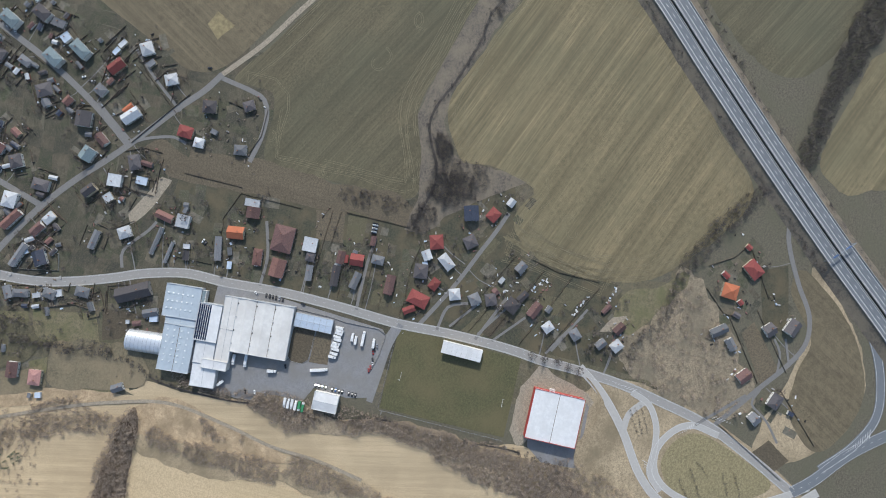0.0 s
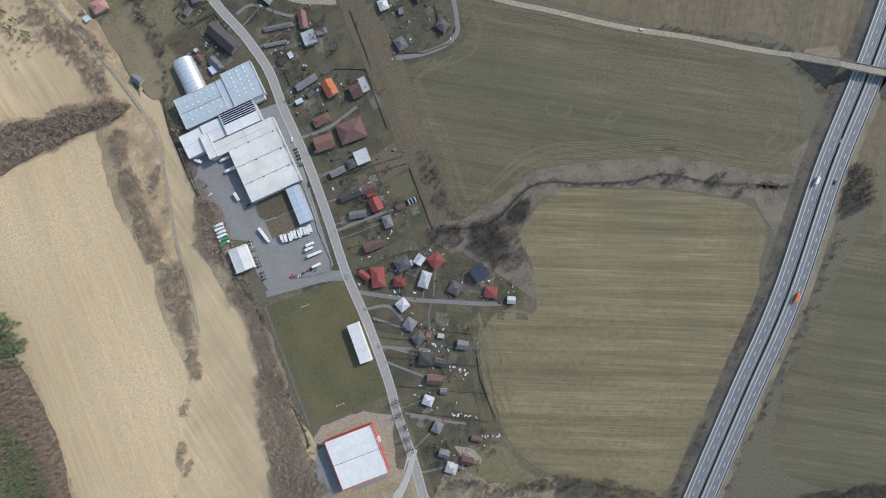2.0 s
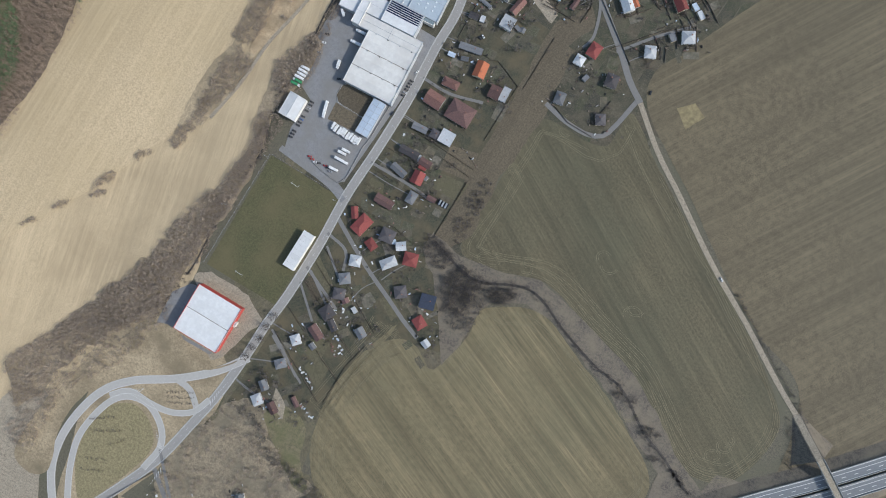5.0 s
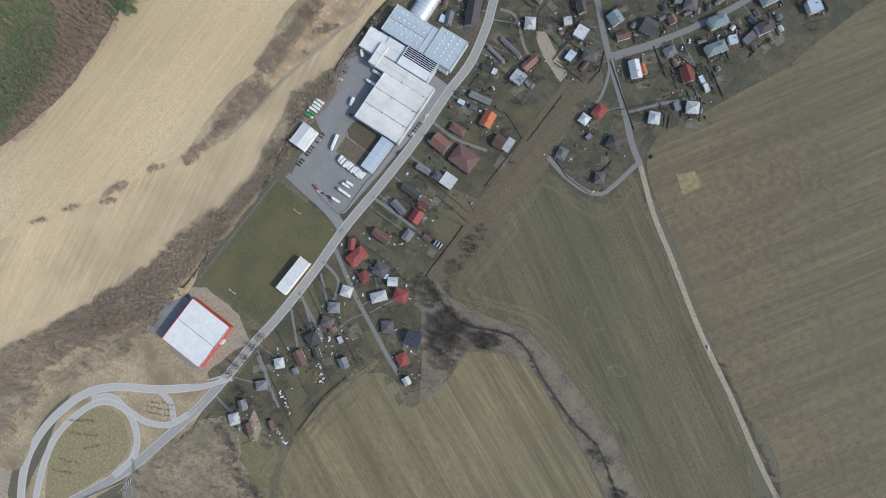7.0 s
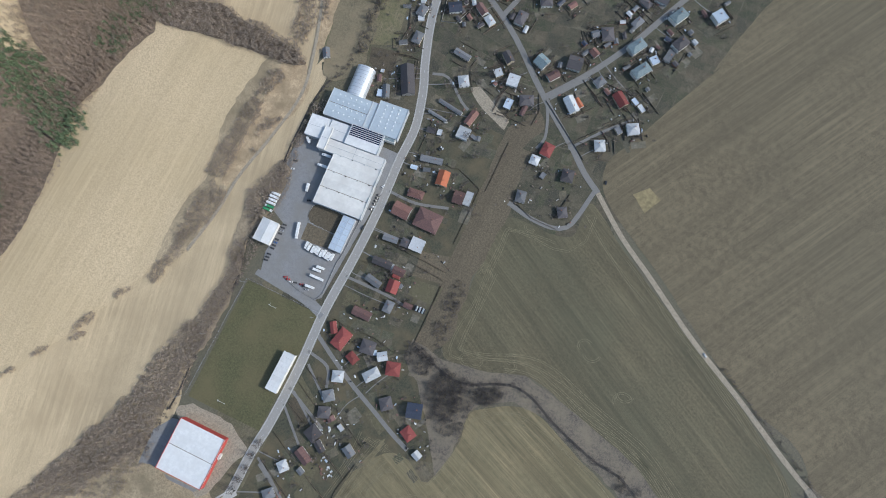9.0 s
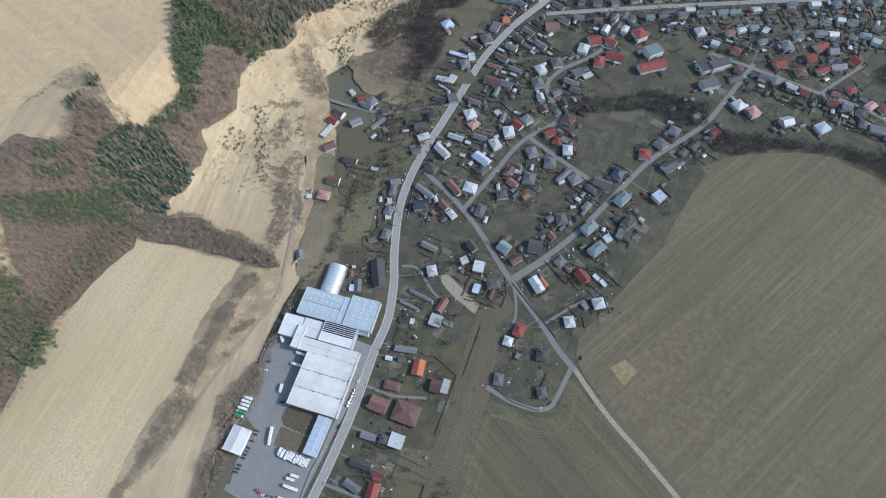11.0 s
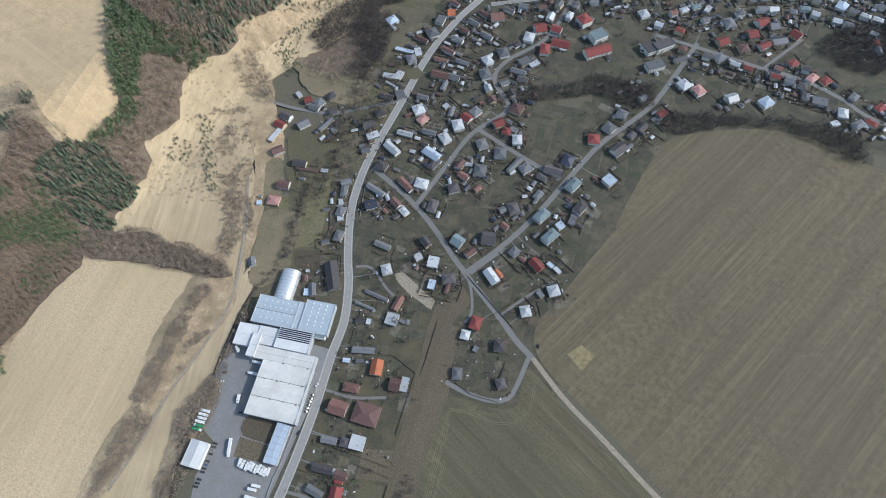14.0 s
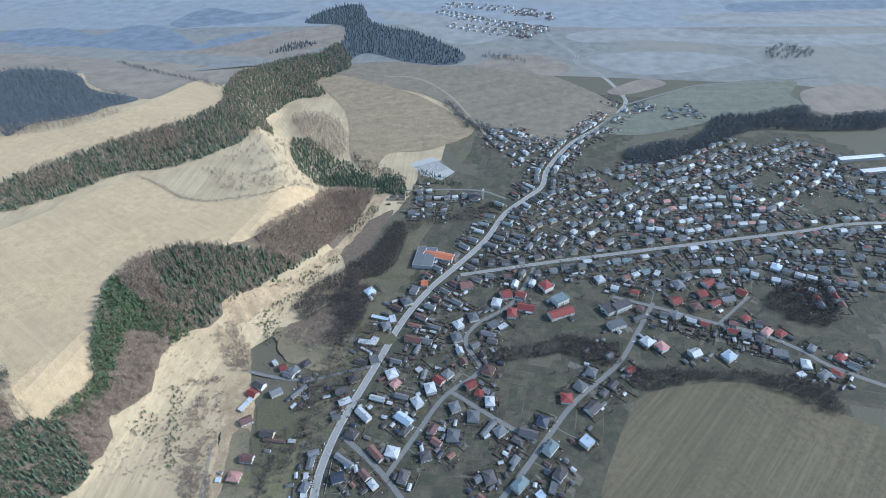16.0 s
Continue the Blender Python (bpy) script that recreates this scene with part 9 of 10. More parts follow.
house(-73.1, -332.7, 12.4, 9.8, -42, 3.4, "g", "b", "w", 2)
house(-88.9, -366.5, 13.5, 9.9, 159, 4.2, "h", "d", "w", 2)
house(-110.2, -351.2, 7.6, 10.9, -37, 3.4, "g", "k", "w", 2)
house(-97.1, -384.6, 4.0, 5.6, -14, 2.4, "f", "n", "w", 2)
house(-163.7, 366.7, 11.5, 6.6, -150, 3.4, "g", "k", "w", 2)
house(-161.8, 354.6, 14.2, 6.7, -80, 3.4, "h", "k", "w", 2)
house(-160.3, 339.5, 7.8, 4.6, -69, 2.4, "f", "w", "w", 2)
house(-155.7, 327.8, 11.3, 8.7, -97, 3.4, "h", "k", "w", 2)
house(-153.1, 319.4, 5.7, 6.7, -67, 2.4, "f", "w", "c", 2)
house(-146.7, 297.9, 12.5, 8.8, -90, 3.4, "h", "k", "c", 2)
house(-158.6, 287.3, 8.7, 4.5, -149, 2.4, "g", "k", "w", 2)
house(-135.2, 250.7, 32.1, 13.2, -62, 4.2, "g", "d", "g", 2)
house(-145.2, 263.0, 4.5, 3.5, -76, 2.4, "g", "r", "w", 2)
house(-150.2, 230.2, 13.2, 6.7, -67, 3.4, "g", "k", "w", 2)
house(-155.3, 226.1, 7.7, 5.6, -76, 2.4, "f", "l", "w", 2)
house(-163.2, 240.5, 7.8, 4.5, -69, 2.4, "g", "b", "c", 2)
house(-163.8, 249.2, 3.5, 3.5, -76, 2.4, "f", "w", "c", 2)
house(-127.0, 365.5, 23.9, 5.7, 160, 4.2, "g", "k", "w", 2)
house(-124.0, 362.1, 9.3, 3.5, -57, 2.4, "f", "l", "c", 2)
house(-125.6, 345.4, 13.2, 10.9, -149, 4.2, "g", "n", "w", 2)
house(-95.8, 300.0, 17.8, 5.7, 171, 3.4, "g", "k", "c", 2)
house(-82.3, 273.7, 11.5, 10.0, -58, 3.4, "h", "w", "w", 2)
house(-82.7, 242.9, 27.2, 3.5, 171, 2.4, "g", "k", "w", 2)
house(-232.9, 342.8, 14.1, 9.8, -173, 4.2, "g", "b", "w", 2)
house(-235.2, 320.2, 13.6, 10.9, -173, 4.2, "h", "p", "c", 2)
house(-251.0, 313.6, 5.0, 5.5, -164, 2.4, "f", "l", "w", 2)
house(-253.2, 321.5, 3.1, 4.4, -92, 2.4, "f", "k", "c", 2)
house(-226.1, 242.4, 10.2, 6.7, -59, 3.4, "g", "k", "w", 2)
house(-90.8, 228.7, 21.3, 2.5, -8, 2.4, "g", "k", "w", 2)
house(-58.3, 240.7, 16.0, 7.0, 79, 3.4, "g", "s", "c", 2)
house(-36.3, 295.4, 12.5, 11.3, 95, 4.2, "f", "w", "w", 2)
house(-30.5, 270.3, 10.3, 6.9, 91, 3.4, "f", "l", "c", 2)
house(-15.0, 281.3, 13.7, 10.4, 24, 4.2, "h", "d", "g", 2)
house(-13.6, 270.5, 10.9, 4.7, 87, 2.4, "g", "b", "g", 2)
house(-51.9, 285.0, 3.2, 3.7, 72, 2.4, "g", "s", "w", 2)
house(27.8, 296.3, 17.3, 10.0, -43, 4.2, "g", "w", "w", 2)
house(34.3, 302.0, 10.7, 4.6, -37, 2.4, "g", "o", "w", 2)
house(25.1, 241.7, 13.4, 10.4, 87, 4.2, "h", "r", "c", 2)
house(18.0, 226.9, 9.1, 8.5, 91, 3.4, "h", "w", "w", 2)
house(31.8, 215.9, 6.2, 4.6, 77, 2.4, "f", "k", "g", 2)
house(54.1, 225.5, 12.3, 11.2, 100, 4.2, "h", "d", "c", 2)
house(20.8, 186.7, 11.2, 8.9, 100, 3.4, "h", "k", "w", 2)
house(64.2, 189.1, 10.1, 8.9, 121, 3.4, "h", "d", "c", 2)
house(71.0, 268.1, 11.3, 10.1, 116, 3.4, "h", "w", "w", 2)
house(94.3, 298.0, 11.5, 11.3, 30, 4.2, "h", "w", "w", 2)
house(81.8, 291.2, 7.7, 5.6, -39, 2.4, "f", "k", "c", 2)
house(70.8, 322.1, 15.2, 10.0, -38, 4.2, "g", "r", "c", 2)
house(85.2, 326.8, 7.5, 4.6, -31, 2.4, "f", "l", "c", 2)
house(93.6, 322.7, 8.5, 4.6, -34, 2.4, "f", "w", "c", 2)
house(13.6, 339.4, 14.1, 14.3, 6, 4.5, "g", "d", "w", 1)
house(63.9, 382.5, 17.4, 10.6, 59, 6.0, "h", "t", "w", 1)
house(77.8, 359.1, 18.5, 10.3, 58, 6.0, "h", "t", "w", 1)
house(86.0, 376.7, 7.9, 8.1, 50, 3.4, "f", "l", "w", 1)
house(103.2, 404.0, 15.3, 10.4, 63, 6.0, "h", "d", "w", 1)
house(98.0, 387.6, 7.2, 13.3, -9, 3.0, "f", "k", "w", 1)
house(90.4, 432.1, 17.1, 10.7, 62, 6.0, "h", "t", "w", 1)
house(128.6, 449.0, 12.3, 12.1, 55, 6.0, "f", "l", "w", 1)
house(64.5, 445.5, 20.7, 10.5, -5, 4.0, "g", "d", "w", 1)
house(78.3, 464.9, 14.3, 12.2, 77, 4.2, "h", "n", "w", 1)
house(132.8, 496.1, 17.5, 12.7, 54, 4.2, "g", "d", "w", 1)
house(117.1, 525.1, 13.3, 13.0, -29, 4.2, "h", "k", "w", 1)
house(102.2, 503.2, 13.4, 13.3, 99, 4.2, "h", "r", "w", 1)
house(128.9, 550.2, 12.5, 12.2, -15, 4.2, "h", "k", "w", 1)
house(197.0, 616.3, 13.9, 13.8, 48, 5.5, "h", "w", "w", 1)
house(215.0, 611.6, 13.8, 13.3, 136, 5.5, "h", "p", "w", 1)
house(255.2, 609.7, 13.6, 12.6, 38, 5.0, "g", "w", "w", 1)
house(296.2, 614.4, 15.5, 13.2, 45, 5.0, "h", "l", "w", 1)
house(-53.8, 297.2, 7.8, 7.8, 45, 3.4, "f", "w", "c", 1)
house(-114.2, 491.0, 14.0, 13.4, 129, 4.2, "h", "w", "w", 1)
house(-105.0, 478.1, 12.8, 9.9, 59, 3.4, "h", "p", "c", 1)
house(-127.5, 425.8, 21.0, 9.1, -31, 4.2, "g", "w", "w", 1)
house(-70.5, 457.2, 14.5, 10.9, 136, 5.0, "h", "w", "w", 1)
house(-60.6, 480.1, 15.2, 12.6, 119, 5.0, "h", "w", "w", 1)
house(-53.3, 494.3, 12.4, 11.4, -26, 4.2, "g", "r", "w", 1)
house(-45.4, 506.2, 12.8, 11.6, 59, 4.2, "h", "k", "w", 1)
house(-74.2, 499.3, 15.2, 5.4, -90, 3.4, "g", "k", "c", 1)
house(-83.2, 506.4, 7.8, 6.9, 58, 2.4, "f", "w", "c", 1)
house(-78.8, 430.9, 21.0, 10.8, -24, 4.2, "g", "l", "w", 1)
house(-78.3, 387.1, 14.3, 12.4, -1, 5.0, "h", "w", "w", 1)
house(-95.8, 381.4, 21.1, 7.4, -33, 4.2, "g", "s", "w", 1)
house(-13.6, 496.9, 12.3, 11.5, 43, 4.2, "g", "r", "c", 1)
house(-0.9, 487.4, 10.1, 10.0, 76, 3.4, "h", "r", "c", 1)
house(6.6, 492.0, 9.0, 6.9, -19, 3.4, "f", "k", "c", 1)
house(14.1, 477.4, 13.4, 10.9, 104, 5.0, "h", "w", "w", 1)
house(-25.1, 460.7, 13.0, 11.5, 126, 4.2, "h", "k", "w", 1)
house(-0.9, 453.7, 14.7, 13.5, 99, 4.2, "h", "k", "w", 1)
house(-17.8, 423.1, 15.8, 13.7, 94, 4.2, "h", "k", "w", 1)
house(-34.2, 410.9, 12.0, 7.8, -22, 3.4, "g", "s", "w", 1)
house(-14.5, 399.7, 9.0, 6.0, 59, 2.4, "g", "s", "c", 1)
house(-41.1, 391.4, 12.0, 10.9, 28, 4.2, "h", "d", "w", 1)
house(32.6, 440.9, 12.6, 11.8, 48, 4.2, "h", "k", "w", 1)
house(19.2, 441.3, 23.6, 5.9, 65, 4.2, "g", "k", "c", 1)
house(31.6, 383.3, 14.6, 11.8, 118, 4.2, "h", "d", "c", 1)
house(19.9, 379.4, 7.3, 7.4, 42, 2.4, "g", "k", "w", 1)
house(-57.5, 362.8, 14.9, 10.0, 88, 4.2, "h", "d", "w", 1)
house(-18.0, 327.0, 12.1, 12.5, -21, 4.2, "g", "t", "w", 1)
house(27.2, 358.9, 8.1, 7.2, -29, 3.4, "g", "s", "g", 1)
house(-272.6, 423.3, 12.9, 9.9, -13, 3.4, "g", "r", "c", 1)
house(-272.0, 406.6, 19.9, 5.9, 76, 3.4, "f", "w", "c", 1)
house(-259.4, 386.6, 13.1, 10.3, 43, 4.2, "g", "b", "w", 1)
house(-226.5, 376.1, 16.0, 8.4, 5, 4.2, "g", "d", "c", 1)
house(-215.2, 370.5, 27.0, 3.0, 6, 2.4, "g", "b", "g", 1)
house(-245.4, 432.1, 14.0, 10.7, 49, 4.2, "g", "k", "w", 1)
house(-270.2, 437.0, 13.1, 10.0, -13, 4.2, "g", "d", "w", 1)
house(-218.1, 439.4, 22.9, 5.4, 66, 3.4, "g", "k", "c", 1)
house(-254.5, 469.6, 9.0, 9.6, 33, 3.4, "g", "r", "w", 1)
house(-242.7, 460.5, 13.7, 6.4, -7, 3.4, "g", "k", "w", 1)
house(-239.1, 469.3, 10.8, 10.8, 58, 3.4, "h", "k", "w", 1)
house(-228.9, 483.6, 10.0, 9.4, 50, 3.4, "h", "d", "g", 1)
house(-270.0, 475.2, 5.7, 7.5, 56, 2.4, "f", "w", "w", 1)
house(-217.1, 460.5, 8.9, 7.7, 32, 3.4, "g", "d", "w", 1)
house(-205.9, 433.6, 5.4, 5.6, 54, 2.4, "f", "k", "w", 1)
house(-166.2, 452.0, 14.1, 10.7, 28, 4.2, "g", "d", "c", 1)
house(-159.0, 473.6, 11.8, 10.8, 37, 3.4, "h", "d", "c", 1)
house(-156.2, 438.4, 14.6, 8.8, 40, 3.4, "f", "w", "g", 1)
house(-157.4, 415.5, 9.9, 7.1, 30, 3.4, "g", "k", "c", 1)
house(-131.4, 399.0, 13.3, 10.9, -11, 4.2, "h", "d", "g", 1)
house(-196.0, 629.9, 13.9, 13.6, 51, 5.0, "h", "l", "w", 1)
house(-166.8, 533.8, 17.4, 7.7, 3, 4.2, "f", "w", "c", 1)
house(-156.1, 538.7, 9.0, 13.8, -8, 3.4, "f", "w", "c", 1)
house(-160.4, 521.7, 19.4, 2.6, -19, 2.4, "f", "w", "w", 1)
house(-144.5, 508.5, 11.1, 12.1, 33, 4.2, "f", "k", "g", 1)
house(-149.0, 569.1, 13.0, 11.6, 124, 4.2, "h", "k", "w", 1)
house(-144.3, 583.9, 8.3, 13.4, 28, 3.4, "f", "w", "c", 1)
house(-162.7, 582.1, 25.0, 5.1, -3, 3.4, "f", "l", "c", 1)
house(-136.4, 622.4, 15.6, 14.2, 130, 4.2, "h", "k", "w", 1)
house(-132.0, 648.1, 15.5, 10.8, 84, 5.0, "f", "k", "w", 1)
house(-121.7, 665.5, 10.1, 12.4, 15, 3.4, "f", "o", "w", 1)
house(-104.7, 552.6, 22.5, 10.4, -4, 4.2, "g", "s", "c", 1)
house(-94.9, 537.6, 15.2, 5.3, -95, 3.4, "g", "k", "w", 1)
house(-51.8, 592.4, 14.0, 11.2, 135, 5.0, "h", "w", "w", 1)
house(-49.0, 569.7, 16.2, 12.9, 122, 4.2, "h", "k", "w", 1)
house(-35.3, 612.2, 14.9, 13.3, 122, 4.2, "h", "k", "w", 1)
house(-8.4, 647.1, 15.7, 13.1, 88, 5.0, "h", "w", "w", 1)
house(-59.0, 674.2, 17.9, 14.4, 22, 4.2, "g", "s", "w", 1)
house(2.0, 667.3, 15.1, 15.6, 30, 5.0, "g", "r", "w", 1)
house(23.6, 671.9, 13.8, 11.6, -11, 4.2, "g", "r", "w", 1)
house(33.9, 646.6, 23.4, 13.6, 0, 4.2, "g", "r", "w", 1)
house(16.3, 631.5, 17.5, 12.5, 96, 5.0, "h", "r", "w", 1)
house(56.6, 696.0, 16.4, 15.9, 136, 8.0, "h", "r", "w", 1)
house(79.4, 671.5, 20.7, 15.9, 44, 9.0, "f", "t", "w", 1)
house(83.0, 645.3, 34.8, 14.3, 35, 6.0, "g", "r", "w", 1)
house(-4.6, 604.0, 14.9, 11.9, 45, 4.2, "f", "k", "c", 1)
house(8.2, 603.4, 13.6, 7.2, 48, 3.4, "f", "w", "g", 1)
house(-9.3, 584.5, 19.3, 7.7, -7, 4.2, "g", "k", "g", 1)
house(-0.9, 573.9, 13.1, 8.5, -9, 3.4, "g", "d", "c", 1)
house(-21.8, 562.3, 10.9, 7.2, 44, 3.4, "g", "k", "w", 1)
house(3.1, 524.3, 14.9, 14.6, 78, 4.2, "h", "b", "c", 1)
house(164.5, 676.5, 26.0, 13.0, 40, 9.0, "f", "d", "w", 1)
house(147.5, 667.5, 15.0, 18.0, 40, 7.5, "f", "d", "w", 1)
house(188.5, 660.4, 17.6, 5.8, 38, 3.0, "f", "k", "g", 1)
house(158.0, 639.6, 23.0, 13.5, 35, 6.5, "f", "k", "w", 1)
house(238.2, 705.8, 14.9, 13.7, 38, 4.2, "g", "r", "c", 1)
house(244.6, 743.1, 16.8, 14.1, 121, 4.2, "h", "k", "w", 1)
house(132.8, 731.1, 13.4, 12.7, 124, 4.2, "h", "w", "w", 1)
house(274.4, 729.4, 14.0, 14.4, 31, 4.2, "g", "r", "g", 1)
house(286.4, 755.4, 15.4, 14.1, 38, 4.2, "g", "r", "w", 1)
house(301.7, 752.9, 11.8, 13.3, 25, 4.2, "g", "n", "c", 1)
house(330.5, 743.4, 12.9, 13.7, -34, 4.2, "g", "r", "c", 1)
house(308.8, 725.9, 19.6, 12.6, 27, 4.2, "g", "n", "c", 1)
house(290.8, 712.6, 16.2, 9.4, 43, 4.2, "g", "r", "w", 1)
house(236.6, 676.3, 13.2, 13.1, 40, 4.2, "h", "k", "w", 1)
house(327.6, 690.8, 12.1, 9.0, 42, 3.4, "h", "r", "w", 1)
house(309.9, 677.0, 9.0, 7.3, -8, 3.4, "g", "s", "w", 1)
house(349.9, 669.4, 14.7, 9.4, 52, 5.0, "h", "p", "w", 1)
house(367.1, 670.9, 13.2, 9.7, 47, 3.4, "h", "r", "c", 1)
house(342.9, 637.7, 12.7, 8.6, 83, 3.4, "h", "k", "c", 1)
house(359.4, 633.8, 17.6, 12.5, -2, 4.2, "f", "k", "w", 1)
house(385.9, 621.9, 14.1, 10.8, 88, 4.2, "h", "w", "w", 1)
house(376.6, 603.2, 10.1, 6.8, 34, 3.4, "f", "w", "w", 1)
house(403.5, 608.8, 14.9, 9.2, 41, 4.2, "h", "k", "w", 1)
house(399.8, 652.3, 12.4, 8.5, 58, 3.4, "h", "k", "g", 1)
house(429.8, 643.0, 14.1, 9.2, 44, 3.4, "h", "r", "g", 1)
house(265.7, 700.6, 12.9, 12.7, 24, 4.2, "h", "b", "c", 1)
house(215.7, 763.4, 12.9, 7.0, 68, 3.4, "f", "w", "w", 1)
house(389.0, 815.1, 15.4, 13.3, 66, 4.2, "h", "l", "w", 1)

# ---- rows of village houses ----
village_row([(-139.4, 452.5), (-129.5, 591.2), (-85.7, 716.3)], 11, 20, True, keep=0.95)
village_row([(-139.4, 452.5), (-129.5, 591.2), (-85.7, 716.3)], 11, 46, True, keep=0.8, sides=(-1,))
village_row([(-7.7, 527.7), (-35.7, 565.8), (-28.5, 601.2), (9.3, 647.6), (29.5, 715.9)], 13, 12)
village_row([(-85.7, 716.3), (-5.7, 725.2), (72.5, 760.7), (191.1, 813.8)], 13, 16)
village_row([(-34.1, 485.3), (18.1, 460.5), (73.7, 438.1)], 14, 12, keep=0.5)
village_row([(-75.8, 364.1), (-60.6, 414.1), (-39, 476.3)], 14, 14, keep=0.5)
village_row([(1.5, 295.8), (32.4, 339.1), (59.7, 387.9), (87.4, 450.6), (113.2, 503.7), (160.8, 573)], 16, 15, keep=0.35)
village_row([(-135.3, 392.2), (-77.7, 359.6), (-15.2, 306.5)], 14, 15, keep=0.5)
village_row([(153.1, 699.6), (207.1, 690.7), (256.6, 681.2), (292.1, 674.6), (340.5, 668), (387.2, 648.2), (436.6, 619.8)], 13, 13)
village_row([(179.7, 730.9), (236.7, 768.6), (310.1, 799.6), (383.3, 796.5), (445.2, 780.2)], 14, 13)
village_row([(-88.8, 705.7), (-52.7, 795.4), (-30.9, 894.5), (20.6, 973.2)], 12, 18, True)
village_row([(-88.8, 705.7), (-52.7, 795.4), (-30.9, 894.5)], 13, 44, True, sides=(-1,))
village_row([(22, 979.7), (22.6, 1053.9), (58.5, 1166.8), (113.9, 1260.5), (162.2, 1378.4)], 15, 14)
village_row([(66.3, 763.3), (84.3, 816.5), (126.9, 882.7), (164, 943.8), (214.2, 1012.2)], 13, 12)
village_row([(-3.4, 752.6), (19.3, 818.6), (57.4, 859.6), (106.9, 904.7)], 13, 12)
village_row([(-3.7, 846.9), (48.5, 901.7), (124.1, 964.2), (193.7, 988.1), (286.1, 1047.1), (374.4, 1118.3), (468.8, 1194.6), (541.8, 1245.5)], 14, 13)
village_row([(201.2, 898.2), (211.6, 935.3), (260.3, 963.5), (337.6, 988.7), (392.1, 985.1), (418.3, 1005.1)], 14, 11, False, "wwwwkp", size=(11, 13))
village_row([(210.1, 888.2), (255.2, 891), (311.2, 919.4), (384.8, 941.5)], 13, 11, False, "wwspwk", size=(10, 13))
village_row([(418.3, 1005.1), (485.8, 1087), (533.9, 1149.7), (564.3, 1220.2)], 13, 13, False, "wkkdsw")
village_row([(31.5, 969.3), (101.1, 1020.7), (184.6, 1069.9), (270.4, 1109.3), (340.7, 1182.2), (390, 1229.5)], 14, 13)
village_row([(244.7, 1024.4), (302.8, 1016.1), (392.2, 1042)], 14, 12)
village_row([(111.8, 807), (155.3, 855.3), (236.5, 877.3), (325.9, 896.1)], 13, 12)
village_row([(66.3, 763.3), (251.8, 842.9), (431.8, 918.4), (586.9, 978.6)], 14, 14, keep=0.8)
village_row([(356.9, 874.3), (421.7, 870.1), (488.9, 884.4), (578.1, 874.9)], 14, 13)
village_row([(338.9, 809.5), (409.4, 811.2), (469.8, 811.1), (557.5, 813.7)], 15, 13, keep=0.8)
village_row([(417.6, 850.3), (435.7, 793.3), (444.4, 740.7)], 15, 13, keep=0.8)
village_row([(542, 1088.1), (571.8, 1064.6), (613.8, 1063.7)], 18, 13, keep=0.7)
village_row([(477.7, 1138.6), (553.3, 1131.8), (626, 1125.2)], 16, 13, keep=0.7)
village_row([(-129.1, 1186.7), (-68.1, 1124.4), (-0.9, 1063.2)], 14, 12)
village_row([(-112.1, 1198.5), (-38, 1167.4), (39, 1119.4)], 15, 12, keep=0.8)
village_row([(-245.5, 897.1), (-181.6, 906.1), (-91.8, 940.4)], 14, 12)
village_row([(-199.4, 856.1), (-129.4, 870.6)], 14, 10)
village_row([(175.2, 1414.6), (225.7, 1357.2), (325.9, 1375.1)], 20, 12, keep=0.6)
village_row([(-481.6, 2126.7), (-272.7, 2024), (-90, 1951.3)], 22, 14, False, "wwkks")
village_row([(-484.1, 2220.8), (-285.2, 2204.3), (-69.7, 2119.3)], 24, 18, False, "wwkks")
village_row([(-401, 1973.5), (-273.4, 1926.2), (-121, 1904.4)], 26, 16, False, "wwkks")
distant_houses()
outbuildings(2200, "small grey and brown sheds behind the village houses")
yard_clutter(5200, "woodpiles, barrels, boards and trailers in the yards")
plot_lines("thin wooden fences between garden plots")
parcel_map("narrow garden parcels of winter grass and dug soil")
garden_plots("small dug beds and lawns of the village gardens")
garden_shrubs(1000, (-250, 300), BUSH, (0.5, 1.2), "bare bushes and fruit trees of the gardens")
garden_shrubs(1700, (250, 760), BARE, (0.35, 0.8), "leafless fruit trees of the gardens")
garden_shrubs(1900, (300, 760), BUSH, (0.6, 1.5), "bare bushes and fruit trees of the gardens")
garden_shrubs(2600, (700, 1300), BARE, (0.4, 0.9), "bare garden trees of the far streets", "twig_haze")
garden_paths("worn pale paths and drives from houses to the road")

# ---- drives, walls and fences ----
road("driveway", [(-100.7, 136.9), (-71.5, 136.8), (-39.1, 145.9)],
     2.8, M["lane"], "narrow worn drive between gardens", 0.22)
road("driveway", [(-100.9, 41.8), (-55.4, 42.3), (-31, 39.6)],
     2.8, M["lane"], "narrow worn drive between gardens", 0.22)
road("driveway", [(-101, -75.6), (-55.5, -95.6)],
     2.8, M["lane"], "narrow worn drive between gardens", 0.22)
road("driveway", [(-100.9, -37.7), (-77.1, -43.1), (-69, -61)],
     2.8, M["lane"], "narrow worn drive between gardens", 0.22)
road("driveway", [(-115.8, 268.9), (-99.2, 272), (-74.9, 253.3), (-65.1, 248.2)],
     2.8, M["lane"], "narrow worn drive between gardens", 0.22)
road("driveway", [(3.6, 290.1), (11.6, 275), (17.9, 253.1), (14.3, 239.9)],
     2.8, M["lane"], "narrow worn drive between gardens", 0.22)
road("driveway", [(5.7, 294.6), (22.8, 318.8), (33.5, 331.8)],
     2.8, M["lane"], "narrow worn drive between gardens", 0.22)
road("driveway", [(43.7, 253.2), (68.6, 284.8), (90.9, 308.9)],
     2.8, M["lane"], "narrow worn drive between gardens", 0.22)
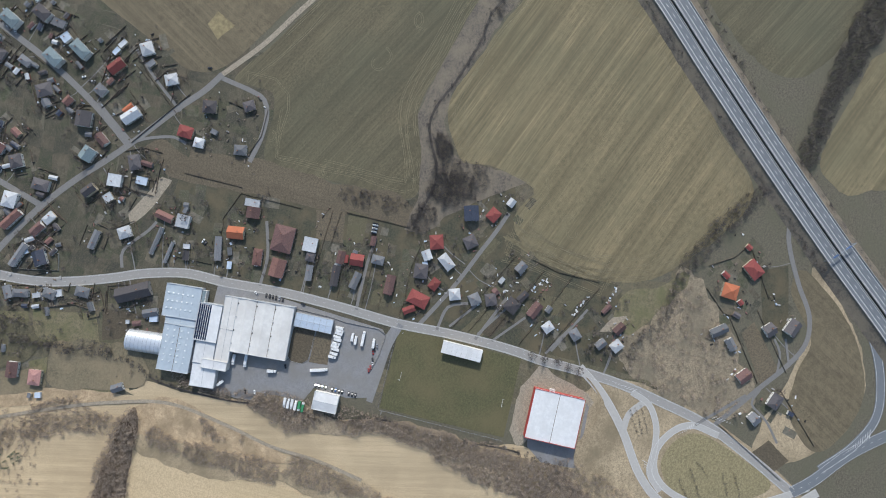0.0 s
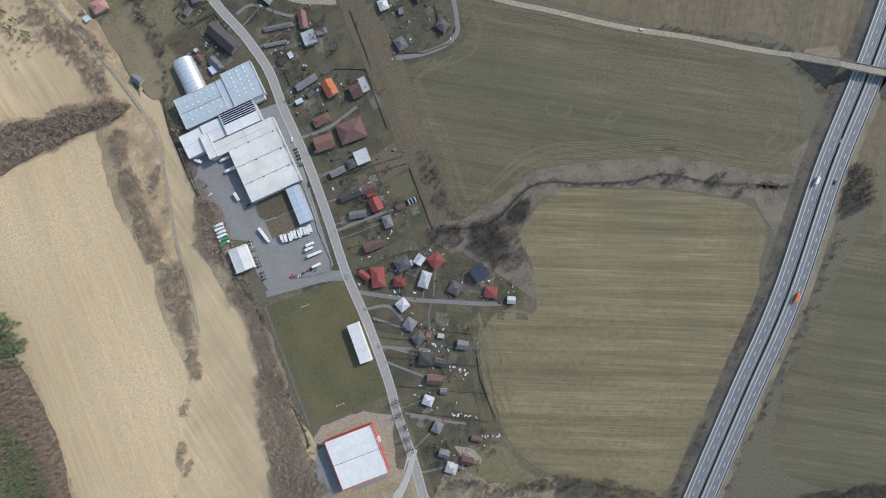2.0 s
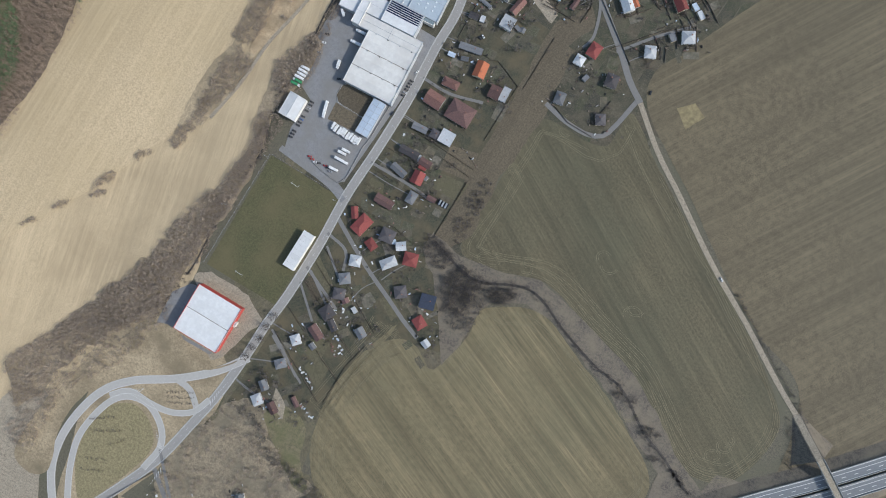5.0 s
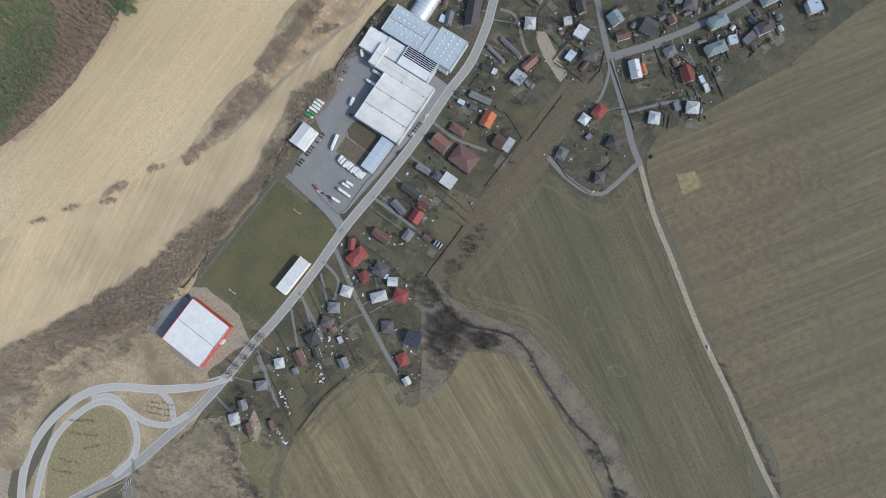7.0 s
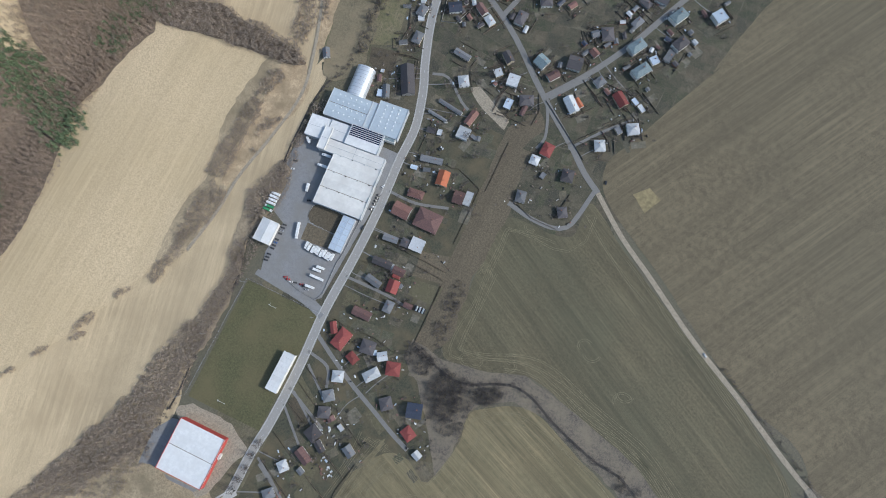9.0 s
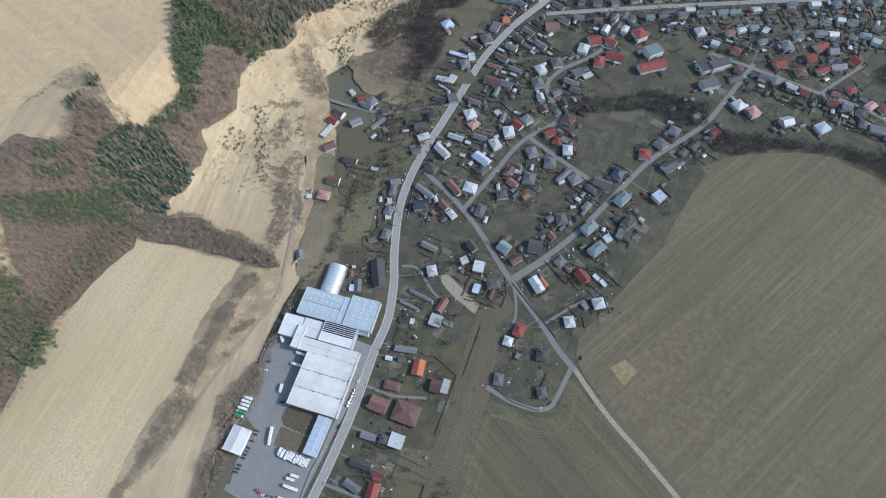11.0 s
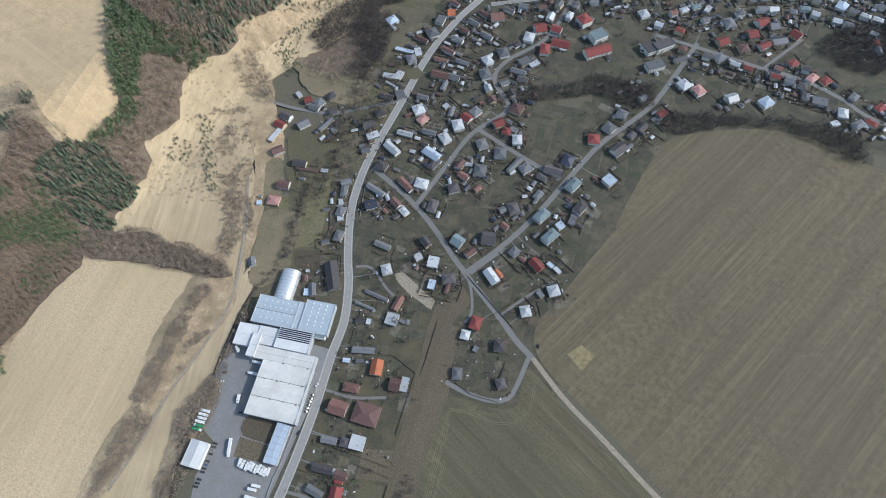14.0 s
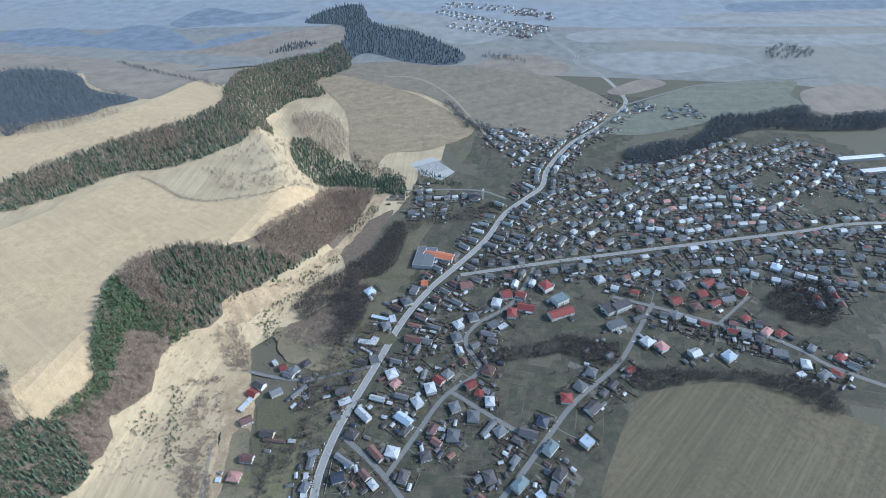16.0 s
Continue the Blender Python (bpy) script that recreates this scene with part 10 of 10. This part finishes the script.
road("driveway", [(-129.3, -299.2), (-90.4, -340.3)],
     2.8, M["lane"], "narrow worn drive between gardens", 0.22)
road("driveway", [(-94.9, -48.6), (-65.2, -72)],
     2.2, M["lane"], "narrow worn drive between gardens", 0.22)
road("driveway", [(-95.7, -76.7), (-65.6, -97.2)],
     2.2, M["lane"], "narrow worn drive between gardens", 0.22)
road("driveway", [(-98.7, -91.4), (-68.9, -117.6)],
     2.2, M["lane"], "narrow worn drive between gardens", 0.22)
road("driveway", [(-97.9, -144.2), (-74.5, -158), (-54.5, -171.1)],
     2.2, M["lane"], "narrow worn drive between gardens", 0.22)
road("driveway", [(-94.5, -148.9), (-47.2, -173.8)],
     2.2, M["lane"], "narrow worn drive between gardens", 0.22)
road("driveway", [(-81.9, -352.3), (-97, -347.4), (-109.4, -364.2), (-127.7, -379.5)],
     2.2, M["lane"], "narrow worn drive between gardens", 0.22)
road("driveway", [(-62.3, -364.6), (-43.2, -363), (-31.4, -354.7)],
     2.2, M["lane"], "narrow worn drive between gardens", 0.22)
road("driveway", [(-49.1, -372.7), (-28.7, -365.3)],
     2.2, M["lane"], "narrow worn drive between gardens", 0.22)
sheet("bare_strip", [(-73.6, 272.1), (-65.1, 276.4), (-36.3, 261.3), (-22.5, 254), (-23.3, 244.3), (-37.7, 249.6), (-58.4, 258.6)],
      M["dirt"], 0.215, "pale strip of bare ploughed earth", "bare ground", True, 0.6)
sheet("rough_strip", [(-20, 248.9), (-8.6, 261.1), (-0.7, 277.7), (13.3, 263.7), (4.9, 243.2), (-2.3, 216.7), (-2.7, 181.3), (-5, 130.6), (-7.3, 80.2), (-7.8, 45.2), (-9.6, 29.9), (-14.5, 53.8), (-15.6, 108.6), (-16.6, 163.6), (-19.6, 203.4)],
      M["bed"], 0.155, "rough brown grass strip with a worn path", "grass", True, 1.5)
fence([(-55.3, 183.7), (-47.2, 187.4), (-19.1, 176.5), (-19.1, 116.2)], 1.05, "timber", "dark weathered board fence round a garden")
fence([(-94.8, 89.4), (-49.9, 88.2), (-13.2, 86.6)], 1.05, "timber", "dark weathered board fence round a garden")
fence([(-94.9, 62.4), (-60.8, 61.8)], 1.05, "timber", "dark weathered board fence round a garden")
fence([(-46.7, 80.7), (-13.2, 78.5)], 1.05, "timber", "dark weathered board fence round a garden")
fence([(-94.9, 44.5), (-60.8, 45.6)], 1.05, "timber", "dark weathered board fence round a garden")
fence([(-12.1, 45), (-13.2, 73.1)], 1.05, "timber", "dark weathered board fence round a garden")
fence([(-94.9, 38), (-55.4, 37.5)], 1.05, "timber", "dark weathered board fence round a garden")
fence([(-94.9, 21.8), (-55.4, 20.2)], 1.05, "timber", "dark weathered board fence round a garden")
fence([(-94.9, 0.7), (-82.5, -0.9), (-50, 0.7), (-25.7, -3.6)], 1.05, "timber", "dark weathered board fence round a garden")
fence([(-12.1, 11), (-12.1, 73.1)], 1.05, "timber", "dark weathered board fence round a garden")
fence([(-95, -51.3), (-50, -75.6), (-12.1, -95.6)], 1.05, "timber", "dark weathered board fence round a garden")
fence([(-95, -67.5), (-66.3, -82.1)], 1.05, "timber", "dark weathered board fence round a garden")
fence([(-95, -88.1), (-69, -100)], 1.05, "timber", "dark weathered board fence round a garden")
fence([(-50.1, -110.8), (-17.6, -125.9)], 1.05, "timber", "dark weathered board fence round a garden")
fence([(-95.1, -117.4), (-69, -130.4)], 1.05, "timber", "dark weathered board fence round a garden")
fence([(-53.3, -137.9), (-25.7, -149.8), (-14.9, -155.2)], 1.05, "timber", "dark weathered board fence round a garden")
fence([(-95.1, -143.4), (-55.5, -164), (-24.1, -180.2)], 1.05, "timber", "dark weathered board fence round a garden")
fence([(-13.2, -110.7), (-19.2, -137.8), (-19.2, -178.5)], 1.05, "timber", "dark weathered board fence round a garden")
fence([(-94.7, 183.8), (-55.3, 185.3)], 1.05, "timber", "dark weathered board fence round a garden")
fence([(-13.2, 176.5), (-13.2, 234.6)], 1.05, "timber", "dark weathered board fence round a garden")
fence([(-93.1, 234.9), (-92, 186.5)], 1.05, "timber", "dark weathered board fence round a garden")
fence([(2.9, 291), (62.1, 248.4)])
fence([(50.4, 264), (81.8, 267)])
fence([(38.2, 253.2), (73.8, 295.8)])
fence([(41.6, 334.5), (80.3, 332.3)])
fence([(14.8, 180.8), (38.9, 171.5), (66, 171.6)])
fence([(63.9, 210.1), (59.4, 180.3)])
fence([(22.3, -277.9), (36.2, -299.9), (53.5, -312.8)])
fence([(0.4, -280.2), (-19.4, -301.6), (-19.4, -312.8)])
fence([(48.1, -314), (4.3, -340.9)])
fence([(-8.9, -332.8), (-60.3, -372.5)])
fence([(-20.7, -307.5), (-77.3, -348.5)])
fence([(-123, -320), (-160.8, -389.8)])
fence([(-77.4, -370.8), (-121.8, -414.3)])
fence([(-109.2, 354.6), (-117.7, 330.5), (-132.8, 326.4), (-140.7, 364.9), (-132.4, 362.7)], 1.4, "paving", "pale rendered garden wall")
fence([(-113.7, 139.1), (-113.3, 62.4), (-114.9, 48.9), (-113.4, 16.4), (-117.2, 8.3), (-136.7, 9.9), (-155.7, 14.8)], 1.2, "paving", "pale retaining wall of the yard", "yard walls")
fence([(-129.5, 95.4), (-158.2, 94.9), (-163.1, 90.6), (-163.2, 79.7), (-158.3, 74.3), (-129.5, 74.3)], 0.7, "paint", "low white kerb wall round the lawn", "yard walls")
fence([(-187.8, -2.5), (-188, -124.1)], 2.0, "rail", "wire fence along the pitch", "pitch fences", wire=True)
fence([(-185.6, -1.4), (-106.3, -1.4)], 2.0, "rail", "wire fence along the pitch", "pitch fences", wire=True)

junk_heap((-57.1, -160.6), (-33.2, -171.6), 16, "heap of old boards, crates and scrap beside the sheds")
junk_heap((-48.5, -186.5), (-21.4, -196.8), 16, "heap of old boards, crates and scrap beside the sheds")
junk_heap((-46.8, -94.3), (-57.6, -86.9), 8, "heap of old boards, crates and scrap beside the sheds")
junk_heap((-52.7, -110.9), (-27.1, -128.7), 20, "heap of old boards, crates and scrap beside the sheds")
junk_heap((-42.2, -97.1), (-20.5, -105.8), 8, "heap of old boards, crates and scrap beside the sheds")
junk_heap((-63.1, -12.8), (-34.8, -14.1), 6, "heap of old boards, crates and scrap beside the sheds")
junk_heap((-51.9, 20.8), (-81.0, 25.7), 5, "heap of old boards, crates and scrap beside the sheds")
junk_heap((1.0, -350.1), (10.3, -342.4), 8, "heap of old boards, crates and scrap beside the sheds")
junk_heap((-32.0, 98.6), (-10.3, 90.2), 8, "heap of old boards, crates and scrap beside the sheds")
junk_heap((-29.3, -133.2), (-43.5, -125.4), 8, "heap of old boards, crates and scrap beside the sheds")

# ---- vehicles ----
car(-108.3, 128.3, 8, "k", 0.3)
car(-108.3, 125.0, 8, "k", 0.3)
car(-108.3, 121.8, 8, "k", 0.3)
car(-108.3, 118.6, 8, "k", 0.3)
car(-108.4, 115.3, 8, "s", 0.3)
car(-108.4, 112.1, 8, "k", 0.3)
car(-108.3, 138.0, 70, "w", 0.3)
car(-107.8, 92.1, 85, "k", 0.3)
car(-179.5, 61.4, 4, "k", 0.3)
car(-179.5, 58.1, 4, "k", 0.3)
car(-179.5, 54.9, 4, "s", 0.3)
car(-179.5, 51.6, 4, "k", 0.3)
car(-179.5, 45.1, 4, "k", 0.3)
car(-179.5, 41.9, 4, "b", 0.3)
car(-179.5, 38.6, 4, "k", 0.3)
car(-179.5, 35.4, 4, "k", 0.3)
car(-179.5, 28.9, 4, "k", 0.3)
car(-179.6, 25.6, 4, "k", 0.3)
car(-179.6, 22.4, 4, "k", 0.3)
car(-201.6, 124.7, 20, "k", 0.3)
car(-200.0, 116.0, 20, "w", 0.3)
car(-198.9, 105.8, 20, "s", 0.3)
car(-199.4, 150.1, 20, "w", 0.3)
car(-154.0, 15.9, 20, "r", 0.3)
car(-150.8, 14.8, 20, "r", 0.3)
car(-147.0, 13.7, 20, "w", 0.3)
car(-143.2, 14.8, 20, "k", 0.3)
car(-136.7, 15.9, 20, "r", 0.3)
car(-133.4, 15.3, 20, "k", 0.3)
car(-129.6, 13.7, 20, "s", 0.3)
car(-169.1, 93.8, 20, "k", 0.3)
lorry(-201.9, 85.6, 184, 9, "w", "w")
lorry(-201.9, 82.1, 4, 9, "w", "w")
lorry(-201.9, 78.6, 184, 9, "w", "w")
lorry(-201.9, 75.1, 4, 9, "w", "w")
lorry(-201.9, 71.5, 184, 9, "tarp", "w", label="green box lorry parked in the yard")
lorry(-201.9, 68.0, 4, 9, "tarp", "w", label="green box lorry parked in the yard")
lorry(-164.5, 61.8, -74, 16.5, label="long white articulated lorry in the yard")
lorry(-172.0, 131.4, 184, 13)
lorry(-174.1, 142.7, 184, 10)
lorry(-176.3, 105.0, -80, 8.5)
lorry(-199.0, 149.8, 140, 7.5)
lorry(-149.4, 52.6, -90, 7.5)
lorry(-146.1, 52.0, 90, 7.5)
lorry(-141.8, 51.5, 90, 7.5)
lorry(-139.1, 52.6, 90, 7.5)
lorry(-136.4, 52.0, -90, 7.5)
lorry(-132.6, 51.5, 90, 7.5)
lorry(-129.9, 52.6, 90, 7.5)
lorry(-126.6, 52.0, 90, 7.5)
lorry(-123.9, 51.5, -90, 7.5)
lorry(-121.2, 52.6, 90, 7.5)
lorry(-125.6, 28.3, 2, 14)
lorry(-128.8, 34.8, 5, 8)
lorry(-126.6, 38.5, 5, 8)
lorry(-127.7, 17.5, 5, 9)
car(239.9, 120.0, -32, "w", 0.3, "cars on the lanes", "on the gravel road")
lorry(341.8, -72.0, 42, 8, "w", "w", 6.05, "white lorry on the motorway deck", "lorries on the motorway")
lorry(285.7, -168.3, 42, 9, "car_o", "o", 6.05, "orange lorry on the motorway deck", "lorries on the motorway")
car(357.3, -79.5, 42, "k", 6.05, "cars on the motorway", "on the motorway deck")
car(375.6, -45.0, 42, "s", 6.05, "cars on the motorway", "on the motorway deck")
car(87.4, 461.3, 60, "k", 0.3, "cars on the lanes", "beside a village street")
car(93.9, 468.7, 60, "s", 0.3, "cars on the lanes", "beside a village street")
car(80.5, 427.5, 40, "w", 0.3, "cars on the lanes", "beside a village street")
car(53.5, 352.0, -60, "w", 0.3, "cars on the lanes", "beside a village street")
car(7.5, 326.1, 30, "s", 0.3, "cars on the lanes", "beside a village street")
car(111.2, 418.9, 35, "k", 0.3, "cars on the lanes", "beside a village street")
car(114.6, 415.7, 30, "w", 0.3, "cars on the lanes", "beside a village street")
car(103.6, 409.6, -60, "w", 0.3, "cars on the lanes", "beside a village street")
car(109.5, 410.5, -60, "s", 0.3, "cars on the lanes", "beside a village street")
car(51.6, 342.0, -70, "w", 0.3, "cars on the lanes", "beside a village street")
car(91.5, 236.2, 100, "k", 0.3, "cars on the lanes", "beside a village street")
car(-72.3, 199.9, -20, "w", 0.3, "cars on the lanes", "beside a village street")
car(-73.8, 197.3, -20, "k", 0.3, "cars on the lanes", "beside a village street")
house(-131.3, -0.9, 5.0, 3.4, 0, 2.6, "f", "w", "w", 1)
house(-115.7, -139.7, 9.0, 5.0, 80, 2.8, "f", "l", "g", 1)
house(144.5, 217.9, 6.5, 3.2, 60, 2.4, "f", "l", "t", 1)

# ---- single trees ----
tree(-102.2, -131.3, 1.7)
tree(-102.5, -143.6, 1.7)
tree(-102.6, -156.5, 1.7)
tree(-104.3, -167.5, 1.7)
tree(-105.6, -177.8, 1.7)
tree(-79.1, -184.3, 1.7)
tree(-80.0, -198.5, 1.7)
tree(-69.6, -222.8, 1.7)
tree(-60.6, -227.4, 1.7)
tree(-49.6, -235.9, 1.7)
tree(-76.6, 192.3, 1)
tree(-38.4, 237.1, 1.3)
tree(-54.3, 221.7, 1.5)
tree(-18.5, 152.6, 1.2)
tree(-66.5, -89.1, 1)
tree(1.4, -288.4, 1.3)
tree(-78.0, -368.2, 1.5)
tree(-111.3, -334.0, 1.2)
tree(60.1, -361.9, 1)
tree(35.5, -331.0, 1.3)
tree(-96.7, 262.2, 1.5)
tree(-44.2, 290.0, 1.2)
tree(-49.3, 250.2, 1)
tree(-86.2, 215.7, 1.3)
tree(-37.0, 205.8, 1.5)
tree(21.3, 359.7, 1.2)
tree(61.1, 360.3, 1)
tree(-31.6, 79.5, 1.3)
tree(-63.7, 62.3, 1.5)
tree(-55.8, -104.7, 1.2)
tree(-11.1, -90.5, 1)
tree(-85.6, -182.3, 1.3)
tree(-66.3, -184.2, 1.5)
tree(-30.5, -206.7, 1.2)
tree(-207.8, 387.0, 1)
tree(-208.4, 413.9, 1.3)
tree(-177.9, 387.3, 1.5)
tree(-191.8, 457.0, 1.2)
tree(-196.3, 528.4, 1)
tree(-216.3, 341.9, 1.3)
tree(-9.6, 388.9, 1.5)
tree(13.2, 350.5, 1.2)
tree(84.0, 539.3, 1)
tree(-32.3, 329.3, 1.3)
tree(-59.1, 293.1, 1.5)
tree(-1.7, 278.1, 1.2)
tree(37.9, 597.4, 1)
tree(84.2, 703.9, 1.3)
tree(109.8, 686.9, 1.5)
tree(130.3, 675.1, 1.2)

# ---- lamps and masts ----
lamp_post(-187.8, -5.8, 0, 15, "tall floodlight mast beside the pitch", "floodlight masts")
lamp_post(-110.7, -7.4, 0, 15, "tall floodlight mast beside the pitch", "floodlight masts")
lamp_post(-197.7, -65.4, 0, 15, "tall floodlight mast beside the pitch", "floodlight masts")
lamp_post(-190.2, -126.3, 0, 15, "tall floodlight mast beside the pitch", "floodlight masts")
lamp_post(-98.0, 202.6, 180)
lamp_post(-98.0, 162.2, 180)
lamp_post(-98.1, 121.8, 180)
lamp_post(-98.1, 81.3, 180)
lamp_post(-98.1, 40.7, 180)
lamp_post(-98.2, 0.2, 180)
lamp_post(-98.2, -40.4, 180)
lamp_post(-98.3, -81.1, 180)
lamp_post(-98.3, -121.7, 180)

# ---- shrub rows by the interchange ----
grove("shrubs", along([(-203.3, -309.8), (-182.2, -295.9)], 2.5, 0.6), BUSH, M["twig_d"], "row of low planted shrubs on the grass", "shrub", (0.4, 0.7))
grove("shrubs", along([(-193.1, -317.6), (-171, -304.9)], 2.5, 0.6), BUSH, M["twig_d"], "row of low planted shrubs on the grass", "shrub", (0.4, 0.7))
grove("shrubs", along([(-172.8, -320), (-163.3, -309.7)], 2.5, 0.6), BUSH, M["twig_d"], "row of low planted shrubs on the grass", "shrub", (0.4, 0.7))
grove("shrubs", along([(-186.2, -343), (-167.5, -335)], 2.5, 0.6), BUSH, M["twig_d"], "row of low planted shrubs on the grass", "shrub", (0.4, 0.7))
grove("shrubs", along([(-183.6, -354.7), (-165.6, -345.8)], 2.5, 0.6), BUSH, M["twig_d"], "row of low planted shrubs on the grass", "shrub", (0.4, 0.7))
grove("shrubs", along([(-152.3, -247.4), (-130.8, -236)], 2.5, 0.6), BUSH, M["twig_d"], "row of low planted shrubs on the grass", "shrub", (0.4, 0.7))
grove("shrubs", along([(-148.8, -251.6), (-127.4, -240.1)], 2.5, 0.6), BUSH, M["twig_d"], "row of low planted shrubs on the grass", "shrub", (0.4, 0.7))
grove("shrubs", along([(-145.4, -255.7), (-124.4, -244.6)], 2.5, 0.6), BUSH, M["twig_d"], "row of low planted shrubs on the grass", "shrub", (0.4, 0.7))
